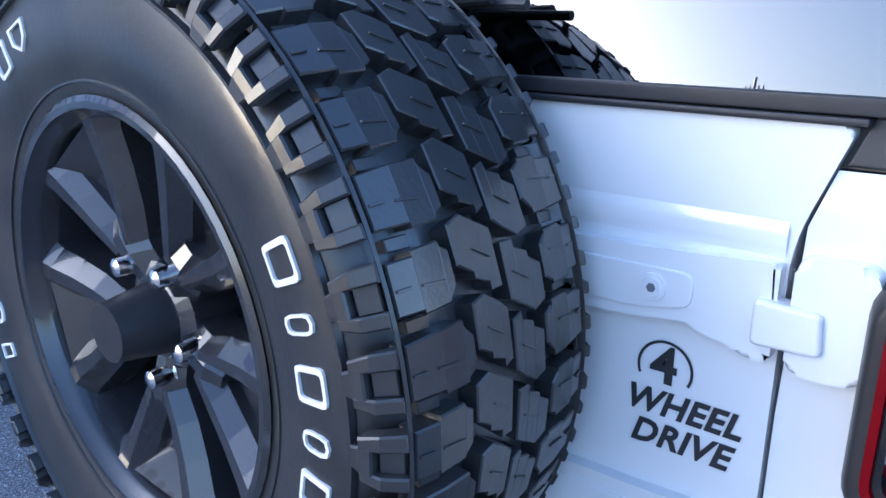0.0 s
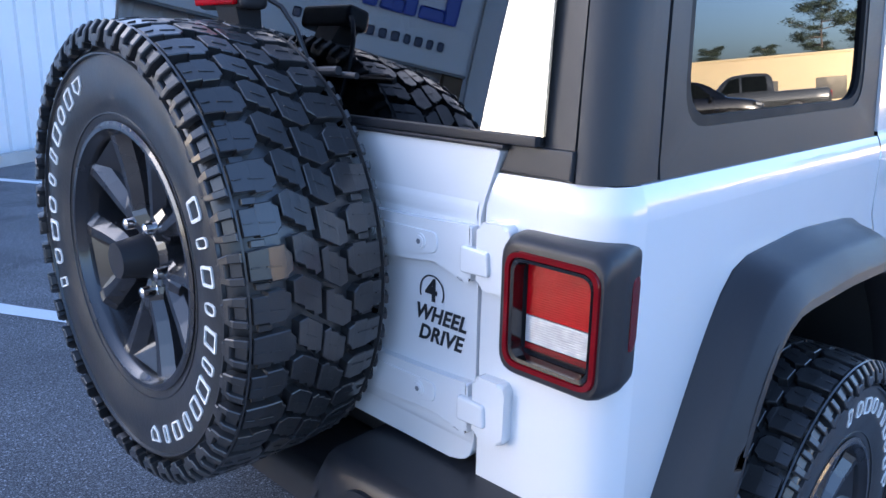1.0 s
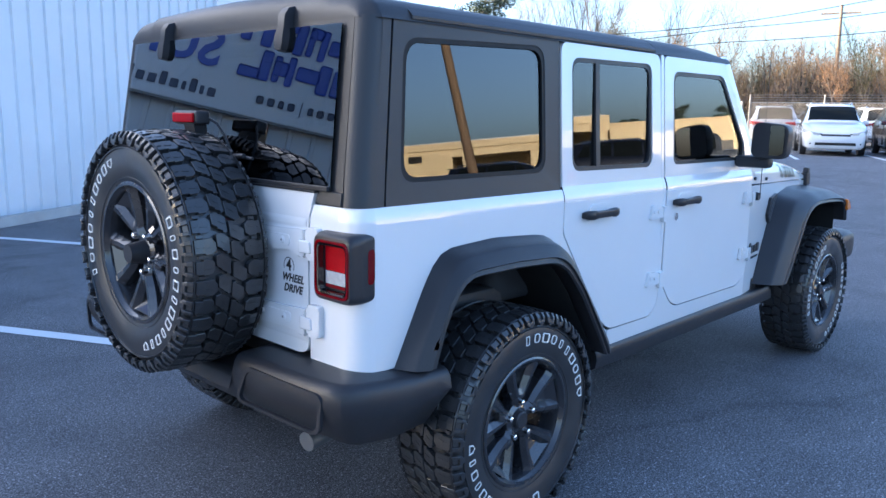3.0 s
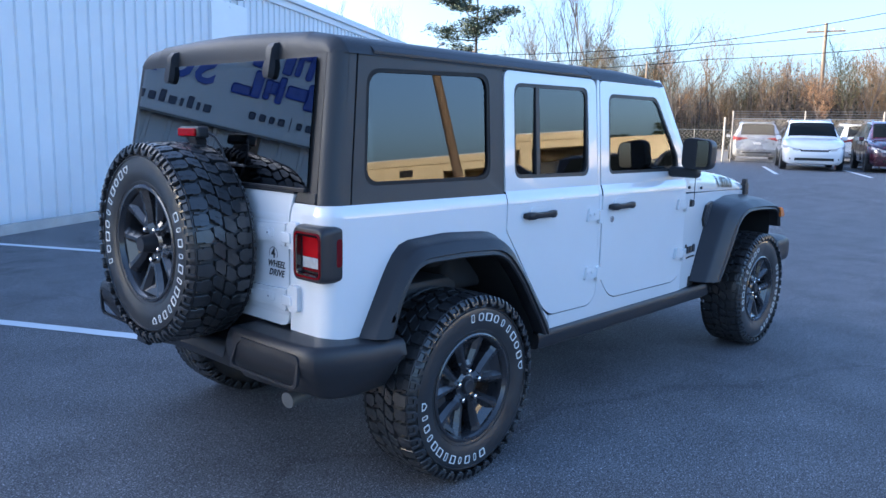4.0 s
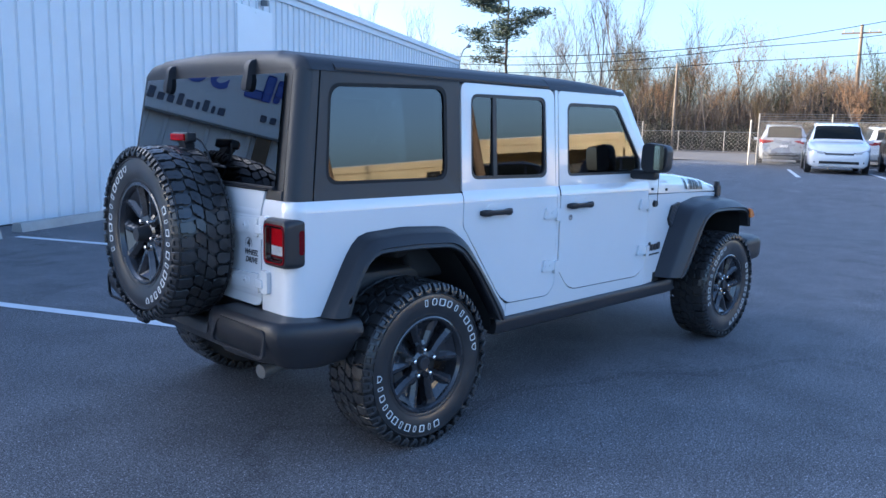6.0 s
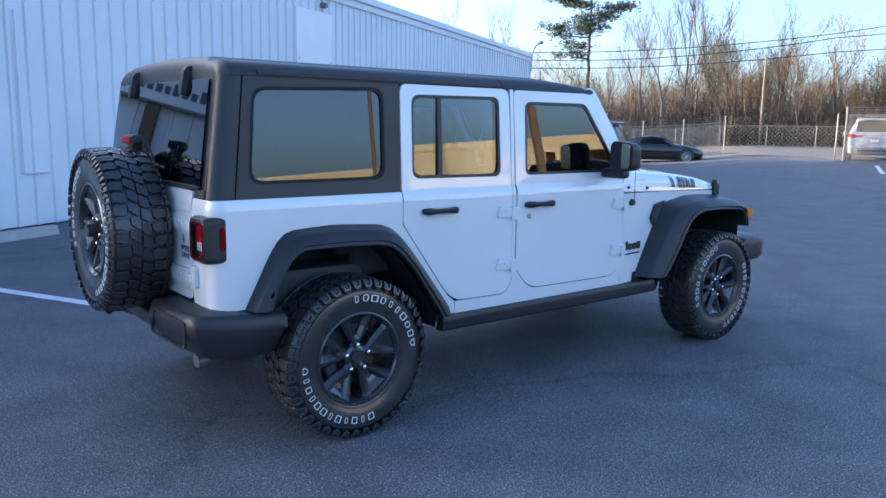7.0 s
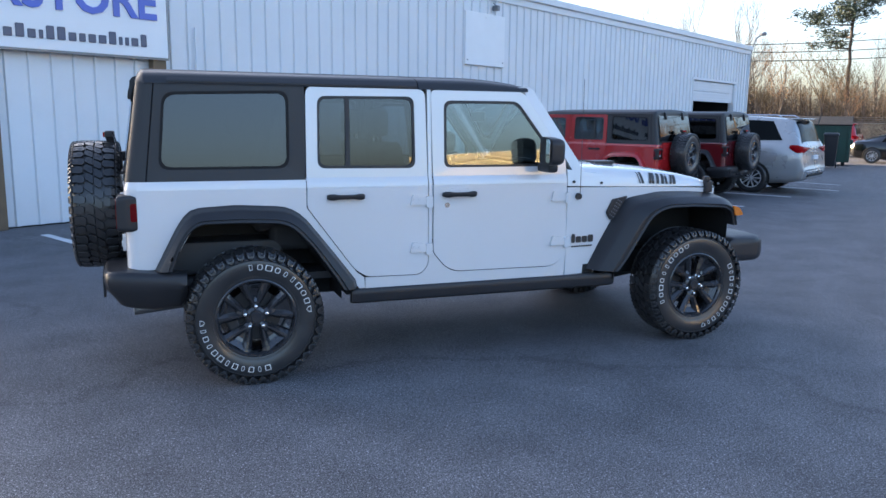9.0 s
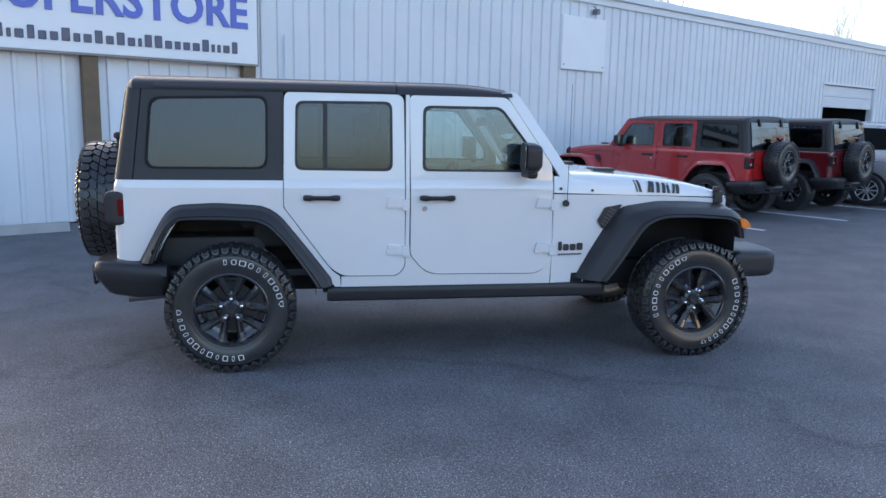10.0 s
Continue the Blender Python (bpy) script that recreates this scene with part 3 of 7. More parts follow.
def tyre_mesh(detail):
    bm = bmesh.new()
    n = 96 if detail else 40
    base = [(0.112, 0.222), (0.1165, 0.228), (0.117, 0.236), (0.1215, 0.250), (0.1275, 0.275), (0.1295, 0.300), (0.1280, 0.318), (0.1262, 0.330), (0.1225, 0.341),
            (0.114, 0.349), (0.102, 0.361), (0.083, 0.3675), (0.05, 0.3705), (0.0, 0.3705)]
    lathe(bm, base + [(-w, r) for w, r in base[::-1][1:]], n)
    if detail:
        # moulded rings on the side wall, and the rib that runs round the shoulder
        for w, r, d in ((0.1275, 0.3335, 0.003), (0.1185, 0.2405, 0.0018)):
            lathe(bm, [(w - 0.002, r - d), (w + d, r - d * 0.5), (w + d, r + d * 0.5), (w - 0.002, r + d)], n)
    smooth(bm, 40)
    np_ = 40
    pitch = 2 * math.pi * 0.389 / np_
    rnd = random.Random(3)
    for i in range(np_):
        s = i * pitch
        j = rnd.uniform(-0.0012, 0.0012)
        for sg in (1, -1):
            o = s + (0 if sg > 0 else pitch * 0.5)
            odd = i % 2

            def R(rows):
                return [(sg * p, o + sg * a * pitch + j, o + sg * b * pitch + j) for p, a, b in rows]
            # centre block: angular, stepped, leaning across the tread
            if odd:
                tread_block(bm, R([(0.002, 0.00, 0.70), (0.013, -0.06, 0.84), (0.0134, 0.05, 0.84), (0.028, 0.14, 0.99), (0.0284, 0.22, 0.99), (0.043, 0.34, 0.93)]), -0.020, 0, 0.0012)
            else:
                tread_block(bm, R([(0.004, -0.02, 0.74), (0.018, -0.02, 0.87), (0.0184, 0.09, 0.87), (0.034, 0.20, 1.02), (0.0344, 0.28, 1.02), (0.050, 0.42, 0.93)]), -0.020, 0, 0.0012)
            # stepped shoulder block, long and short by turns
            if odd:
                tread_block(bm, R([(0.047, 0.14, 0.56), (0.057, 0.06, 0.72), (0.0576, 0.00, 0.80), (0.082, 0.00, 0.79), (0.0826, 0.06, 0.79), (0.1135, 0.08, 0.76)]), -0.021, 0, 0.0014)
            else:
                tread_block(bm, R([(0.055, 0.20, 0.66), (0.064, 0.08, 0.74), (0.0646, 0.04, 0.80), (0.090, 0.02, 0.79), (0.0906, 0.07, 0.72), (0.1135, 0.08, 0.72)]), -0.021, 0, 0.0014)
            if detail:
                # ledge at the foot of the gap, and raised studs and bars that stand for sipes
                tread_block(bm, R([(0.080, 0.80, 0.98), (0.104, 0.82, 0.99)]), -0.020, -0.011, 0.001)
                tread_block(bm, R([(0.066, 0.30, 0.335), (0.088, 0.34, 0.375)]), -0.002, 0.0009, 0.0003)
                tread_block(bm, R([(0.012, 0.38, 0.405), (0.030, 0.55, 0.575)]), -0.002, 0.0009, 0.0003)
                tread_block(bm, R([(0.098, 0.36, 0.395), (0.110, 0.36, 0.395)]), -0.002, 0.0009, 0.0003)
            # side biter: a U of three bars, open towards the tread
            tread_block(bm, R([(0.1195, 0.03, 0.22), (0.136, 0.03, 0.22), (0.153, 0.08, 0.24)]), -0.008, 0.008)
            tread_block(bm, R([(0.1195, 0.55, 0.78), (0.136, 0.55, 0.77), (0.153, 0.52, 0.70)]), -0.008, 0.008)
            tread_block(bm, R([(0.143, 0.18, 0.58), (0.151, 0.18, 0.58), (0.161, 0.22, 0.54)]), -0.006, 0.0075)
            tread_block(bm, R([(0.121, 0.20, 0.57), (0.141, 0.20, 0.57)]), -0.008, 0.001)
    if detail:
        for sg in (1, -1):
            rows = [[tyre_point(sg * p, 2 * math.pi * k / n, h) for k in range(n)] for p, h in ((0.1165, -0.006), (0.1168, 0.0025), (0.1188, 0.0025), (0.1190, -0.006))]
            loft(bm, rows, closed=True)
    return bm


def rim_mesh(n=64):
    bm = bmesh.new()
    # barrel, stepped lip
    lathe(bm, [(0.118, 0.228), (0.121, 0.222), (0.1205, 0.2155), (0.113, 0.2125), (0.108, 0.208), (0.103, 0.206), (0.05, 0.200), (-0.10, 0.196), (-0.117, 0.225)], n)
    smooth(bm, 25)
    # five spokes with sloping flanks, each forking towards the lip
    for k in range(5):
        a0 = 2 * math.pi * k / 5 + radians(90)

        def P(r, t, w):
            a = a0 + t / max(r, 0.02)
            return (r * math.cos(a), -w, r * math.sin(a))

        def bar(rows, sg):
            loft(bm, [[P(r, sg * (c - h * 1.5), f - 0.055), P(r, sg * (c - h * 1.35), f - 0.017), P(r, sg * (c - h * 0.40), f), P(r, sg * (c + h * 0.40), f), P(r, sg * (c + h * 1.35), f - 0.017), P(r, sg * (c + h * 1.5), f - 0.055)] for r, c, h, f in rows], closed=True, caps=True)
        bar(((0.042, 0, 0.018, 0.080), (0.070, 0, 0.020, 0.088), (0.092, 0, 0.021, 0.090), (0.112, 0, 0.017, 0.082)), 1)
        for sg in (1, -1):
            bar(((0.080, 0.012, 0.012, 0.0885), (0.115, 0.029, 0.0155, 0.091), (0.155, 0.046, 0.0175, 0.095), (0.192, 0.060, 0.0205, 0.101), (0.209, 0.068, 0.0245, 0.104)), sg)
        # sloped pocket between the fork arms, rising towards the lip
        loft(bm, [[P(r, -c, f), P(r, c, f)] for r, c, f in ((0.100, 0.014, 0.060), (0.150, 0.036, 0.066), (0.172, 0.046, 0.072), (0.208, 0.062, 0.098))])
    # hub
    lathe(bm, [(0.082, 0.0), (0.082, 0.042), (0.074, 0.058), (0.03, 0.062), (0.0, 0.062)], 30)
    return bm


def brake_mesh():
    bm = bmesh.new()
    lathe(bm, [(0.012, 0.05), (0.014, 0.15), (0.0, 0.152), (0.0, 0.05)], 32)
    return smooth(bm, 30)


def caliper_mesh():
    return box(bmesh.new(), 0.095, 0.165, -0.052, 0.03, -0.055, 0.055, 0.014, Matrix.Rotation(radians(-203), 4, "Y"))


def letter_ring(a0, a1, count, seed, shield_end):
    """Bmeshes of a row of plain raised outline shapes round the side wall from angle a0 to a1 (degrees)."""
    rnd = random.Random(seed)
    w = 0.1300
    out = []

    def P(r, a, h):
        return (r * math.cos(a), -(w + h - max(0, r - 0.305) * 0.06 - max(0, 0.29 - r) * 0.12), r * math.sin(a))
    step = (a1 - a0) / (count + 1)
    for k in range(count + 1):
        c = radians(a0 + step * (k + 0.5))
        tall = rnd.choice((0.0165, 0.0165, 0.0150)) if not (shield_end and k == count) else 0.0140
        half = abs(radians(step)) * rnd.choice((0.36, 0.40, 0.34, 0.38)) * 0.297
        if k == count:
            pts = [(-half * 0.9, tall), (half * 0.9, tall), (half * 0.8, -tall * 0.2), (0, -tall), (-half * 0.8, -tall * 0.2)]
        else:
            wide = rnd.choice((1.0, 0.9, 0.5, 0.8))
            pts = round_poly([(-half * wide, -tall), (half * wide, -tall), (half * wide, tall), (-half * wide, tall)], half * rnd.choice((0.15, 0.3, 0.6)), 2)
        R0 = 0.297
        o = [(R0 + z, c - x / R0) for x, z in pts]
        ii = [(R0 + z * 0.80, c - x * 0.70 / R0) for x, z in pts]
        rows = [[P(r, a, -0.001) for r, a in o], [P(r, a, 0.0016) for r, a in o], [P(r, a, 0.0016) for r, a in ii], [P(r, a, -0.001) for r, a in ii]]
        bm = bmesh.new()
        loft(bm, rows, closed=True)
        out.append(bm)
    return out


def wheel_parts(detail=True):
    """Meshes of one wheel, shared by all of a car's wheels."""
    out = {}
    def keep(key, bm, material):
        bmesh.ops.recalc_face_normals(bm, faces=bm.faces)
        me = bpy.data.meshes.new(key)
        bm.to_mesh(me)
        bm.free()
        me.materials.append(material)
        out[key] = me
    keep("tyre", tyre_mesh(detail), M["rubber"])
    keep("rim", rim_mesh(64 if detail else 32), M["rim"])
    keep("brake_disc", brake_mesh(), M["disc"])
    keep("caliper", caliper_mesh(), M["disc"])
    bm = bmesh.new()
    lathe(bm, [(0.098, 0.0), (0.1, 0.026), (0.096, 0.031), (0.078, 0.034)], 24)
    keep("centre_cap", smooth(bm, 40), M["plastic"])
    bm = bmesh.new()
    lathe(bm, [(0.103, 0.0), (0.1025, 0.006), (0.100, 0.0098), (0.09, 0.0105), (0.0785, 0.0105), (0.077, 0.0145)], 10)
    keep("lug_nut", smooth(bm, 50), M["chrome"])
    if detail:
        for k, bm in enumerate(letter_ring(100, 2, 9, 1, True) + letter_ring(-75, -184, 11, 2, True)):
            keep("raised_letter.%d" % k, bm, M["letter"])
    return out


def add_wheel(parent, parts, m, spin=0.0, spare=False, name="wheel"):
    w = new(name)
    w.empty_display_size = 0.1
    w.parent, w.matrix_basis = parent, m
    sp = Matrix.Rotation(radians(-spin), 4, "Y")
    for key in parts:
        if key.split(".")[0] in ("tyre", "rim", "raised_letter") or (key == "centre_cap" and not spare):
            link(key.split(".")[0], parts[key], w, "", sp)
    if not spare:
        link("brake_disc", parts["brake_disc"], w)
        link("caliper", parts["caliper"], w)
    for k in range(5):
        a = radians(90 + 72 * k - spin)
        link("lug_nut", parts["lug_nut"], w, "", Matrix.Translation((0.0635 * math.cos(a), 0, 0.0635 * math.sin(a))))
    return w


# ---- off-road car ----
def hw(x, z):
    """Half width of the body."""
    t = min(1.0, max(0.0, (z - 1.115) / 0.052))
    return 0.79 - 0.015 * t * t - 0.07 * max(0.0, z - 1.167) - 0.125 * max(0.0, x - 1.98) - 0.05 * max(0.0, 0.62 - z)


def rear_x(z):
    return -0.668 if z < 1.16 else -0.662 + 0.15 * (z - 1.16)


def build_off_road_car(name, label, m, paint, wheels, detail=True, flare_mat=None):
    car = thing(name, label, "car", m)
    W = M["white"] if paint is None else paint
    FL = flare_mat or M["plastic"]

    def P(key, bm, material, parent=car, lab="", sm=35):
        if sm:
            bmesh.ops.remove_doubles(bm, verts=bm.verts, dist=0.0004)
            smooth(bm, sm)
        ob = part(key, bm, material, parent, lab)
        if sm:
            wn_ = ob.modifiers.new("normals", "WEIGHTED_NORMAL")
            wn_.keep_sharp = True
        return ob

    def S(side, off=0.0):
        return lambda x, z, d: (x, side * (hw(x, z) + off - d), z)

    for side in (-1, 1):
        f = S(side)
        # quarter panel with its wheel opening, carried round the rear corner
        bm = bmesh.new()
        arch = [(0.625, 0.50), (0.600, 0.53), (0.572, 0.58), (0.485, 0.69), (0.378, 0.83), (0.275, 0.935), (0.15, 0.972), (-0.2, 0.972), (-0.30, 0.93), (-0.375, 0.81), (-0.44, 0.68)]
        plate(bm, [(-0.60, 0.68), (-0.60, 1.115), (0.3135, 1.115), (0.3135, 1.000), (0.3165, 0.994), (0.57, 0.648), (0.607, 0.603), (0.655, 0.566), (0.66, 0.50)] + arch, f, 0.03)
        loft(bm, [[(x, side * hw(x, z), z) for x in (-0.60, -0.3, 0.0, 0.3135)] for z in (1.115, 1.130, 1.143, 1.153, 1.161)] + [[(x, side * 0.73, 1.163) for x in (-0.60, -0.3, 0.0, 0.3135)]])
        zs = (0.68, 0.76, 0.95, 1.115, 1.130, 1.143, 1.153, 1.161)
        inner_y = lambda y, z: y + (0.33 * max(0.0, z - 1.10) if y < 0.60 else 0.0)
        plan = [(-0.60, 0.79), (-0.625, 0.787), (-0.645, 0.776), (-0.660, 0.757), (-0.668, 0.732), (-0.670, 0.70), (-0.671, 0.574), (-0.645, 0.573)]
        loft(bm, [[(x + (0.79 - hw(0, z)) * (0.3 if y < 0.60 else 1 if x < -0.65 else 0.4 if x < -0.61 else 0), side * (inner_y(y, z) - (0.79 - hw(0, z)) * (1 if y > 0.70 else 0)), z) for x, y in plan] for z in zs])
        loft(bm, [[(x + 0.015, side * (inner_y(y, 1.161) - (0.015 if y > 0.70 else 0)), 1.161) for x, y in plan[:7]], [(x + 0.06, side * (inner_y(y, 1.161) - (0.07 if y > 0.70 else 0)), 1.165) for x, y in plan[:7]]])
        P("quarter_panel", bm, W)
        # sill
        bm = bmesh.new()
        plate(bm, round_poly([(0.662, 0.485), (2.020, 0.478), (2.0255, 0.664), (1.946, 0.563), (1.199, 0.569), (1.0915, 0.698), (1.0895, 0.76), (1.064, 0.76), (1.0645, 0.618), (1.013, 0.561), (0.662, 0.565)], [0, 0, 0, 0.10, 0.08, 0.02, 0, 0, 0.06, 0.10, 0], 5), S(side, 0.0), 0.012)
        plate(bm, [(2.027, 0.478), (2.24, 0.478), (2.24, 0.488), (2.027, 0.488)], S(side, -0.004), 0.08)
        plate(bm, [(0.66, 0.485), (1.98, 0.478), (1.98, 0.50), (0.66, 0.50)], S(side, -0.014), 0.08)
        P("sill", bm, W)
        # door pillar and inner jambs, coloured dark to paint the shade in the door gaps
        bm = bmesh.new()
        plate(bm, [(0.61, 0.53), (1.98, 0.53), (1.98, 0.78), (0.61, 0.78)], S(side, -0.012), 0.03)
        plate(bm, [(1.98, 0.53), (2.05, 0.53), (2.05, 0.78), (1.98, 0.78)], S(side, -0.012), 0.03)
        plate(bm, [(0.28, 0.95), (0.40, 0.80), (0.47, 0.80), (0.40, 1.15), (0.28, 1.15)], S(side, -0.035), 0.02)
        plate(bm, [(1.98, 0.78), (2.06, 0.78), (2.06, 1.17), (1.98, 1.17)], S(side, -0.02), 0.03)
        plate(bm, [(1.03, 0.56), (1.12, 0.56), (1.12, 1.17), (1.03, 1.17)], S(side, -0.022), 0.05)
        plate(bm, [(1.04, 1.17), (1.11, 1.17), (1.10, 1.69), (1.04, 1.69)], S(side, -0.022), 0.05)
        P("pillar", bm, M["dark"])
        # strip between the doors
        bm = bmesh.new()
        zs_ = (0.575, 0.85, 1.115, 1.130, 1.143, 1.153, 1.162, 1.171, 1.43, 1.69)
        loft(bm, [[(1.063, side * (hw(1.07, z) - 0.02), z), (1.0635, side * (hw(1.07, z) - 0.0035), z), (1.066, side * (hw(1.07, z) - 0.0015), z), (1.086, side * (hw(1.07, z) - 0.0015), z), (1.0885, side * (hw(1.07, z) - 0.0035), z), (1.089, side * (hw(1.07, z) - 0.02), z)] for z in zs_])
        P("door_pillar", bm, W)
        # cowl and wing side
        bm = bmesh.new()
        plate(bm, [(2.028, 0.49), (2.26, 0.49), (2.44, 0.80), (2.60, 0.95), (2.9, 0.965), (3.33, 0.93), (3.33, 1.041), (2.9, 1.060), (2.5, 1.072), (2.028, 1.083)], f, 0.04, 0.004)
        P("wing", bm, W)
        # cowl top side, ahead of the door
        bm = bmesh.new()
        plate(bm, [(2.028, 1.090), (2.335, 1.078), (2.33, 1.165), (2.028, 1.20)], f, 0.05, 0.006)
        P("cowl_side", bm, W)

        # doors
        def door(low, outer, inner, hx, hinges, lock):
            bm = bmesh.new()
            plate(bm, round_poly(low, [0, 0.02, 0.08, 0.10, 0.02, 0] if len(low) == 6 else [0, 0.02, 0.05, 0.03, 0.10, 0.06, 0], 5), S(side, 0.001), 0.05, 0.0025)
            ring_plate(bm, round_poly(outer, [0.0, 0.0, 0.05, 0.05] if len(outer) == 4 else [0, 0, 0.02, 0.04, 0.03], 4), inner, S(side, 0.001), 0.045)
            x0, x1 = low[0][0], low[-1][0]
            xx = [x0 + (x1 - x0) * k / 4 for k in range(5)]
            loft(bm, [[(x, side * (hw(x, z) + 0.001), z) for x in xx] for z in (1.115, 1.130, 1.143, 1.153, 1.162, 1.171)])
            d = P("door", bm, W)
            # body crease under the window
            # handle: dark grip over a dished recess
            hx0, hx1, hz = hx, hx + 0.225, 1.058
            bm = bmesh.new()
            plate(bm, round_poly([(hx0 + 0.03, hz - 0.026), (hx1 - 0.03, hz - 0.026), (hx1 - 0.05, hz + 0.036), (hx0 + 0.05, hz + 0.036)], 0.02), S(side, 0.006), 0.008, 0.003)
            P("handle_recess", bm, W, d)
            bm = bmesh.new()
            o = side * (hw(hx, hz) + 0.028)
            prof = [(-0.014, -0.014), (-0.016, 0.0), (-0.012, 0.013), (0.004, 0.016), (0.014, 0.012), (0.016, -0.004), (0.008, -0.015)]
            rows = []
            for t, sc, dy in ((0, 0.75, -0.016), (0.06, 1.12, -0.008), (0.18, 1.15, -0.002), (0.3, 0.85, 0.0), (0.7, 0.85, 0.0), (0.82, 1.15, -0.002), (0.94, 1.12, -0.008), (1, 0.75, -0.016)):
                rows.append([(hx0 + (hx1 - hx0) * t, o + side * (dy + a * sc), hz + b * sc) for a, b in prof])
            loft(bm, rows, closed=True, caps=True)
            P("handle", bm, M["plastic"], d, "black pull handle", 50)
            for hzz in (1.030, 0.737):
                x1 = hinges
                bm = bmesh.new()
                plate(bm, round_poly([(x1 - 0.115, hzz - 0.034), (x1 - 0.10, hzz + 0.030), (x1 - 0.03, hzz + 0.022), (x1 + 0.002, hzz + 0.006), (x1 + 0.002, hzz - 0.030)], 0.008), S(side, 0.014), 0.016, 0.004)
                plate(bm, round_poly([(x1 - 0.012, hzz - 0.05), (x1 - 0.012, hzz + 0.02), (x1 + 0.03, hzz + 0.02), (x1 + 0.03, hzz - 0.05)], 0.006), S(side, 0.018), 0.02, 0.005)
                for bx in (-0.09, -0.055):
                    c = (x1 + bx, side * (hw(x1, hzz) + 0.012), hzz)
                    tube(bm, c, (c[0], c[1] + side * 0.006, c[2]), 0.0075, n=8)
                P("hinge", bm, W, d)
            if lock:
                bm = bmesh.new()
                c = (hx0 + 0.032, side * hw(hx, 0.99), 0.992)
                tube(bm, c, (c[0], c[1] + side * 0.007, c[2]), 0.0165, n=16)
                P("lock", bm, M["chrome"], d)
            # seal and pane
            bm = bmesh.new()
            c = (sum(p[0] for p in inner) / len(inner), sum(p[1] for p in inner) / len(inner))
            sm_in = [(c[0] + (x - c[0]) * 0.952, c[1] + (z - c[1]) * 0.925) for x, z in inner]
            ring_plate(bm, inner, sm_in, S(side, -0.004), 0.03)
            P("window_seal", bm, M["plastic"], d)
            return d, sm_in

        def pane(d, poly, material, depth=0.016):
            bm = bmesh.new()
            plate(bm, poly, lambda x, z, dd: (x, side * (hw(x, z) - depth + 0.017 * (z - 1.22) - dd), z), 0.004)
            g = P("window", bm, material, d, "", 0)
            g.visible_shadow = False
            return g

        rin = round_poly([(0.384, 1.224), (0.983, 1.220), (0.979, 1.647), (0.392, 1.640)], 0.05, 5)
        d, sm_in = door([(0.318, 1.115), (0.318, 1.0), (0.60, 0.615), (0.675, 0.570), (1.012, 0.566), (1.060, 0.62), (1.058, 1.115)],
                        [(0.318, 1.170), (1.058, 1.170), (1.050, 1.690), (0.326, 1.694)], rin, 0.432, 1.056, False)
        pane(d, sm_in, M["privacy"])
        bm = bmesh.new()
        plate(bm, [(0.552, 1.235), (0.580, 1.235), (0.582, 1.632), (0.556, 1.632)], S(side, -0.003), 0.022)
        P("window_bar", bm, M["plastic"], d)
        fin = round_poly([(1.168, 1.222), (1.935, 1.222), (1.93, 1.30), (1.672, 1.630), (1.170, 1.628)], [0.04, 0.03, 0.03, 0.045, 0.05], 5)
        d, sm_in = door([(1.094, 1.115), (1.096, 0.70), (1.20, 0.574), (1.945, 0.568), (2.026, 0.66), (2.020, 1.115)],
                        [(1.094, 1.170), (2.020, 1.170), (2.012, 1.268), (1.712, 1.688), (1.088, 1.688)], fin, 1.150, 2.018, True)
        pane(d, sm_in, M["clear"])

        # windscreen pillar
        bm = bmesh.new()
        rows = []
        for x, z, w_ in ((1.672, 1.715, 0.08), (1.722, 1.684, 0.075), (2.036, 1.245, 0.08), (2.085, 1.17, 0.075)):
            y = hw(1.9, z) - 0.012
            rows.append([(x, side * y, z), (x + w_, side * (y - 0.012), z + 0.012), (x + w_, side * (y - 0.07), z + 0.012), (x, side * (y - 0.06), z)])
        loft(bm, rows, closed=True, caps=True)
        P("windscreen_pillar", bm, W)

        # hard top side with the quarter window
        outer = [(-0.548, 1.162), (0.3125, 1.160), (0.3205, 1.700), (-0.484, 1.708)]
        inner = round_poly([(-0.487, 1.224), (0.224, 1.226), (0.230, 1.667), (-0.450, 1.645)], 0.065, 5)
        bm = bmesh.new()
        ring_plate(bm, outer, inner, S(side, -0.004), 0.04)
        P("hardtop_side", bm, M["hardtop"])
        c = (-0.12, 1.44)
        sm_in = [(c[0] + (x - c[0]) * 0.958, c[1] + (z - c[1]) * 0.932) for x, z in inner]
        bm = bmesh.new()
        ring_plate(bm, inner, sm_in, S(side, -0.006), 0.02)
        P("window_seal", bm, M["seal"])
        bm = bmesh.new()
        plate(bm, sm_in, S(side, -0.014), 0.004)
        P("quarter_window", bm, M["dark_glass"], car, "", 0).visible_shadow = False
        # rear corner of the hard top
        bm = bmesh.new()
        rows = []
        for z in (1.162, 1.30, 1.45, 1.60, 1.69, 1.698):
            xs, xr = -0.553 + (z - 1.162) * 0.117, rear_x(z)
            ys = hw(0, z) - 0.004
            rows.append([(xs + 0.03, side * (ys - 0.04), z), (xs + 0.001, side * (ys - 0.006), z), (xs - 0.003, side * ys, z), (xs - 0.035, side * (ys - 0.001), z)] + [(xr + 0.060 - 0.060 * math.sin(t), side * (ys - 0.002 - 0.052 * (1 - math.cos(t))), z) for t in [k * math.pi / 12 for k in range(7)]] + [(xr + 0.0005, side * (0.7175 - 0.068 * (z - 1.162)), z), (xr + 0.006, side * (0.7155 - 0.068 * (z - 1.162)), z)])
        loft(bm, rows)
        P("hardtop_corner", bm, M["hardtop"], car, "", 50)

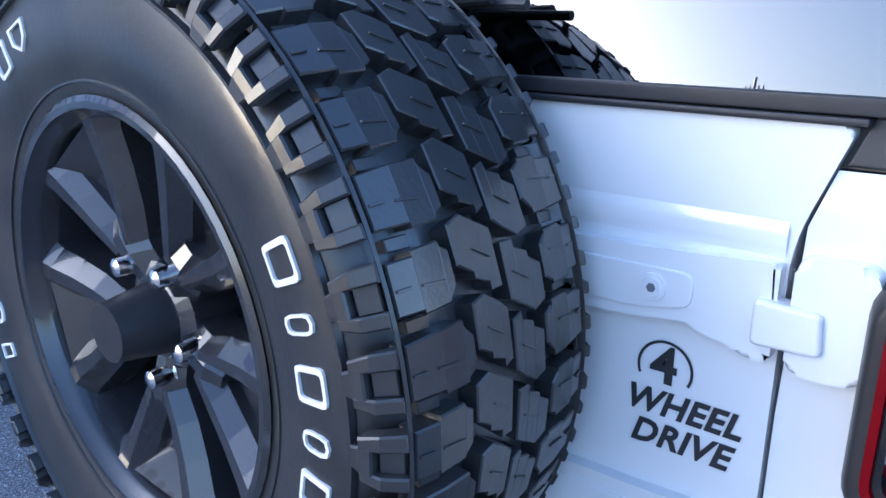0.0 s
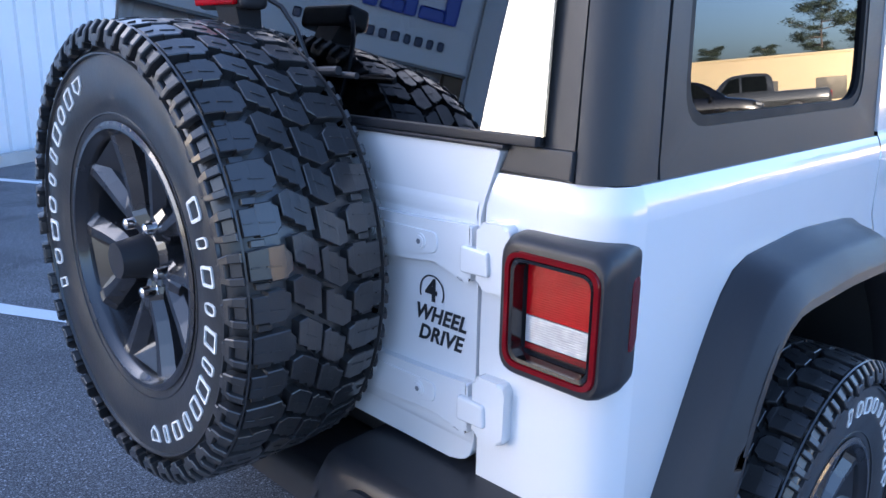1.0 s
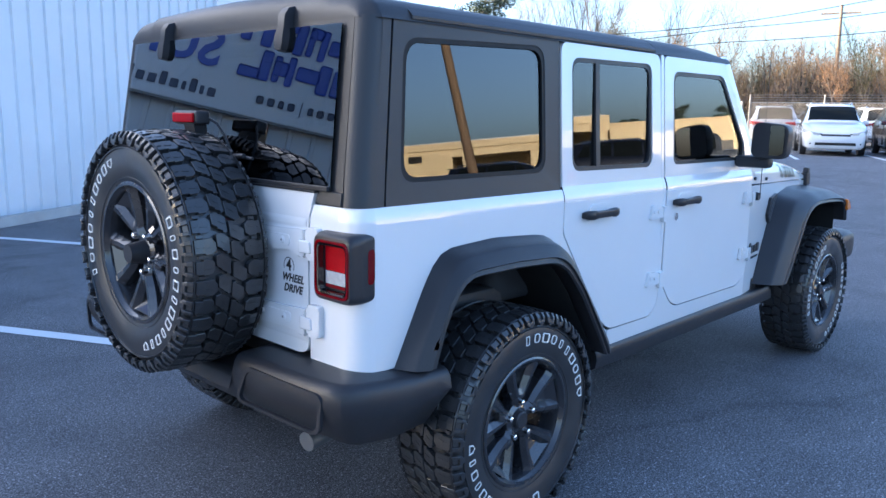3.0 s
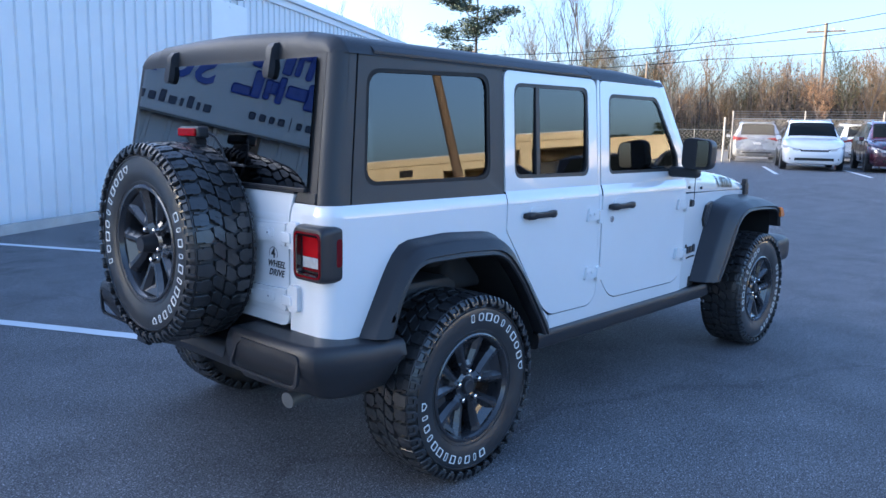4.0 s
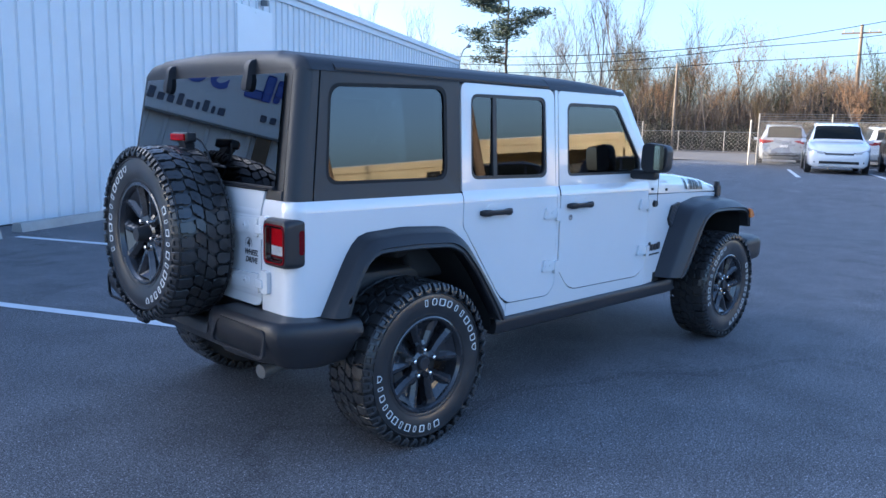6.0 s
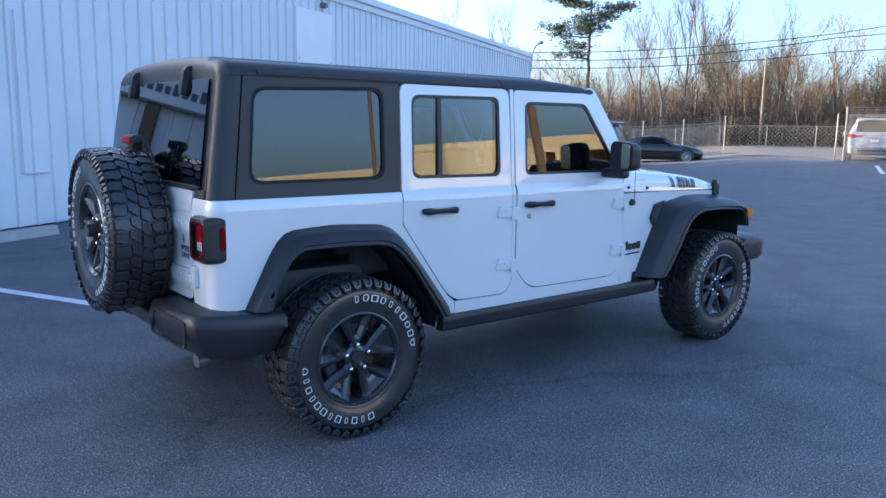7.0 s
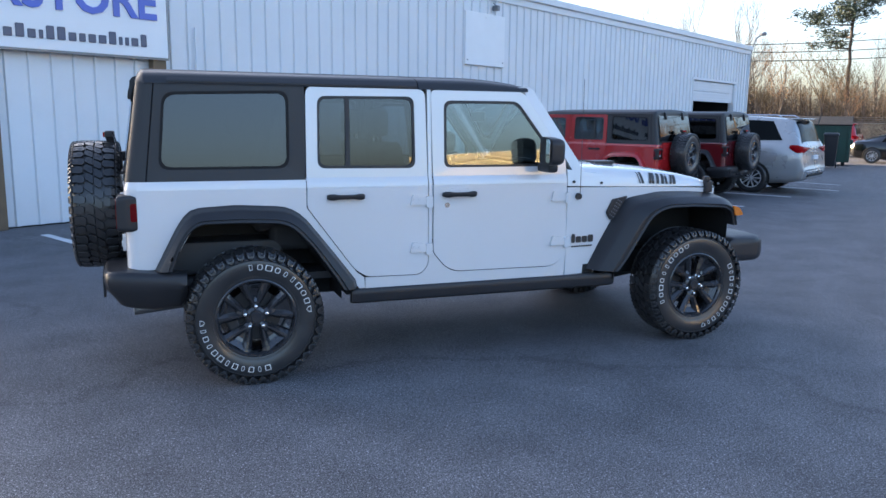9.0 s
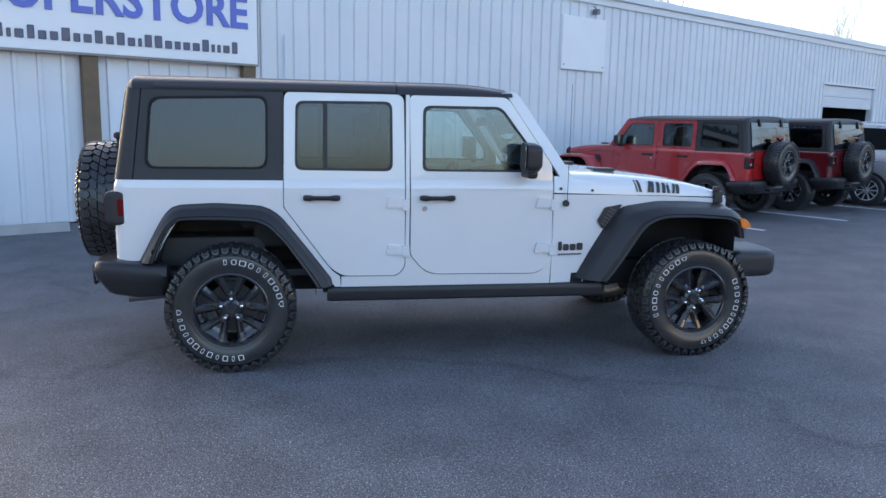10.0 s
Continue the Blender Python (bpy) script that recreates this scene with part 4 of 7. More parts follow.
        # wheel arch flares
        def flare(outer, inner, n=26, lip=0.885):
            o, i = resample(outer, n, False), resample(inner, n, False)
            bm = bmesh.new()
            rows = []
            for k, ((ox, oz), (ix, iz)) in enumerate(zip(o, i)):
                dx, dz = ox - ix, oz - iz
                ln = math.hypot(dx, dz)
                dx, dz = dx / ln, dz / ln
                b = hw(ox, oz) - 0.01

                def q(ax, az, y):
                    return (ax, side * y, az)
                row = [q(ox + dx * 0.006, oz + dz * 0.006, b), q(ox + dx * 0.005, oz + dz * 0.005, b + 0.014)]
                for t, f in ((0.03, 0.10), (0.12, 0.38), (0.20, 0.58), (0.25, 0.66), (0.30, 0.71), (0.50, 0.86), (0.68, 0.97), (0.73, 0.995)):
                    row.append(q(ox + (ix - ox) * t, oz + (iz - oz) * t, b + 0.016 + (lip - b - 0.016) * f))
                row += [q(ix + dx * 0.022, iz + dz * 0.022, lip - 0.003), q(ix + dx * 0.019, iz + dz * 0.019, lip - 0.009), q(ix + dx * 0.014, iz + dz * 0.014, lip - 0.007), q(ix + dx * 0.003, iz + dz * 0.003, lip - 0.003),
                        q(ix - dx * 0.003, iz - dz * 0.003, lip - 0.010), q(ix, iz, lip - 0.03), q(ix + dx * 0.02, iz + dz * 0.02, b - 0.02)]
                rows.append(row)
            loft(bm, rows, closed=True, caps=True)
            return P("wheel_flare", bm, FL, car, "", 28)
        rear_in = round_poly([(-0.438, 0.680), (-0.386, 0.825), (-0.310, 0.934), (-0.05, 0.934), (0.200, 0.922), (0.330, 0.783), (0.460, 0.598), (0.512, 0.516)], [0, 0.06, 0.08, 0, 0.08, 0, 0, 0], 5)
        front_in = round_poly([(2.380, 0.520), (2.434, 0.581), (2.510, 0.692), (2.640, 0.890), (2.760, 0.938), (2.959, 0.940), (3.222, 0.928), (3.285, 0.900), (3.306, 0.800)], [0, 0, 0, 0.10, 0.06, 0, 0.03, 0.03, 0], 5)
        flare(round_poly([(-0.524, 0.676), (-0.394, 0.926), (-0.330, 1.010), (-0.08, 1.022), (0.200, 1.006), (0.290, 0.950), (0.471, 0.720), (0.602, 0.548), (0.606, 0.512)], [0, 0.06, 0.08, 0, 0.06, 0.06, 0, 0.02, 0], 4), rear_in, 34)
        flare(round_poly([(2.203, 0.528), (2.305, 0.703), (2.401, 0.853), (2.490, 0.990), (2.79, 1.026), (3.051, 1.022), (3.310, 1.005), (3.400, 0.930), (3.412, 0.800)], [0, 0, 0, 0.08, 0, 0, 0.08, 0.06, 0], 4), front_in, 34)
        # inner wheel arches, running in from the flares to a dark back panel
        for edge, cx, low0, low1 in ((rear_in, 0.0, 0.55, 0.45), (front_in, 3.008, 0.45, 0.70)):
            line = [(edge[0][0], low0)] + edge + [(edge[-1][0], low1)]
            bm = bmesh.new()
            loft(bm, [[(cx + (x - cx) * f, side * y, 0.5 + (z - 0.5) * f) for x, z in line] for y, f in ((0.815, 0.992), (0.70, 0.985), (0.42, 0.985), (0.40, 0.96), (0.40, 0.05))])
            P("wheel_liner", smooth(bm, 40), M["dark"])
        # side vent ahead of the door, side lamp
        bm = bmesh.new()
        plate(bm, round_poly([(2.345, 0.905), (2.395, 0.992), (2.52, 1.012), (2.50, 0.985), (2.405, 0.860), (2.380, 0.852)], 0.010), S(side, 0.016), 0.03, 0.005)
        vent = P("side_vent", bm, M["plastic"], car, "black mesh vent behind the wheel flare")
        bm = bmesh.new()
        for k in range(6):
            for q in range(3):
                x, z = 2.372 + 0.013 * k + 0.014 * q, 0.890 + 0.0195 * k - 0.008 * q
                plate(bm, [(x - 0.004, z - 0.006), (x + 0.004, z - 0.001), (x + 0.004, z + 0.006), (x - 0.004, z + 0.001)], S(side, 0.0185), 0.004)
        P("vent_mesh", bm, M["decal_grey"], vent, "grey mesh openings")
        bm = bmesh.new()
        plate(bm, round_poly([(3.288, 0.940), (3.340, 0.926), (3.378, 0.872), (3.310, 0.866)], 0.012), lambda x, z, d: (x, side * (0.892 - d), z), 0.02, 0.004)
        P("side_lamp", bm, M["amber"], car, "amber side lamp")
        # rock rail
        bm = bmesh.new()
        prof = [(0.74, 0.500), (0.787, 0.498), (0.797, 0.488), (0.800, 0.460), (0.793, 0.418), (0.770, 0.404), (0.72, 0.402)]
        loft(bm, [[(x, side * (0.80 + (y - 0.80) * s), 0.44 + (z - 0.44) * s) for y, z in prof] for x, s in ((0.575, 0.8), (0.59, 0.96), (0.63, 1.0), (2.32, 1.0), (2.38, 0.95), (2.40, 0.8))], closed=True, caps=True)
        P("rock_rail", bm, M["plastic"], car, "", 40)
        # mirror
        bm = bmesh.new()
        rows = []
        for x, sc in ((1.770, 0.93), (1.773, 0.985), (1.782, 1.0), (1.815, 1.0), (1.845, 0.965), (1.866, 0.88), (1.878, 0.74), (1.882, 0.5)):
            rows.append([(x - 0.06 * max(0.0, y - 0.90) * (x - 1.77) / 0.11, side * (0.945 + (y - 0.945) * sc), 1.328 + (z - 1.328) * sc) for y, z in round_poly([(0.862, 1.242), (1.035, 1.238), (1.042, 1.402), (0.868, 1.418)], 0.045, 5)])
        loft(bm, rows, closed=True, caps=True)
        mr = P("door_mirror", bm, M["plastic"], car, "", 40)
        bm = bmesh.new()
        box(bm, 1.800, 1.868, *sorted((side * 0.77, side * 0.95)), 1.190, 1.250, 0.02)
        P("mirror_arm", bm, M["plastic"], mr)
        bm = bmesh.new()
        y0, y1 = sorted((side * 0.882, side * 1.024))
        plate(bm, round_poly([(y0, 1.256), (y1, 1.256), (y1, 1.400), (y0, 1.400)], 0.025), lambda y, z, d: (1.7700 + d - 0.16 * (abs(y) - (abs(y0) + abs(y1)) / 2), y, z), 0.002)
        P("mirror_glass", bm, M["mirror"], mr, "", 0)
        # tail lamp
        tl = new("tail_lamp")
        tl.parent = car
        bm = bmesh.new()

        def rr(y0, y1, z0, z1, r):
            return round_poly([(y0, z0), (y1, z0), (y1, z1), (y0, z1)], r, 5)
        rows = [[(x, side * y, z) for y, z in rr(*q)] for x, q in ((-0.590, (0.632, 0.786, 0.893, 1.092, 0.02)), (-0.606, (0.632, 0.790, 0.893, 1.092, 0.02)), (-0.650, (0.632, 0.803, 0.893, 1.093, 0.025)), (-0.668, (0.632, 0.805, 0.893, 1.094, 0.03)), (-0.690, (0.634, 0.8055, 0.895, 1.092, 0.03)),
                (-0.703, (0.638, 0.8045, 0.899, 1.086, 0.03)), (-0.707, (0.643, 0.802, 0.904, 1.079, 0.028)), (-0.707, (0.662, 0.788, 0.923, 1.061, 0.02)), (-0.674, (0.666, 0.784, 0.927, 1.057, 0.018)))]
        loft(bm, rows, closed=True)
        P("housing", bm, M["plastic"], tl, "", 40)
        bm = bmesh.new()
        rows = [[(x, side * y, z) for y, z in rr(*q)] for x, q in ((-0.705, (0.6485, 0.7985, 0.9095, 1.0735, 0.026)), (-0.711, (0.650, 0.797, 0.911, 1.072, 0.026)), (-0.711, (0.6565, 0.7905, 0.9175, 1.0655, 0.021)), (-0.706, (0.6575, 0.7895, 0.9185, 1.0645, 0.020)))]
        loft(bm, rows, closed=True)
        P("red_ring", bm, M["red_dark"], tl, "glossy deep red lens ring", 40)
        bm = bmesh.new()
        rows = [[(x, side * y, z) for y, z in rr(*q)] for x, q in ((-0.706, (0.6572, 0.7898, 0.9182, 1.0648, 0.020)), (-0.709, (0.6585, 0.7885, 0.9195, 1.0635, 0.020)), (-0.708, (0.6635, 0.7845, 0.9245, 1.0590, 0.018)), (-0.690, (0.6660, 0.7835, 0.9270, 1.0570, 0.017)))]
        loft(bm, rows, closed=True)
        P("inner_bezel", bm, M["black_paint"], tl, "gloss black inner bezel", 40)
        for nm, a, b, ma in (("stop_lens", 0.982, 1.052, "red_lens"), ("reverse_lens", 0.943, 0.981, "clear_lens"), ("lower_lens", 0.933, 0.942, "red_dark")):
            # finely ribbed lens
            n_ = int((b - a) / 0.0016)
            rows = [[(-0.686 - 0.00035 * (k % 2), side * y, a + (b - a) * k / n_) for y in (0.670, 0.726, 0.782)] for k in range(n_ + 1)]
            rows = [[(-0.676, y, z) for x, y, z in rows[0]]] + rows + [[(-0.676, y, z) for x, y, z in rows[-1]]]
            bm = bmesh.new()
            loft(bm, rows)
            P(nm, bm, M[ma], tl, "", 20)
        bm = bmesh.new()
        ya, yb = sorted((side * 0.655, side * 0.795))
        box(bm, -0.679, -0.674, ya, yb, 0.915, 1.07)
        P("reflector", bm, M["dark"], tl)
        bm = bmesh.new()
        plate(bm, round_poly([(-0.638, 0.948), (-0.604, 0.948), (-0.604, 1.048), (-0.638, 1.048)], 0.012), lambda x, z, d: (x, side * (0.8005 - 0.295 * (x + 0.638) - d), z), 0.012, 0.002)
        P("side_marker", bm, M["red_dark"], tl)

    # tailgate
    tg = P("tailgate", plate(bmesh.new(), round_poly([(-0.570, 0.70), (0.570, 0.70), (0.570, 1.10), (0.60, 1.195), (-0.605, 1.195), (-0.570, 1.10)], [0.05, 0.05, 0.01, 0.01, 0.01, 0.03], 5), lambda y, z, d: (-0.674 + d, y, z), 0.06, 0.0035), W)
    bm = bmesh.new()   # pressed swage lines
    for z, w_, d_ in ((1.102, 0.018, 0.0030), (0.752, 0.014, 0.0022)):
        loft(bm, [[(-0.6735 - d_ * f, y, z + w_ * g) for y in (-0.5665, 0.0, 0.5665)] for g, f in ((-1, 0), (-0.75, 0.25), (-0.45, 0.85), (-0.2, 1), (0.2, 1), (0.45, 0.85), (0.75, 0.25), (1, 0))])
    P("swage", bm, W, tg)
    for zc, zk in ((1.041, 1.048), (0.801, 0.817)):
        bm = bmesh.new()
        fx = lambda y, z, d: (-0.688 + d, y, z)
        plate(bm, round_poly([(-0.305, zc - 0.034), (-0.300, zc + 0.034), (-0.46, zc + 0.038), (-0.568, zc + 0.044), (-0.568, zc - 0.038), (-0.545, zc - 0.044), (-0.515, zc - 0.020), (-0.44, zc - 0.030)], [0.016, 0.016, 0, 0.004, 0.004, 0.01, 0.02, 0.02], 4), fx, 0.018, 0.006, 3)
        plate(bm, round_poly([(-0.318, zc - 0.020), (-0.314, zc + 0.020), (-0.50, zc + 0.022), (-0.50, zc - 0.010), (-0.45, zc - 0.018)], 0.012, 3), lambda y, z, d: (-0.6905 + d, y, z), 0.006, 0.002)
        plate(bm, round_poly([(-0.579, zk - 0.052), (-0.579, zk + 0.046), (-0.632, zk + 0.048), (-0.640, zk + 0.036), (-0.638, zk - 0.050)], 0.012, 4), lambda y, z, d: (-0.690 + d, y, z), 0.022, 0.007, 3)
        plate(bm, round_poly([(-0.552, zk - 0.032), (-0.552, zk + 0.008), (-0.604, zk + 0.006), (-0.607, zk - 0.030)], 0.006, 3), lambda y, z, d: (-0.6965 + d, y, z), 0.020, 0.004, 3)
        h = P("hinge", bm, W, tg)
        for yb in (-0.349, -0.464):
            bm = tube(bmesh.new(), (-0.688, yb, zc + 0.003), (-0.6920, yb, zc + 0.003), 0.0135, 0.0128, n=20)
            tube(bm, (-0.6915, yb, zc + 0.003), (-0.6935, yb, zc + 0.003), 0.0098, 0.0088, n=20)
            P("bolt", bm, W, h)
            bm = tube(bmesh.new(), (-0.6934, yb, zc + 0.003), (-0.6940, yb, zc + 0.003), 0.0045, n=6)
            P("bolt_socket", bm, M["decal_grey"], h)
    if detail:
        back = Matrix.Rotation(radians(-90), 4, "Z") @ Matrix.Rotation(radians(90), 4, "X")
        bm = bmesh.new()
        ya, za, R = -0.476, 0.963, 0.027
        for a0, a1 in ((-28, 205),):
            pts = [(R * math.cos(radians(a)), R * math.sin(radians(a))) for a in range(a0, a1 + 1, 8)]
            loft(bm, [[(-0.6755, ya - s * c, za + s * e) for c, e in pts] for s in (1.0, 0.90)])
        P("decal_ring", bm, M["decal"], tg, "", 0)
        for tx, y, z, sz, wide in (("4", -0.475, 0.964, 0.050, 1.0), ("WHEEL", -0.494, 0.926, 0.0345, 0.95), ("DRIVE", -0.494, 0.893, 0.0345, 0.97)):
            text_mesh("decal_lettering", tx, sz, M["decal"], tg, Matrix.Translation((-0.6755, y, z)) @ back @ Matrix.Diagonal((wide, 1, 1, 1)), "black printed letters", 0.0003, 1.05, 0.30 if tx != "4" else 0.0, 0.0010 if tx != "4" else 0.0014)

    # hard top: rear frame, roof in two lengths
    outer = [(-0.714, 1.162), (0.714, 1.162), (0.678, 1.692), (-0.678, 1.692)]
    inner = round_poly([(-0.655, 1.20), (0.655, 1.20), (0.625, 1.672), (-0.625, 1.672)], 0.035, 4)
    bm = bmesh.new()
    ring_plate(bm, outer, inner, lambda y, z, d: (rear_x(z) + d, y, z), 0.04)
    P("hardtop_rear", bm, M["hardtop"])
    # the rear pane bows slightly outwards
    bm = bmesh.new()
    for off in (0.0, 0.005):
        rows = []
        for k in range(15):
            f = k / 14
            z = 1.206 + 0.470 * f
            half = 0.668 - 0.028 * f
            rows.append([(rear_x(z) - 0.012 - 0.004 * (1 - (j / 12) ** 2) - 0.003 * (1 - (2 * f - 1) ** 2) + off, half * j / 12, z) for j in range(-12, 13)])
        loft(bm, rows)
    rg = P("rear_window", bm, M["rear_glass"], car, "", 60)
    rg.visible_shadow = False
    bm = bmesh.new()
    box(bm, -0.677, -0.655, -0.664, 0.664, 1.2030, 1.217, 0.002)
    box(bm, -0.680, -0.650, -0.612, 0.612, 1.1955, 1.2020, 0.002)
    P("window_rail", bm, M["plastic"], rg)
    for y in (-0.655, 0.655):
        sg = math.copysign(1, y)
        P("hardtop_foot", plate(bmesh.new(), [(0.5985, 1.1645), (0.716, 1.1645), (0.7145, 1.2025), (0.6125, 1.2025)], lambda a, z, d: (-0.669 + 0.12 * (z - 1.1645) + d, sg * a, z), 0.05, 0.003), M["hardtop"])
    for y in (-0.375, 0.375):
        bm = bmesh.new()
        rows = []
        for x, z, w_, d_ in ((-0.570, 1.742, 0.013, 0.006), (-0.590, 1.736, 0.017, 0.010), (-0.604, 1.715, 0.018, 0.012), (-0.610, 1.68, 0.016, 0.010), (-0.616, 1.655, 0.021, 0.012), (-0.622, 1.625, 0.020, 0.010), (-0.625, 1.61, 0.014, 0.006)):
            rows.append([(x - d_, y - w_, z), (x - d_, y + w_, z), (x + 0.03, y + w_ * 1.1, z - 0.008), (x + 0.03, y - w_ * 1.1, z - 0.008)])
        loft(bm, rows, closed=True, caps=True)
        P("window_hinge", bm, M["plastic"], rg)
    bm = bmesh.new()
    tube(bm, (-0.722, 0.06, 1.270), (-0.712, -0.30, 1.288), 0.009, 0.007)
    tube(bm, (-0.710, -0.05, 1.286), (-0.700, -0.33, 1.281), 0.006, 0.005)
    box(bm, -0.722, -0.655, 0.02, 0.11, 1.235, 1.295, 0.01)
    P("wiper", bm, M["plastic"], rg)

    def roof(x0, x1, key, seam):
        bm = bmesh.new()
        rows = []
        k = 10
        xs = [(x0 + (x1 - x0) * i / k, 0.0) for i in range(k + 1)]
        if seam:   # the rear edge rolls down to the frame
            xs = [(x0, math.pi / 2 * (1 - i / 6)) for i in range(6)] + xs
        for x, roll in xs:
            dz = -0.035 * max(0, (x - 1.3) / 0.45) ** 2 + 0.010
            e = hw(0, 1.70) + 0.003
            half = [(e, 1.690), (e - 0.006, 1.706), (e - 0.022, 1.724 + dz * 0.4), (e - 0.05, 1.739 + dz * 0.7), (e - 0.09, 1.748 + dz), (e - 0.19, 1.757 + dz), (e - 0.205, 1.765 + dz), (0.25, 1.777 + dz)]
            c, q = math.cos(roll), math.sin(roll)
            half = [(y - q * 0.045 * max(0.0, (y - 0.45) / 0.29) ** 2, 1.690 + (max(z, 1.690) - 1.690) * c) for y, z in half]
            x = x - (x - rear_x(1.69) + 0.001) * q
            rows.append([(x, -y, z) for y, z in half] + [(x, 0, 1.690 + (0.092 + dz) * c)] + [(x, y, z) for y, z in half[::-1]])
        loft(bm, rows)
        for r in (rows[0], rows[-1]):
            vs = [bm.verts.new(p) for p in r]
            bm.faces.new(vs)
        return P(key, bm, M["hardtop"], car, "", 40)
    for side in (-1, 1):   # gutter along the roof's edge
        bm = bmesh.new()
        e = hw(0, 1.70)
        loft(bm, [[(x, side * y, z) for y, z in ((e - 0.020, 1.728), (e - 0.004, 1.716), (e + 0.0055, 1.706), (e + 0.005, 1.697), (e - 0.012, 1.697))] for x in (-0.42, -0.40, 0.30, 1.0)], closed=True, caps=True)
        P("drip_rail", bm, M["hardtop"])
    roof(-0.535, 1.005, "roof", True)
    roof(1.010, 1.742, "roof_panel", False)

    # windscreen, hood
    bm = bmesh.new()
    loft(bm, [[(1.76, -0.64, 1.685), (1.78, 0, 1.69), (1.76, 0.64, 1.685)], [(2.09, -0.68, 1.20), (2.12, 0, 1.20), (2.09, 0.68, 1.20)]])
    ws = P("windscreen", bm, M["clear"])
    ws.visible_shadow = False
    bm = bmesh.new()
    hood_rows = []
    for x, zc, zs in ((2.09, 1.232, 1.090), (2.20, 1.230, 1.086), (2.36, 1.227, 1.080), (2.6, 1.214, 1.072), (2.85, 1.188, 1.066), (3.04, 1.160, 1.061), (3.18, 1.130, 1.057), (3.28, 1.096, 1.053), (3.322, 1.066, 1.050), (3.332, 1.052, 1.049)):
        e = hw(x, 1.1) - 0.002
        h = zc - zs
        half = [(e, zs), (e - 0.004, zs + h * 0.35), (e - 0.016, zs + h * 0.60), (e - 0.045, zs + h * 0.78), (e - 0.10, zs + h * 0.87), (e - 0.20, zs + h * 0.92), (e - 0.26, zs + h * 0.99), (0.2, zc)]
        hood_rows.append([(x, -y, z) for y, z in half] + [(x, 0, zc + 0.004)] + [(x, y, z) for y, z in half[::-1]])
    loft(bm, hood_rows)
    hood = P("hood", bm, W, car, "", 40)
    bm = bmesh.new()
    box(bm, 3.26, 3.352, -0.60, 0.60, 0.905, 1.046, 0.02)
    box(bm, 3.26, 3.350, -0.39, 0.39, 0.60, 0.92, 0.02)
    P("grille_panel", bm, W)
    for side in (-1, 1):
        bm = bmesh.new()
        y = side * (hw(3.26, 1.05) + 0.004)
        box(bm, 3.225, 3.292, y - 0.020, y + 0.020, 1.010, 1.095, 0.010)
        box(bm, 3.218, 3.262, y - 0.024, y + 0.010, 1.085, 1.128, 0.010)
        P("hood_latch", bm, M["plastic"], hood)
        for x, z in ((2.075, 1.118), (2.300, 1.105)):
            bm = tube(bmesh.new(), (x, side * (hw(x, z) - 0.004), z), (x, side * (hw(x, z) + 0.006), z), 0.009, n=12)
            P("hood_bolt", bm, M["decal"], hood)
        if detail:
            # dark upright strokes of a hood graphic
            xs = [(2.616, 0.010, 0.9), (2.636, 0.022, 0.9), (2.688, 0.020, -0.3), (2.716, 0.024, 0), (2.758, 0.026, 0), (2.802, 0.026, 0), (2.846, 0.022, 0.4), (2.876, 0.018, -0.3), (2.910, 0.026, 0)]
            for x, w_, sl in xs:
                bm = bmesh.new()
                rows = []
                for t in (0.16, 0.30, 0.45, 0.60, 0.72):
                    zs, zc = 1.088 - (x - 2.04) * 0.030, 1.212 - max(0, x - 2.6) * 0.128
                    h = zc - zs
                    e = hw(x, 1.1) - 0.002
                    yy = e - 0.001 - 0.003 * min(1, t / 0.35) - max(0, t - 0.35) * 0.048 - max(0, t - 0.60) * 0.09
                    rows.append([(x - 0.05 * t * sl + 0.02, side * (yy + 0.0035), zs + h * t), (x - 0.05 * t * sl + 0.02 + w_, side * (yy + 0.0035 - w_ * 0.125), zs + h * t - w_ * 0.05)])
                loft(bm, rows)
                P("hood_stroke", bm, M["decal"], hood, "dark stroke of the hood graphic", 0)
            bm = bmesh.new()
            # wing badge: dark shapes over a thin line
            x = 2.072
            for w_, h in ((0.026, 0.060), (0.040, 0.042), (0.040, 0.042), (0.042, 0.048)):
                plate(bm, round_poly([(x, 0.712), (x + w_, 0.712), (x + w_, 0.712 + h), (x, 0.712 + h)], 0.010), S(side, 0.004), 0.004, 0.001)
                x += w_ + 0.009
            for k in range(9):
                plate(bm, [(2.074 + k * 0.019, 0.682), (2.087 + k * 0.019, 0.682), (2.087 + k * 0.019, 0.692), (2.074 + k * 0.019, 0.692)], S(side, 0.003), 0.003)
            P("wing_badge", bm, M["decal"], car, "dark badge shapes on the wing", 0)
    # cowl vents, washer jets, aerial
    bm = bmesh.new()
    box(bm, 2.02, 2.14, -0.60, 0.60, 1.205, 1.226, 0.006)
    P("cowl_grille", bm, M["plastic"])
    for y in (-0.42, 0.42):
        bm = bmesh.new()
        box(bm, 2.40, 2.56, y - 0.07, y + 0.07, 1.214, 1.236, 0.006)
        P("hood_vent", bm, M["plastic"], hood)
    y = -(hw(2.115, 1.02) + 0.004)
    bm = tube(bmesh.new(), (2.112, y + 0.01, 1.022), (2.112, y - 0.016, 1.022), 0.024, 0.020, n=16)
    a = P("aerial_base", bm, M["plastic"])
    bm = tube(bmesh.new(), (2.115, y - 0.018, 1.03), (2.118, y - 0.012, 1.78), 0.0022, 0.0014, n=6)
    P("aerial", bm, M["plastic"], a)

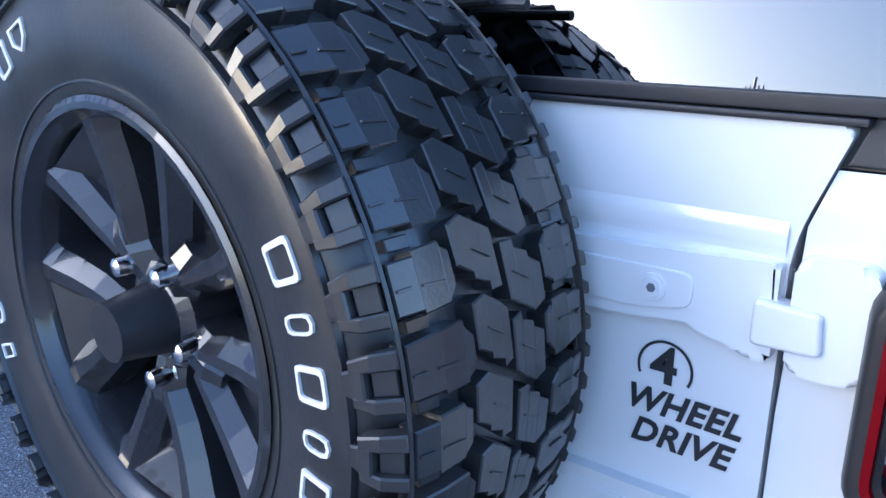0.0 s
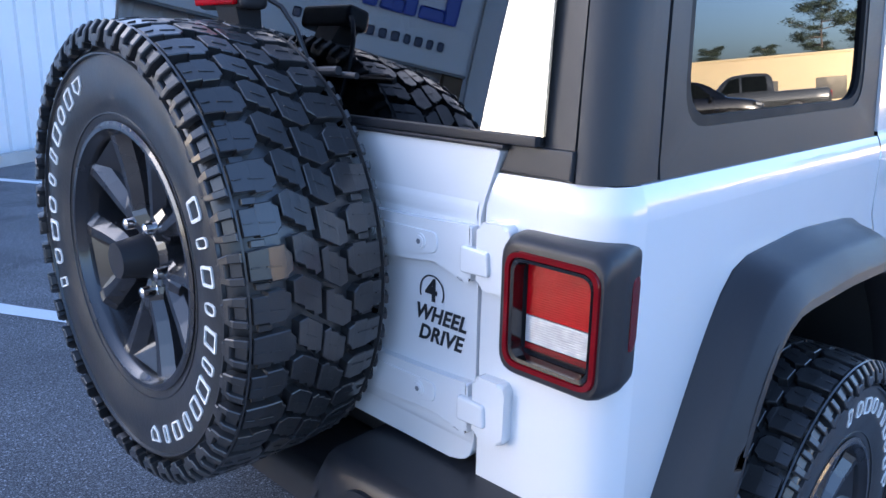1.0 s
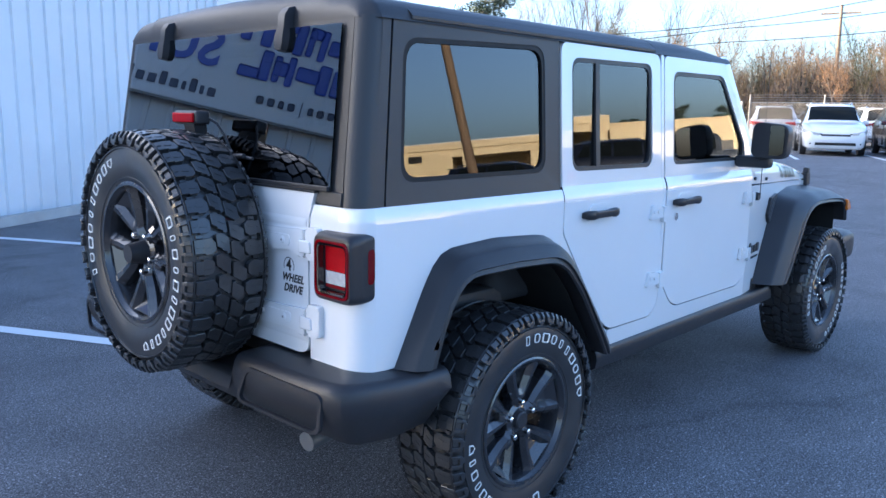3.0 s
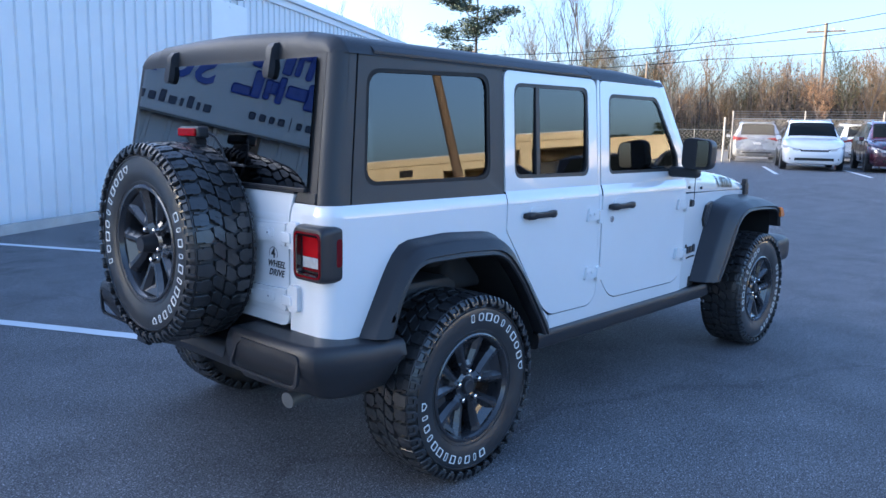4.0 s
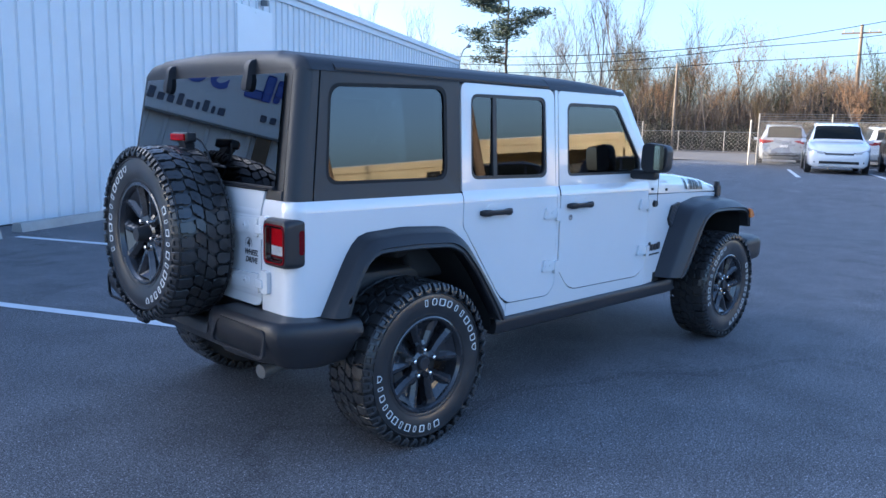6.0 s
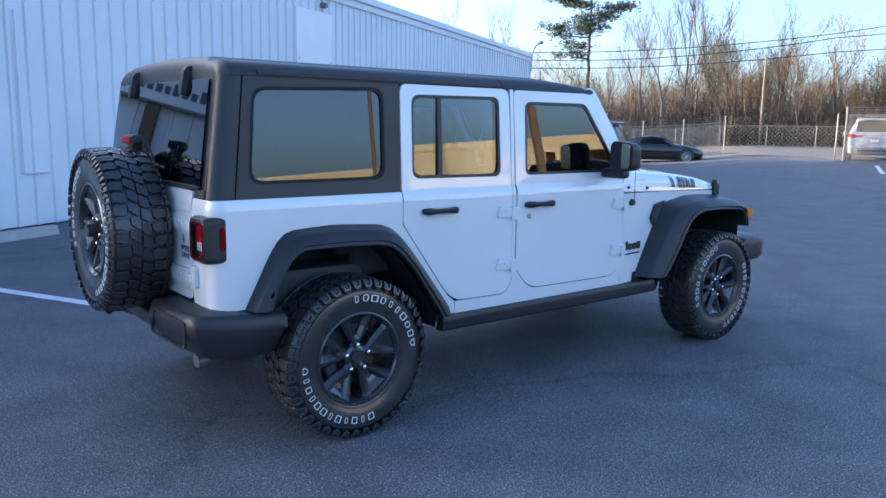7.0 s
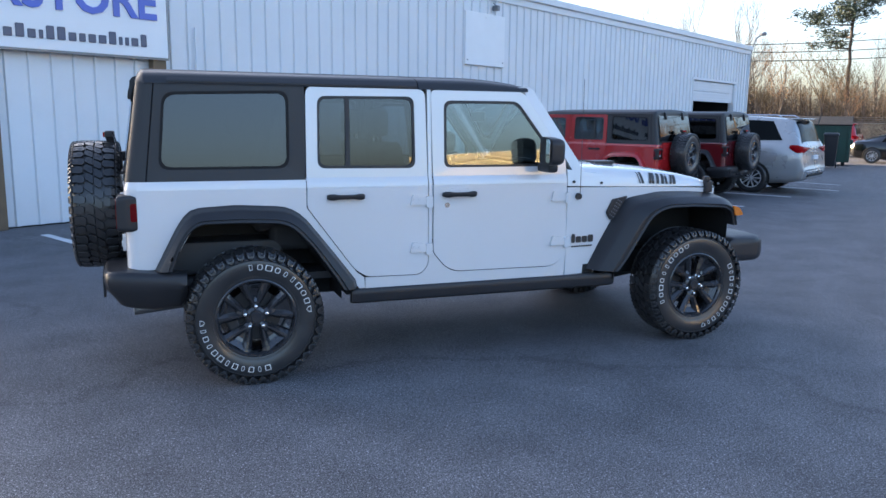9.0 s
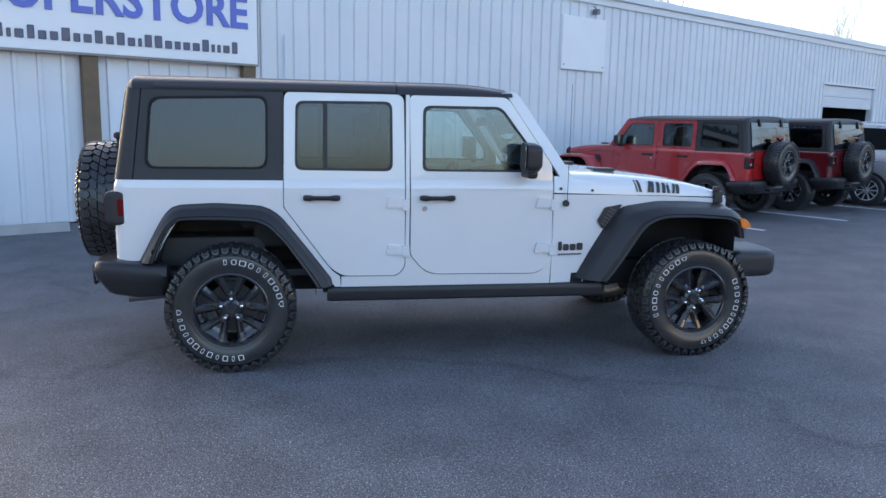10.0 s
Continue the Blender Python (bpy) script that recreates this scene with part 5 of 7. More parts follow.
    # bumpers
    half = [(-0.775, 0.0, 0.600, 0.482, -0.60, 0.0), (-0.775, 0.275, 0.600, 0.482, -0.60, 0.27), (-0.801, 0.345, 0.680, 0.485, -0.60, 0.34), (-0.805, 0.40, 0.688, 0.488, -0.60, 0.40), (-0.803, 0.60, 0.689, 0.498, -0.60, 0.58), (-0.796, 0.74, 0.690, 0.514, -0.60, 0.67),
            (-0.787, 0.80, 0.690, 0.512, -0.60, 0.70), (-0.769, 0.838, 0.690, 0.509, -0.60, 0.715), (-0.730, 0.862, 0.688, 0.505, -0.60, 0.73), (-0.660, 0.877, 0.683, 0.497, -0.59, 0.74), (-0.55, 0.885, 0.674, 0.486, -0.54, 0.75), (-0.405, 0.878, 0.664, 0.490, -0.40, 0.76), (-0.365, 0.875, 0.660, 0.535, -0.36, 0.77)]
    stations = [(a, -b, c, d, e, -f) for a, b, c, d, e, f in half[:0:-1]] + half
    rows = []
    for k, (xo, yo, zt, zb, xi, yi) in enumerate(stations):
        dx, dy = xi - xo, yi - yo
        ln = math.hypot(dx, dy)
        dx, dy = dx / ln, dy / ln
        rows.append([(xo + dx * o, yo + dy * o, z) for o, z in ((0.16, zb - 0.032), (0.105, zb - 0.030), (0.078, zb - 0.014), (0.012, zb + 0.075), (0.0, zt - 0.060), (0.008, zt - 0.022), (0.020, zt - 0.007), (0.036, zt))] + [(xi, yi, zt + 0.004), (xi, yi, zb + 0.02)])
    bm = bmesh.new()
    loft(bm, rows, closed=True, caps=True)
    rb = P("rear_bumper", bm, M["plastic"], car, "", 32)
    for side in (-1, 1):
        bm = bmesh.new()
        o = round_poly([(0.365, 0.536), (0.772, 0.534), (0.785, 0.658), (0.425, 0.662)], 0.035, 5)
        c = (0.59, 0.598)
        fb = lambda y, z, d: (-0.8075 + (0.0 if y < 0.40 else (y - 0.40) * 0.014 + max(0, y - 0.62) * 0.05) + d, side * y, z)
        ring_plate(bm, o, [(c[0] + (y - c[0]) * 0.93, c[1] + (z - c[1]) * 0.84) for y, z in o], fb, 0.012)
        P("bumper_rib", bm, M["plastic"], rb, "", 50)
    bm = bmesh.new()
    box(bm, 3.30, 3.62, -0.72, 0.72, 0.50, 0.66, 0.03)
    for side in (-1, 1):
        rows = []
        for y, o, sc in ((0.50, 0.0, 1.0), (0.70, -0.010, 1.0), (0.80, -0.030, 0.98), (0.855, -0.055, 0.92), (0.882, -0.075, 0.80), (0.892, -0.085, 0.62), (0.893, -0.09, 0.3)):
            ring = []
            for k in range(16):
                t = 2 * math.pi * k / 16
                ca, sa = math.cos(t), math.sin(t)
                ring.append((3.485 + o + 0.175 * sc * math.copysign(abs(ca) ** 0.5, ca), side * y, 0.622 + 0.098 * sc * math.copysign(abs(sa) ** 0.55, sa)))
            rows.append(ring)
        loft(bm, rows, closed=True, caps=True)
    P("front_bumper", bm, M["plastic"], car, "", 30)

    # spare wheel, its carrier and the high brake lamp
    if wheels:
        bm = bmesh.new()
        tube(bm, (-0.67, -0.02, 0.965), (-0.83, -0.02, 0.965), 0.11, 0.085, n=20)
        P("spare_carrier", bm, M["plastic"])
        add_wheel(car, wheels, pose(-0.838, -0.035, 0.975, 0, 0, -90), 105.0, True, "spare_wheel")
        bm = tube(bmesh.new(), (-0.90, -0.035, 0.975), (-0.975, -0.035, 0.975), 0.042, 0.030, n=20)
        P("spare_cap", smooth(bm, 40), M["plastic"])
        bm = bmesh.new()
        loft(bm, [[(x - 0.035 * w_, yc - 0.05 * w_, z), (x + 0.035 * w_, yc - 0.05 * w_, z), (x + 0.035 * w_, yc + 0.05 * w_, z), (x - 0.035 * w_, yc + 0.05 * w_, z)] for x, yc, z, w_ in ((-0.715, -0.05, 1.16, 0.9), (-0.722, -0.055, 1.27, 0.8), (-0.740, -0.075, 1.33, 0.55), (-0.755, -0.085, 1.385, 0.65))], closed=True, caps=True)
        box(bm, -0.780, -0.728, -0.140, 0.008, 1.380, 1.424, 0.010, seg=3)
        hl = P("high_brake_lamp", bm, M["plastic"])
        bm = box(bmesh.new(), -0.789, -0.778, -0.128, 0.001, 1.386, 1.417, 0.005, seg=3)
        P("lens", bm, M["red_lens"], hl)
        bm = pipe(bmesh.new(), [(-0.735, -0.138, 1.40), (-0.722, -0.165, 1.385), (-0.712, -0.19, 1.35), (-0.702, -0.205, 1.30), (-0.690, -0.21, 1.235)], 0.0045, 6)
        P("cable", bm, M["plastic"], hl, "thin black lamp cable", 60)
        for x in (0.0, 3.008):
            add_wheel(car, wheels, pose(x, -0.775, 0.389), 0.0 if x == 0 else 104.0)
            add_wheel(car, wheels, pose(x, 0.775, 0.389, 0, 0, 180), 40.0 if x == 0 else 10.0)

    # underbody, axles, tow hook, exhaust
    bm = bmesh.new()
    box(bm, -0.55, 3.25, -0.50, 0.50, 0.42, 0.60, 0.03)
    box(bm, 0.55, 2.25, -0.76, 0.76, 0.46, 0.56)
    for s in (-1, 1):
        box(bm, -0.60, 3.35, s * 0.40 - 0.04, s * 0.40 + 0.04, 0.44, 0.56, 0.01)
    P("chassis", bm, M["dark"])
    for x in (0.0, 3.008):
        bm = tube(bmesh.new(), (x, -0.72, 0.38), (x, 0.72, 0.38), 0.045)
        tube(bm, (x - 0.10, 0.1, 0.38), (x + 0.13, 0.1, 0.38), 0.13, 0.10, n=14)
        P("axle", bm, M["dark"])
    bm = tube(bmesh.new(), (-0.25, -0.48, 0.43), (-0.655, -0.525, 0.402), 0.032, n=16)
    P("exhaust", bm, M["galv"])
    bm = bmesh.new()
    box(bm, -0.83, -0.58, 0.24, 0.27, 0.50, 0.545, 0.008)
    tube(bm, (-0.83, 0.215, 0.515), (-0.83, 0.295, 0.515), 0.018)
    P("tow_hook", bm, M["plastic"])

    # interior
    bm = bmesh.new()
    box(bm, -0.60, 2.1, -0.70, 0.70, 0.56, 0.60)
    box(bm, -0.60, 0.2, -0.62, 0.62, 0.60, 0.80, 0.03)
    P("cabin_floor", bm, M["trim"])
    bm = bmesh.new()
    loft(bm, [[(x, y, z) for x, z in ((2.05, 0.75), (1.72, 0.80), (1.66, 0.98), (1.70, 1.12), (1.82, 1.17), (2.05, 1.19))] for y in (-0.70, 0.70)], closed=True, caps=True)
    P("dashboard", bm, M["trim"])
    bm = bmesh.new()
    c, rr = Vector((1.52, 0.37, 1.06)), 0.19
    ax = Vector((-0.9, 0, 0.42)).normalized()
    q = ax.to_track_quat("Z", "Y").to_matrix()
    pipe(bm, [c + q @ Vector((rr * math.cos(t), rr * math.sin(t), 0)) for t in [2 * math.pi * k / 20 for k in range(21)]], 0.016)
    for a in (0.2, math.pi - 0.2, -math.pi / 2):
        tube(bm, c, c + q @ Vector((rr * math.cos(a), rr * math.sin(a), 0)), 0.014)
    tube(bm, c - ax * 0.02, c - ax * 0.30, 0.05, 0.04)
    P("steering_wheel", bm, M["trim"])
    for x0, ys in ((1.0, (-0.37, 0.37)), (0.12, (-0.37, 0.37))):
        for y in ys:
            bm = bmesh.new()
            box(bm, x0, x0 + 0.50, y - 0.25, y + 0.25, 0.72, 0.90, 0.05, seg=3)
            box(bm, x0 - 0.08, x0 + 0.06, y - 0.24, y + 0.24, 0.84, 1.38, 0.05, Matrix.Translation((x0, 0, 0.85)) @ Matrix.Rotation(radians(-12), 4, "Y") @ Matrix.Translation((-x0, 0, -0.85)), seg=3)
            box(bm, x0 - 0.20, x0 - 0.10, y - 0.13, y + 0.13, 1.40, 1.58, 0.04, seg=3)
            tube(bm, (x0 - 0.13, y - 0.06, 1.34), (x0 - 0.15, y - 0.06, 1.45), 0.008)
            tube(bm, (x0 - 0.13, y + 0.06, 1.34), (x0 - 0.15, y + 0.06, 1.45), 0.008)
            P("seat", bm, M["seat"])
    bm = bmesh.new()
    for s in (-1, 1):
        pipe(bm, [(1.72, s * 0.58, 1.66), (0.98, s * 0.60, 1.68), (-0.30, s * 0.60, 1.66), (-0.46, s * 0.62, 1.50), (-0.52, s * 0.64, 1.10)], 0.03)
        pipe(bm, [(0.98, s * 0.60, 1.68), (1.02, s * 0.66, 1.20), (1.04, s * 0.68, 0.7)], 0.03)
        pipe(bm, [(0.20, s * 0.60, 1.67), (0.02, s * 0.64, 1.2)], 0.03)
    for x, z in ((1.72, 1.66), (0.98, 1.68), (-0.30, 1.66)):
        tube(bm, (x, -0.59, z), (x, 0.59, z), 0.03)
    P("roll_cage", bm, M["trim"])
    bm = bmesh.new()
    box(bm, 1.70, 1.72, -0.12, 0.12, 1.50, 1.57, 0.01)
    P("inner_mirror", bm, M["trim"])
    return car


WHEEL = wheel_parts(True)
build_off_road_car("off_road_car", "white four-door off-road car with black hardtop and flares, parked on asphalt", pose(0, 0, 0), None, WHEEL, True)

# ---- other vehicles, built from lofted sections ----
def simple_wheel(r, w, rim_mat=None):
    out = {}
    for key, prof, ma in (("tyre", [(w * 0.42, r * 0.62), (w * 0.5, r * 0.72), (w * 0.5, r * 0.9), (w * 0.42, r * 0.985), (0, r), (-w * 0.42, r * 0.985), (-w * 0.5, r * 0.9), (-w * 0.4, r * 0.6)], M["rubber"]),
                          ("rim", [(w * 0.44, r * 0.66), (w * 0.40, r * 0.62), (w * 0.1, r * 0.58), (w * 0.05, r * 0.2)], M["dark"])):
        bm = bmesh.new()
        lathe(bm, prof, 28)
        smooth(bm, 40)
        bmesh.ops.recalc_face_normals(bm, faces=bm.faces)
        me = bpy.data.meshes.new(key)
        bm.to_mesh(me)
        bm.free()
        me.materials.append(ma)
        out[key] = me
    bm = bmesh.new()
    for k in range(10):
        a = 2 * math.pi * k / 10
        box(bm, 0.02, r * 0.64, -w * 0.42, -w * 0.34, -r * 0.045, r * 0.045, 0.004, Matrix.Rotation(a, 4, "Y"))
    lathe(bm, [(w * 0.43, 0), (w * 0.43, r * 0.12), (w * 0.3, r * 0.15)], 16)
    lathe(bm, [(w * 0.43, r * 0.60), (w * 0.46, r * 0.64), (w * 0.43, r * 0.67)], 28)
    bmesh.ops.recalc_face_normals(bm, faces=bm.faces)
    me = bpy.data.meshes.new("spokes")
    bm.to_mesh(me)
    bm.free()
    me.materials.append(rim_mat or M["galv"])
    out["spokes"] = me
    return out


def refined(st):
    """Stations four times as close, on smooth curves that never overshoot."""
    out = []
    n = len(st)

    def slope(c, i):
        if i in (0, n - 1):
            return 0.0
        a = (st[i][c] - st[i - 1][c]) / (st[i][0] - st[i - 1][0])
        b = (st[i + 1][c] - st[i][c]) / (st[i + 1][0] - st[i][0])
        return 0.0 if a * b <= 0 else 2 * a * b / (a + b)
    for i in range(n - 1):
        h = st[i + 1][0] - st[i][0]
        for k in range(4):
            t = k / 4
            row = [st[i][0] + h * t]
            for c in range(1, 6):
                row.append((1 + 2 * t) * (1 - t) ** 2 * st[i][c] + t * (1 - t) ** 2 * h * slope(c, i) + t * t * (3 - 2 * t) * st[i + 1][c] - t * t * (1 - t) * h * slope(c, i + 1))
            out.append(tuple(row))
    return out + [st[-1]]


def station(st, x):
    for a, b in zip(st, st[1:]):
        if a[0] >= x >= b[0]:
            f = (a[0] - x) / max(1e-6, a[0] - b[0])
            return [u + (v - u) * f for u, v in zip(a, b)]
    return list(st[-1])


def top_pane(st, x0, x1, wide=1.0, n=8):
    """A pane laid over the body's upper skin from x0 to x1."""
    rows = []
    for k in range(n + 1):
        x = x0 + (x1 - x0) * k / n
        s, a, b = station(st, x), station(st, x + 0.02), station(st, x - 0.02)
        d = Vector((a[0] - b[0], 0, a[4] - b[4])).normalized()
        o = Vector((-d.z, 0, d.x)) * 0.009
        rows.append([Vector((x, s[5] * y * wide, s[4] - dz)) + o for y, dz in ((-1, 0.047), (-0.9, 0.012), (-0.5, 0), (0, 0), (0.5, 0), (0.9, 0.012), (1, 0.047))])
    bm = bmesh.new()
    loft(bm, rows)
    return smooth(bm, 60)


def build_car(name, label, m, paint, st, glass, wheels_x, r=0.34, width=0.98, lamps=(), details=None, group="", rim_mat=None):
    """A road car, nose along +x. st: stations (x, half width, underside, belt, roof, roof half width)."""
    st = refined(st)
    car = thing(name, label, "car", m, group)

    def sec(s):
        x, w, zu, zb, zt, wt = s
        low = [(w * 0.86, zu), (w * 0.97, zu + 0.10), (w, zu + (zb - zu) * 0.55), (w * 0.985, zb - 0.03), (w * 0.955, zb)]
        up = [(wt + (w * 0.955 - wt) * 0.5, zb + (zt - zb) * 0.5), (wt, zt - 0.05), (wt * 0.90, zt - 0.012), (wt * 0.5, zt)]
        h = low + up
        return [(x, -y, z) for y, z in h] + [(x, y, z) for y, z in h[::-1]]
    bm = bmesh.new()
    loft(bm, [sec(s) for s in st], closed=True, caps=True)
    smooth(bm, 50)
    part("body", bm, paint, car)
    for key, x0, x1, lo, hi, x0t, x1t in glass:
        for side in (-1, 1):
            bm = bmesh.new()

            def q(x, t):
                s = station(st, x)
                w, wt, zb, zt = s[1] * 0.955, s[5], s[3], s[4]
                z = zb + (zt - zb) * t
                y = (w + ((wt + (w - wt) * 0.5) - w) * t / 0.5) if t < 0.5 else (wt + (w - wt) * 0.5) + (wt - (wt + (w - wt) * 0.5)) * (t - 0.5) / 0.5
                return (x, side * (y + 0.006), z)
            loft(bm, [[q(x0 + (x1 - x0) * k / 6, lo) for k in range(7)], [q((x0 + x0t) / 2 + ((x1 + x1t) / 2 - (x0 + x0t) / 2) * k / 6, (lo + hi) / 2) for k in range(7)], [q(x0t + (x1t - x0t) * k / 6, hi) for k in range(7)]])
            part("window", bm, M["car_glass"], car)
    wp = simple_wheel(r, 0.22, rim_mat)
    for x in wheels_x:
        for side in (-1, 1):
            w_ = new("wheel")
            w_.parent, w_.matrix_basis = car, pose(x, side * (width - 0.088), r, 0, 0, 0 if side < 0 else 180)
            for k, me in wp.items():
                link(k, me, w_)
            # arch lip, with a flat dark disc painted in for the shaded wheel well
            bm = bmesh.new()
            loft(bm, [[(x + (r + d) * math.cos(t), side * y, r + (r + d) * math.sin(t)) for t in [math.pi * (k / 16 * 1.16 - 0.08) for k in range(17)]] for d, y in ((0.055, width - 0.006), (0.045, width + 0.008), (0.035, width + 0.006), (0.03, width + 0.004), (0.02 - r, width + 0.004))])
            part("wheel_arch_shade", bm, M["dark"], car)
    for key, ma, x, y0, y1, z0, z1, d in lamps:
        for side in (-1, 1):
            a, b = sorted((side * y0, side * y1))
            part(key, box(bmesh.new(), x, x + d, a, b, z0, z1, min(0.02, abs(z1 - z0) * 0.3)), M[ma], car)
    for key, ma, b in details or ():
        part(key, box(bmesh.new(), *b, min(0.012, abs(b[5] - b[4]) * 0.3)), M[ma], car)
    return car


VAN = [(2.60, 0.66, 0.34, 0.66, 0.70, 0.52), (2.55, 0.80, 0.26, 0.76, 0.80, 0.62), (2.42, 0.91, 0.22, 0.86, 0.91, 0.70), (2.15, 0.97, 0.22, 0.95, 1.00, 0.78), (1.8, 1.0, 0.22, 1.02, 1.07, 0.82), (1.45, 1.0, 0.22, 1.06, 1.13, 0.82), (1.3, 1.0, 0.22, 1.07, 1.22, 0.80),
       (0.55, 1.0, 0.22, 1.08, 1.67, 0.72), (0.25, 1.0, 0.22, 1.09, 1.74, 0.72), (-0.4, 1.0, 0.22, 1.10, 1.78, 0.72), (-1.2, 1.0, 0.22, 1.12, 1.77, 0.71), (-1.9, 0.99, 0.24, 1.14, 1.73, 0.70), (-2.25, 0.975, 0.26, 1.15, 1.69, 0.68), (-2.36, 0.965, 0.28, 1.15, 1.52, 0.68), (-2.46, 0.95, 0.30, 1.14, 1.20, 0.72),
       (-2.53, 0.93, 0.34, 1.00, 1.04, 0.74), (-2.57, 0.90, 0.40, 0.66, 0.72, 0.74), (-2.60, 0.84, 0.46, 0.58, 0.62, 0.70)]
VAN_GLASS = [("w", 1.02, 0.30, 0.10, 0.88, 0.45, 0.25), ("w", 0.22, -0.80, 0.10, 0.88, 0.18, -0.80), ("w", -0.88, -2.12, 0.13, 0.86, -0.88, -1.86)]


def minivan(name, label, m, paint, rim_mat=None):
    lamps = [("fog_lamp", "clear_lens", 2.46, 0.60, 0.74, 0.38, 0.44, 0.06)]
    det = [("grille", "dark", (2.50, 2.612, -0.44, 0.44, 0.655, 0.72)), ("intake", "dark", (2.46, 2.602, -0.62, 0.62, 0.345, 0.45)), ("intake_wing", "dark", (2.36, 2.565, -0.78, 0.78, 0.375, 0.44)), ("grille_bar", "chrome", (2.50, 2.618, -0.40, 0.40, 0.680, 0.692)),
           ("number_plate", "paper", (-2.60, -2.55, -0.16, 0.16, 0.78, 0.88)), ("bumper_trim", "chrome", (-2.615, -2.56, -0.66, 0.66, 0.50, 0.525)), ("bumper_step", "dark", (-2.61, -2.55, -0.60, 0.60, 0.40, 0.46)),
           ("handle_bar", "chrome", (-2.565, -2.52, -0.30, 0.30, 0.95, 0.975))]
    car = build_car(name, label, m, paint, VAN, VAN_GLASS, (1.55, -1.54), 0.345, 1.0, lamps, det, rim_mat=rim_mat)
    part("spoiler", smooth(box(bmesh.new(), -2.42, -2.08, -0.60, 0.60, 1.690, 1.722, 0.012), 40), paint, car)
    st = refined(VAN)
    part("windscreen", top_pane(st, 1.34, 0.56), M["car_glass"], car)
    part("rear_window", top_pane(st, -2.29, -2.462, 0.97), M["car_glass"], car)
    for side in (-1, 1):
        part("door_mirror", box(bmesh.new(), 0.80, 0.92, *sorted((side * 1.0, side * 1.17)), 1.05, 1.19, 0.03), paint, car)
        bm = bmesh.new()
        loft(bm, [[(2.592, side * 0.42, 0.665), (2.575, side * 0.66, 0.685), (2.47, side * 0.875, 0.725), (2.22, side * 0.978, 0.80)], [(2.590, side * 0.42, 0.735), (2.572, side * 0.66, 0.775), (2.46, side * 0.872, 0.835), (2.22, side * 0.972, 0.885)]])
        part("headlamp_surround", bm, M["dark"], car)
        bm = bmesh.new()
        loft(bm, [[(2.600, side * 0.48, 0.680), (2.588, side * 0.66, 0.692), (2.482, side * 0.87, 0.750), (2.30, side * 0.965, 0.80)], [(2.598, side * 0.48, 0.738), (2.585, side * 0.66, 0.778), (2.476, side * 0.870, 0.840), (2.30, side * 0.962, 0.882)]])
        part("headlamp", bm, M["clear_lens"], car)
        bm = bmesh.new()
        rows = []
        for x, y, zc, h in ((-2.560, 0.40, 1.045, 0.012), (-2.560, 0.52, 1.035, 0.040), (-2.560, 0.70, 1.015, 0.066), (-2.555, 0.84, 1.010, 0.080), (-2.530, 0.915, 1.015, 0.088), (-2.470, 0.958, 1.030, 0.090), (-2.380, 0.978, 1.060, 0.066), (-2.300, 0.984, 1.085, 0.020)):
            rows.append([(x + (0.03 if abs(t) == 1 else 0.006 if abs(t) == 0.8 else 0), side * (y + (-0.012 if abs(t) == 1 else 0.006)), zc + h * t) for t in (-1, -0.8, -0.4, 0, 0.4, 0.8, 1)])
        loft(bm, rows)
        part("tail_lamp", smooth(bm, 50), M["red_lens"], car)
        part("roof_rail", pipe(bmesh.new(), [(0.2, side * 0.66, 1.74), (0.1, side * 0.66, 1.80), (-1.9, side * 0.65, 1.79), (-2.0, side * 0.65, 1.73)], 0.016, 6), M["chrome"], car)
        for x in (0.05, -0.70):
            part("door_handle", box(bmesh.new(), x, x + 0.20, *sorted((side * 0.99, side * 1.022)), 0.93, 0.96, 0.01), M["chrome"], car)
        for x in (0.98, 0.25, -0.84):
            part("door_gap", box(bmesh.new(), x - 0.004, x + 0.004, *sorted((side * 0.97, side * 1.002)), 0.36, 1.07), M["dark"], car)
    return car


COUPE = [(2.10, 0.55, 0.30, 0.50, 0.56, 0.45), (2.0, 0.78, 0.22, 0.62, 0.68, 0.6), (1.6, 0.90, 0.18, 0.76, 0.80, 0.66), (1.0, 0.92, 0.18, 0.86, 0.90, 0.70), (0.75, 0.92, 0.18, 0.87, 0.96, 0.66), (0.1, 0.92, 0.18, 0.88, 1.26, 0.56), (-0.35, 0.92, 0.18, 0.89, 1.31, 0.55),
         (-1.0, 0.92, 0.18, 0.92, 1.20, 0.54), (-1.6, 0.91, 0.20, 0.94, 1.02, 0.55), (-1.95, 0.86, 0.26, 0.90, 0.95, 0.55), (-2.12, 0.70, 0.36, 0.80, 0.84, 0.5)]


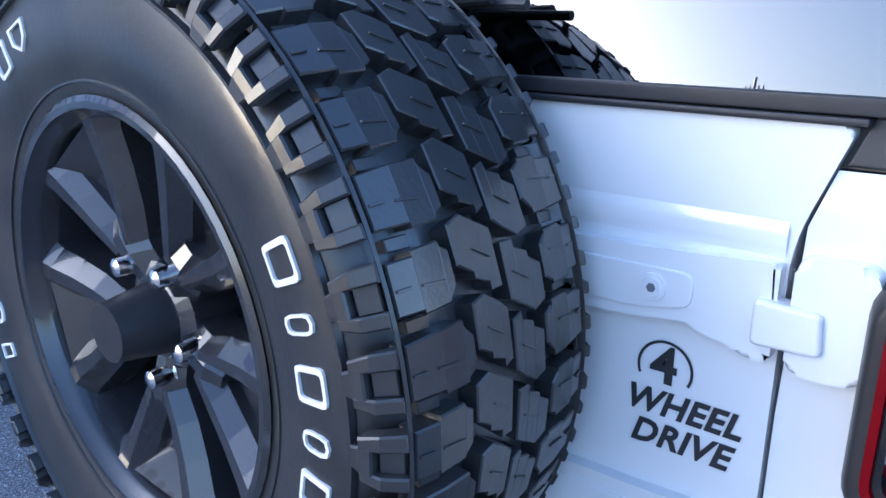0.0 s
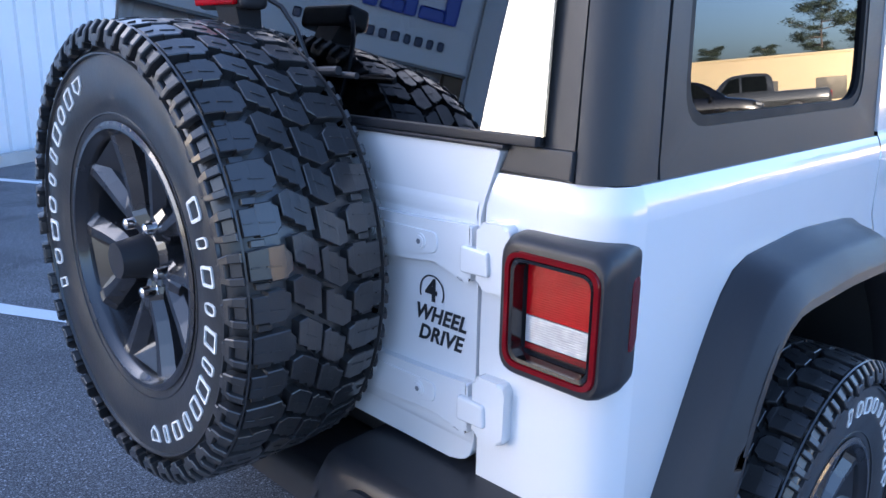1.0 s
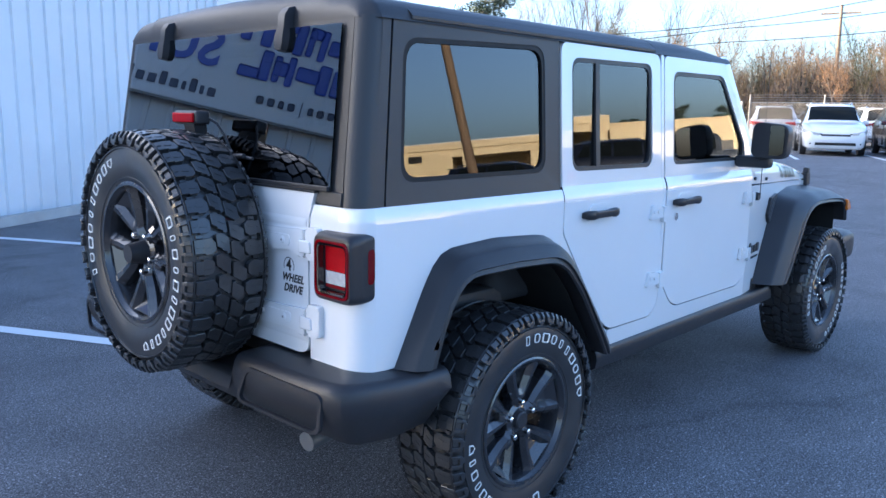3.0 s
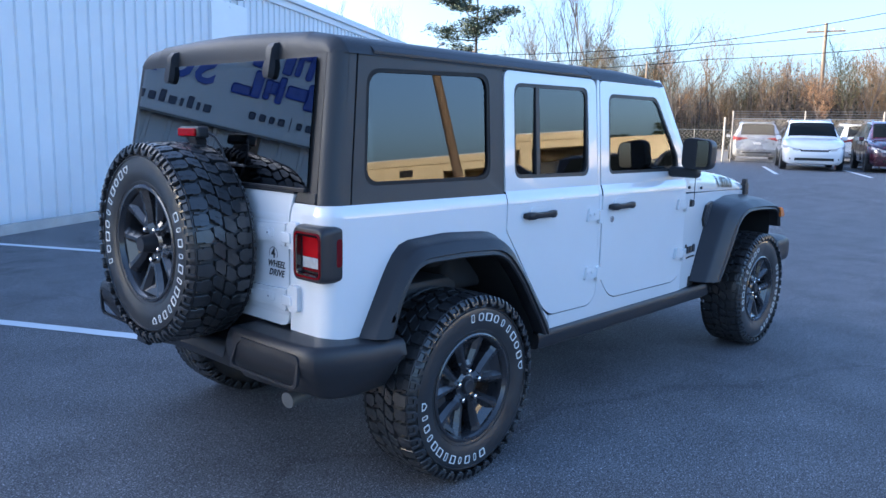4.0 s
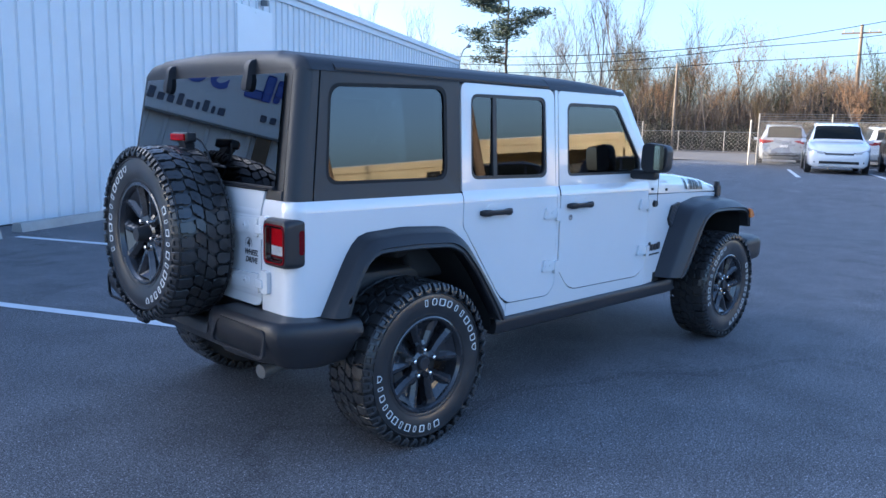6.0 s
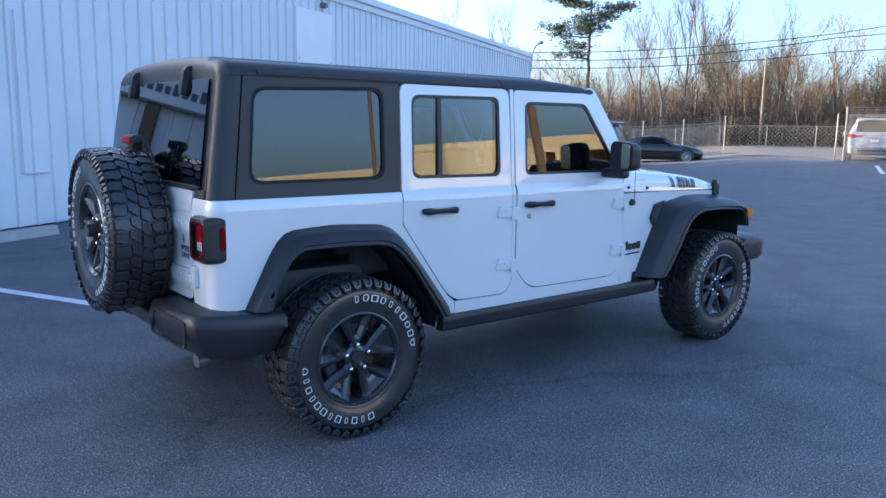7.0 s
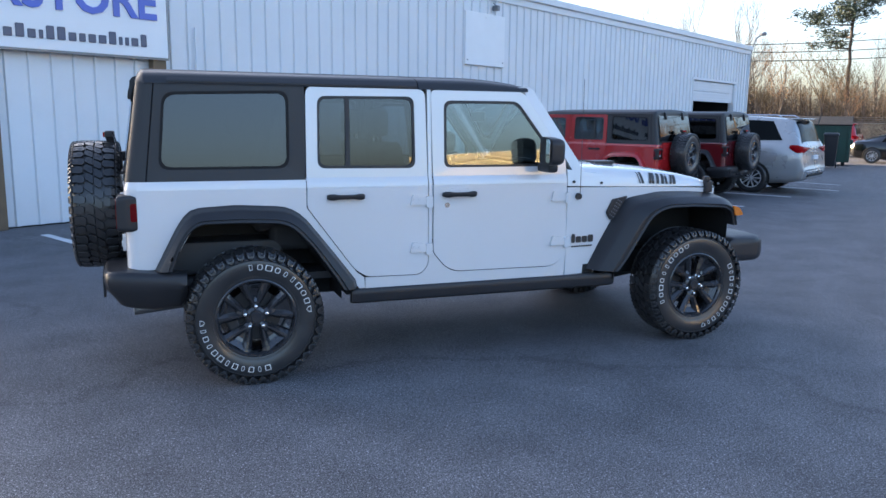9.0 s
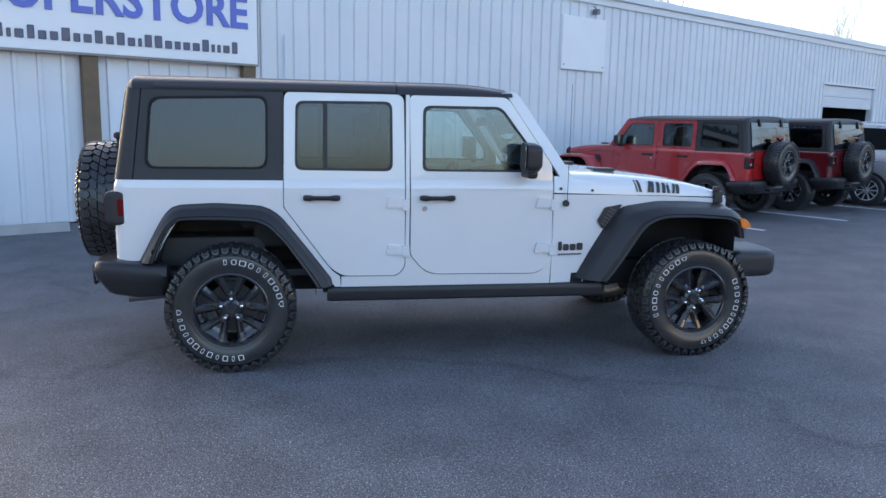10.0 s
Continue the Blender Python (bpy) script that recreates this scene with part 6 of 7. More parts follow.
def coupe(name, label, m, paint):
    car = build_car(name, label, m, paint, COUPE, [("w", 0.55, -0.9, 0.10, 0.80, 0.15, -0.75)], (1.32, -1.23), 0.33, 0.92,
                     [("tail_lamp", "red_lens", -2.12, 0.4, 0.68, 0.66, 0.76, 0.05), ("headlamp", "clear_lens", 1.86, 0.5, 0.80, 0.60, 0.70, 0.08)], rim_mat=M["alloy"])
    st = refined(COUPE)
    part("windscreen", top_pane(st, 0.72, 0.12), M["car_glass"], car)
    part("rear_window", top_pane(st, -0.75, -1.55), M["car_glass"], car)
    for side in (-1, 1):
        part("door_mirror", box(bmesh.new(), 0.42, 0.56, *sorted((side * 0.90, side * 1.06)), 0.90, 1.0, 0.03), paint, car)
        for x in (0.62, -0.62):
            part("door_gap", box(bmesh.new(), x - 0.004, x + 0.004, *sorted((side * 0.89, side * 0.922)), 0.30, 0.86), M["dark"], car)
        part("sill", box(bmesh.new(), -0.80, 0.92, *sorted((side * 0.82, side * 0.925)), 0.16, 0.24, 0.02), M["dark"], car)
    return car


# parked nose to the wall beside the main car
INWARD = 30.5 + 90.0
SIMPLE = wheel_parts(False)


def by_wall(u, n):
    p = wall_at(u, n)
    return pose(p.x, p.y, ground_z(p.x, p.y), 0, 0, INWARD) @ Matrix.Diagonal((1, 1, 0.965, 1))


build_off_road_car("red_off_road_car", "red four-door off-road car with black hardtop, parked facing the wall", by_wall(7.00, 4.74), M["red"], SIMPLE, False, M["red"])
build_off_road_car("maroon_off_road_car", "dark maroon off-road car with black hardtop, parked facing the wall", by_wall(9.42, 5.04), M["maroon"], SIMPLE, False)
p = wall_at(11.95, 3.95)
minivan("silver_minivan", "silver minivan with red tail lamps, parked facing the wall", pose(p.x, p.y, ground_z(p.x, p.y), 0, 0, INWARD) @ Matrix.Diagonal((1, 1, 0.94, 1)), M["silver"], M["alloy"])


def facing(x, y, deg):
    return pose(x, y, ground_z(x, y), 0, 0, deg)


minivan("white_minivan", "white minivan seen from its nose beside the fence", facing(28.3, 7.16, 203), M["white"])
minivan("wine_red_minivan", "dark wine-red minivan parked beside a white one", facing(29.3, 4.65, 203), M["wine"])
minivan("silver_car", "silver family car parked behind the chain-link gate", facing(34.1, 11.5, 25), M["silver"])
minivan("pale_car", "pale car parked behind the chain-link fence", facing(37.3, 8.1, 25), M["white"])
coupe("black_coupe", "low black sports coupe with bright wheels, parked side-on", facing(30.4, 20.0, -52), M["black_paint"])
minivan("red_car", "red car parked far beyond the workshop", facing(32.1, 27.3, 123), M["red"])

# green waste container
d = thing("waste_container", "green painted steel waste container with dark sloping lid", "dumpster", facing(25.75, 20.35, -48))
bm = bmesh.new()
loft(bm, [[(-1.22, -0.75, z0), (1.22, -0.75, z0), (1.22, 0.75, z1), (-1.22, 0.75, z1)] for z0, z1 in ((0.15, 0.15), (1.62, 1.95))], closed=True, caps=True)
part("bin", bm, M["green_metal"], d)
for k in range(6):
    part("rib", box(bmesh.new(), -1.15 + k * 0.46 - 0.035, -1.15 + k * 0.46 + 0.035, -0.80, -0.745, 0.2, 1.58, 0.01), M["green_metal"], d)
for x in (-1.0, 1.0):
    for y in (-0.55, 0.55):
        part("foot", box(bmesh.new(), x - 0.06, x + 0.06, y - 0.06, y + 0.06, 0, 0.16, 0.01), M["dark"], d)
for side in (-1, 1):
    part("fork_pocket", box(bmesh.new(), *sorted((side * 1.225, side * 1.31)), -0.5, 0.5, 0.85, 1.05, 0.012), M["green_metal"], d)
    part("lid", box(bmesh.new(), *sorted((side * 0.01, side * 1.25)), -0.8, 0.78, 0, 0.05, 0.02, Matrix.Translation((0, 0, 1.80)) @ Matrix.Rotation(radians(12.4), 4, "X")), M["dark"], d)

# black wheeled bin behind the silver van
d = thing("wheeled_bin", "black plastic wheeled bin standing on the lot", "bin", facing(24.1, 18.1, -48) @ Matrix.Diagonal((0.9, 0.9, 1.25, 1)))
bm = bmesh.new()
loft(bm, [[(x, y, z) for x, y in round_poly([(-a, -a * 1.1), (a, -a * 1.1), (a, a * 1.1), (-a, a * 1.1)], 0.06, 4)] for a, z in ((0.20, 0.06), (0.22, 0.10), (0.28, 0.98), (0.30, 1.0))], closed=True, caps=True)
part("body", smooth(bm, 40), M["plastic"], d)
bm = bmesh.new()
loft(bm, [[(x, y, z + 0.03 * (y + 0.33)) for x, y in round_poly([(-a, -a * 1.1), (a, -a * 1.1), (a, a * 1.1), (-a, a * 1.1)], 0.06, 4)] for a, z in ((0.31, 1.0), (0.31, 1.03), (0.27, 1.07))], closed=True, caps=True)
part("lid", smooth(bm, 40), M["plastic"], d)
part("handle", pipe(bmesh.new(), [(-0.22, 0.30, 0.96), (-0.22, 0.40, 0.99), (0.22, 0.40, 0.99), (0.22, 0.30, 0.96)], 0.015, 8), M["plastic"], d)
for x in (-0.25, 0.25):
    part("wheel", smooth(tube(bmesh.new(), (x - 0.025, 0.24, 0.10), (x + 0.025, 0.24, 0.10), 0.10, n=20), 40), M["rubber"], d)


# ---- chain-link fence ----
def chain_fence(name, label, p, q, h, n, wire=True, dense=0.11):
    p, q = Vector(p), Vector(q)
    f = thing(name, label, "fence", None)
    f.matrix_basis = Matrix.Translation((p.x, p.y, ground_z(p.x, p.y)))
    L = (q - p).length
    dr = (q - p).normalized()

    def at(s, z):
        v = p + dr * s
        return Vector((v.x - p.x, v.y - p.y, ground_z(v.x, v.y) - ground_z(p.x, p.y) + z))
    for k in range(n + 1):
        s = L * k / n
        part("post", tube(bmesh.new(), at(s, 0), at(s, h + (0.32 if wire else 0.05)), 0.030, n=8), M["wire"], f)
    for z in (h, 0.08):
        for k in range(n):
            part("rail", tube(bmesh.new(), at(L * k / n, z), at(L * (k + 1) / n, z), 0.022, n=6), M["galv"], f)
    # diagonal mesh wires
    bm = bmesh.new()
    s = -h
    side = Vector((-dr.y, dr.x, 0)) * 0.006
    while s < L:
        for sg in (1, -1):
            s0, s1 = (s, s + h) if sg > 0 else (s + h, s)
            z0, z1 = 0.08, h
            if s0 < 0 or s0 > L or s1 < 0 or s1 > L:
                a, b = min(max(s0, 0), L), min(max(s1, 0), L)
                if abs(b - a) < 0.02:
                    continue
                t0, t1 = (a - s0) / (s1 - s0), (b - s0) / (s1 - s0)
                z0, z1, s0, s1 = 0.08 + (h - 0.08) * t0, 0.08 + (h - 0.08) * t1, a, b
            u, v = at(s0, z0), at(s1, z1)
            w = (v - u).cross(side).normalized() * 0.0042
            bm.faces.new([bm.verts.new(x) for x in (u - w + side, u + w + side, v + w + side, v - w + side)])
            bm.faces.new([bm.verts.new(x) for x in (u - w - side, u + w - side, v + w - side, v - w - side)])
        s += dense
    part("mesh", bm, M["wire"], f)["kind"] = "stuff"
    if wire:
        for z in (h + 0.10, h + 0.20, h + 0.30):
            for k in range(n):
                part("barbed_wire", tube(bmesh.new(), at(L * k / n, z), at(L * (k + 1) / n, z), 0.007, n=4), M["galv"], f)
    return f


chain_fence("gate_fence", "chain-link fence with barbed wire along the storage yard", (30.45, 11.0), (32.6, 0.0), 1.86, 4)
chain_fence("gate_leaf", "folded chain-link gate leaf beside the fence end", (30.15, 11.2), (31.0, 11.6), 1.86, 1, False)
chain_fence("yard_fence", "chain-link fence with barbed wire behind the black coupe", (37.9, 21.1), (31.8, 30.5), 1.75, 5)
chain_fence("back_fence", "low chain-link fence at the edge of the wood", (58, 8), (44, 44), 1.5, 12, False, 0.3)


# ---- poles and wires ----
def pole(name, label, x, y, h, r, ma, lean=0.0, arm=None, tilt=0.0):
    o = thing(name, label, "pole", pose(x, y, ground_z(x, y), tilt, lean, 0))
    part("shaft", smooth(tube(bmesh.new(), (0, 0, -0.3), (0, 0, h), r, r * 0.7, n=12), 40), ma, o)
    if arm:
        part("crossarm", box(bmesh.new(), -0.06, 0.06, -arm, arm, h - 0.75, h - 0.60, 0.01, Matrix.Rotation(radians(20), 4, "Z")), ma, o)
        for k in (-0.85, -0.4, 0.4, 0.85):
            part("insulator", tube(bmesh.new(), (0.34 * -k * arm, k * arm * 0.94, h - 0.6), (0.34 * -k * arm, k * arm * 0.94, h - 0.42), 0.05, 0.03, n=8), M["galv"], o)
    return o


pole("utility_pole", "plain weathered wooden pole beside the fence", 51.9, 27.0, 6.5, 0.11, M["pole"])
pole("utility_pole", "wooden utility pole with crossarm, leaning over the wood", 69.0, 19.8, 10.6, 0.19, M["pole"], -2.0, 1.5)
pole("utility_pole", "leaning wooden pole across the lot, lit by the sun", 14.0, -13.0, 9.0, 0.15, M["wood"], -5.0, None, 6.0)
pole("utility_pole", "tall wooden utility pole with crossarm across the lot", 21.5, -30.0, 11.0, 0.17, M["wood"], -6.0, 1.2, 5.0)
pole("light_pole", "tall light pole with twin heads across the lot", 16.0, -25.0, 8.0, 0.10, M["wood"], 0, 0.9)
pole("light_pole", "pale slim light pole beyond the corner of the building", -38.4, 11.2, 7.8, 0.09, M["galv"], 0, 0.6)


def wire(pts, sag, r=0.028):
    o = thing("overhead_wire", "dark overhead cable strung between poles", "cable", group="overhead cables")
    for a, b in zip(pts, pts[1:]):
        a, b = Vector(a), Vector(b)
        n = 14
        part("cable", pipe(bmesh.new(), [a.lerp(b, k / n) - Vector((0, 0, sag * 4 * (k / n) * (1 - k / n))) for k in range(n + 1)], r, 5), M["dark"], o)


wire([(38, 54, 8.2), (56, 24, 8.4), (50, -14, 13.5)], 0.9)
wire([(38, 54, 8.0), (56, 24, 8.1), (52, -14, 12.6)], 1.3)
wire([(38.5, 54, 7.0), (56, 24, 7.1), (54, -14, 10.0)], 0.9)
# street lamp on the workshop's corner
o = thing("street_lamp", "small grey lamp on a curved arm at the building corner", "lamp", WALL_M @ pose(26.77, -0.05, 4.2))
bm = pipe(bmesh.new(), [(0, 0, -0.4), (0.05, 0, 0.3), (0.3, -0.1, 0.75), (0.6, -0.2, 0.9)], 0.03)
part("arm", bm, M["galv"], o)
part("head", smooth(tube(bmesh.new(), (0.55, -0.18, 0.90), (0.80, -0.26, 0.95), 0.06, 0.08, n=12), 40), M["galv"], o)


# ---- trees ----
def tree_meshes(seed, h, spread, kind):
    """Trunk and crown meshes of one tree as plain vertex lists."""
    rnd = random.Random(seed)
    tv, tf, cv, cf = [], [], [], []

    def limb(a, b, r0, r1, v, f, n=4):
        r0, r1 = max(r0, 0.010), max(r1, 0.008)
        d = (b - a)
        q = d.to_track_quat("Z", "Y").to_matrix()
        i = len(v)
        for p, r in ((a, r0), (b, r1)):
            for k in range(n):
                t = 2 * math.pi * k / n
                v.append(p + q @ Vector((r * math.cos(t), r * math.sin(t), 0)))
        for k in range(n):
            f.append((i + k, i + (k + 1) % n, i + n + (k + 1) % n, i + n + k))

    def leaf(p, s):
        a, b = Vector((rnd.gauss(0, 1), rnd.gauss(0, 1), rnd.gauss(0, 1))).normalized() * s, Vector((rnd.gauss(0, 1), rnd.gauss(0, 1), rnd.gauss(0, 1))).normalized() * s * 0.6
        i = len(cv)
        cv.extend([p - a, p + b, p + a, p - b])
        cf.append((i, i + 1, i + 2, i + 3))

    def grow(p, d, ln, r, lev):
        n = 3 if lev == 0 else 2
        for k in range(n):
            d2 = (d + Vector((rnd.gauss(0, 0.10), rnd.gauss(0, 0.10), 0.05))).normalized()
            q = p + d2 * (ln / n)
            thin = lev >= 2
            limb(p, q, r, r * 0.8, cv if thin else tv, cf if thin else tf, 3 if lev else 6)
            p, d, r = q, d2, r * 0.8
            if lev < 4 and (lev > 0 or k > 0):
                for _ in range(2 if lev < 3 else 1):
                    a = rnd.uniform(0, 2 * math.pi)
                    out = (d * rnd.uniform(0.6, 1.0) + Vector((math.cos(a), math.sin(a), 0.45)) * spread * 0.85).normalized()
                    grow(p, out, ln * rnd.uniform(0.42, 0.62), r * 0.55, lev + 1)
            if kind == "autumn" and lev >= 2:
                for _ in range(2):
                    leaf(p + Vector((rnd.gauss(0, 0.35), rnd.gauss(0, 0.35), rnd.gauss(0, 0.35))), rnd.uniform(0.025, 0.06))
        if kind == "bare" and lev >= 3:
            for _ in range(2):
                e = p + Vector((rnd.gauss(0, 0.25), rnd.gauss(0, 0.25), rnd.gauss(0.25, 0.2)))
                w_ = Vector((rnd.gauss(0, 1), rnd.gauss(0, 1), 0)).normalized() * 0.008
                i = len(cv)
                cv.extend([p - w_, p + w_, e + w_ * 0.5, e - w_ * 0.5])
                cf.append((i, i + 1, i + 2, i + 3))
        if lev < 3:
            grow(p, (d + Vector((rnd.gauss(0, 0.2), rnd.gauss(0, 0.2), 0.2))).normalized(), ln * 0.62, r * 0.8, lev + 1)

    if kind in ("bare", "autumn"):
        grow(Vector((0, 0, -0.2)), Vector((0, 0, 1)), h * 0.58, h * 0.010 + 0.03, 0)
    elif kind == "pine":
        p = Vector((0, 0, -0.2))
        n = 16
        for k in range(n):
            q = Vector((rnd.gauss(0, 0.03), rnd.gauss(0, 0.03), h * (k + 1) / n))
            limb(p, q, 0.11 * (1 - k / n) + 0.04, 0.11 * (1 - (k + 1) / n) + 0.04, tv, tf, 8)
            if k > 6:
                for _ in range(1 if k < 9 else 3 if k < n - 2 else 5):
                    a = rnd.uniform(0, 2 * math.pi)
                    ln = spread * (1.2 - abs(k / n - 0.68) * 2.0) * rnd.uniform(0.55, 1.2)
                    rise = ln * rnd.uniform(-0.05, 0.35)
                    c = q + Vector((math.cos(a) * ln * 0.6, math.sin(a) * ln * 0.6, rise * 0.3))
                    e = q + Vector((math.cos(a + 0.2) * ln, math.sin(a + 0.2) * ln, rise))
                    limb(q, c, 0.055, 0.035, tv, tf, 4)
                    limb(c, e, 0.035, 0.018, tv, tf, 4)
                    for j in range(4):
                        o = c.lerp(e, 0.1 + 0.3 * j) + Vector((rnd.gauss(0, 0.26), rnd.gauss(0, 0.26), rnd.gauss(0.05, 0.08)))
                        limb(c.lerp(e, 0.3 * j), o, 0.02, 0.01, tv, tf, 3)
                        for _ in range(84):
                            d_ = Vector((rnd.gauss(0, 1), rnd.gauss(0, 1), abs(rnd.gauss(0.25, 0.5)))).normalized()
                            s_ = o + Vector((rnd.gauss(0, 0.34), rnd.gauss(0, 0.34), rnd.gauss(0, 0.13)))
                            w_ = d_.cross(Vector((rnd.gauss(0, 1), rnd.gauss(0, 1), rnd.gauss(0, 1)))).normalized() * 0.030
                            i = len(cv)
                            g_ = s_ + d_ * rnd.uniform(0.16, 0.30)
                            cv.extend([s_ - w_ * 0.6, s_ + w_ * 0.6, g_ + w_, g_ - w_])
                            cf.append((i, i + 1, i + 2, i + 3))
            p = q
    elif kind == "thicket":
        # crowded thin saplings with upright twigs
        for k in range(46):
            b = Vector((rnd.uniform(-spread, spread), rnd.uniform(-1.5, 1.5), -0.1))
            t = b + Vector((rnd.gauss(0, 0.35), rnd.gauss(0, 0.35), h * rnd.uniform(0.5, 1.05)))
            limb(b, t, 0.055, 0.016, tv, tf, 3)
            for _ in range(26):
                f_ = rnd.uniform(0.12, 1.0)
                p = b.lerp(t, f_)
                e = p + Vector((rnd.gauss(0, 0.45), rnd.gauss(0, 0.45), rnd.uniform(0.15, 0.9))) * (1.15 - 0.5 * f_)
                w_ = Vector((rnd.gauss(0, 1), rnd.gauss(0, 1), 0)).normalized() * 0.012
                i = len(cv)
                cv.extend([p - w_, p + w_, e + w_ * 0.4, e - w_ * 0.4])
                cf.append((i, i + 1, i + 2, i + 3))
                leaf(e + Vector((rnd.gauss(0, 0.25), rnd.gauss(0, 0.25), rnd.gauss(0, 0.2))), rnd.uniform(0.05, 0.13))
    else:
        # brush: many short stems with small leaves
        for k in range(26):
            a, rr = rnd.uniform(0, 2 * math.pi), spread * math.sqrt(rnd.random())
            b = Vector((math.cos(a) * rr, math.sin(a) * rr, 0))
            t = b * 1.2 + Vector((rnd.gauss(0, 0.2), rnd.gauss(0, 0.2), h * rnd.uniform(0.45, 1.0)))
            limb(b, t, 0.025, 0.008, tv, tf, 3)
            for _ in range(54):
                leaf(b.lerp(t, rnd.uniform(0.1, 1.05)) + Vector((rnd.gauss(0, 0.28), rnd.gauss(0, 0.28), rnd.gauss(0, 0.2))), rnd.uniform(0.04, 0.10))

    def me(key, v, f, ma):
        m_ = bpy.data.meshes.new(key)
        m_.from_pydata([tuple(x) for x in v], [], f)
        m_.materials.append(ma)
        return m_
    crown = {"bare": M["twig"], "autumn": M["autumn"], "pine": M["pine"], "brush": M["brush"], "thicket": M["thicket"]}[kind]
    return me("trunk", tv, tf, M["bark"]), me("crown", cv, cf, crown)


LABEL = {"bare": "bare leafless winter tree with fine twigs", "autumn": "thin tree with rust-brown autumn leaves", "pine": "tall pine with open tufted crown", "brush": "low dark green brush at the wood's edge", "thicket": "crowded thin brown winter saplings in the wood"}


def plant(meshes, kind, x, y, s, turn, group=""):
    o = thing("tree" if kind != "brush" else "bush", LABEL[kind], "tree" if kind != "brush" else "bush", Matrix.Translation((x, y, ground_z(x, y) - 0.1)) @ Matrix.Rotation(turn, 4, "Z") @ Matrix.Diagonal((s, s, s, 1)), group)
    link("trunk", meshes[0], o)
    link("crown", meshes[1], o)
    return o


BARE = [tree_meshes(10 + k, 11.0, 0.40 + 0.07 * k, "bare") for k in range(4)]
AUTUMN = [tree_meshes(30 + k, 7.0, 0.75, "autumn") for k in range(4)]
PINE = [tree_meshes(50 + k, 11.0, 2.3, "pine") for k in range(2)]
BRUSH = [tree_meshes(70 + k, 2.4, 1.5, "brush") for k in range(3)]
THICKET = [tree_meshes(90 + k, 6.0, 3.6, "thicket") for k in range(3)]
rnd = random.Random(12)


def polar(az, d):
    a = radians(az)
    return d * math.cos(a), -3.0 + d * math.sin(a)



plant(PINE[0], "pine", 61.8, 52.6, 1.6, 0.4)
plant(BARE[1], "bare", 64.2, 41.0, 1.25, 1.0, "wood behind the fence")
plant(BARE[2], "bare", 66.0, 44.5, 1.28, 2.0, "wood behind the fence")
plant(BARE[0], "bare", 70.0, 36.0, 1.0, 2.5, "wood behind the fence")
for k in range(145):
    az = 6 + 64 * rnd.random()
    x, y = polar(az, rnd.uniform(66, 105))
    kind = rnd.choices(("bare", "autumn", "brush"), (4, 5, 1))[0]
    if az < 33 and kind == "bare" and k % 3:
        kind = "autumn"
    src = {"bare": BARE, "autumn": AUTUMN, "brush": BRUSH}[kind]
    s = {"bare": rnd.uniform(0.6, 0.9) * (1.6 if rnd.random() < 0.3 else 1), "autumn": rnd.uniform(0.55, 1.05), "brush": rnd.uniform(1.0, 1.8)}[kind]
    if az < 33:
        s = s * 1.25 if kind != "bare" else min(s, 0.85)
    plant(src[k % len(src)], kind, x, y, s, rnd.uniform(0, 6.28), "wood behind the fence")
for k in range(92):
    az = 6 + 62 * k / 91 + rnd.uniform(-0.5, 0.5)
    x, y = polar(az, rnd.uniform(59, 68))
    plant(BRUSH[k % 3], "brush", x, y, rnd.uniform(0.6, 1.05), rnd.uniform(0, 6.28), "brush along the fence")

for k in range(64):
    az = 4 + 68 * k / 63 + rnd.uniform(-1, 1)
    x, y = polar(az, rnd.uniform(68, 88))
    plant(THICKET[k % 3], "thicket", x, y, rnd.uniform(0.6, 0.95) * (1.2 if az < 33 else 1.0), radians(az + 90) + rnd.uniform(-0.3, 0.3), "saplings in the wood")

for k in range(58):
    az = 4 + 68 * k / 57 + rnd.uniform(-0.6, 0.6)
    x, y = polar(az, rnd.uniform(92, 112))
    plant(THICKET[k % 3], "thicket", x, y, rnd.uniform(0.9, 1.4) * (1.12 if az < 33 else 1.0), radians(az + 90) + rnd.uniform(-0.3, 0.3), "saplings in the wood")

# fuller rust-brown trees where the wood closes up behind the storage yard
for k in range(34):
    az = 7 + 26 * k / 33 + rnd.uniform(-0.5, 0.5)
    x, y = polar(az, rnd.uniform(66, 84))
    plant(AUTUMN[k % 4], "autumn", x, y, rnd.uniform(0.65, 1.05), rnd.uniform(0, 6.28), "wood behind the fence")

# pale gravel apron between the lot and the wood
bm = bmesh.new()
rows = []
for k in range(41):
    az = 2 + 70 * k / 40
    near = 36.5 + 2.2 * math.sin(k * 0.9) + (3.0 if az > 30 else 0.0)
    rows.append([(*polar(az, dd), ground_z(*polar(az, dd)) + 0.015) for dd in (near, near + 4, near + 9, 52, 58, 66)])
loft(bm, rows)
tagged(part("pavement", bm, M["gravel"]), "pale worn gravel apron behind the fence", "gravel", kind="structure")

# dry verge under the wood
bm = bmesh.new()
rows = []
for k in range(33):
    az = 2 + 70 * k / 32
    rows.append([(*polar(az, dd), ground_z(*polar(az, dd)) + 0.03) for dd in (57.0 + 2 * math.sin(k * 1.7), 64, 80, 140, 300)])
loft(bm, rows)
tagged(part("verge", bm, M["dirt"]), "dry grass and leaf litter under the wood", "verge", kind="structure")

# ---- across the lot: sunlit building and parked cars ----
o = thing("shop_building", "sunlit tan block building with a deep canopy", "building", pose(33.0, -29.0, 0, 0, 0, -40))
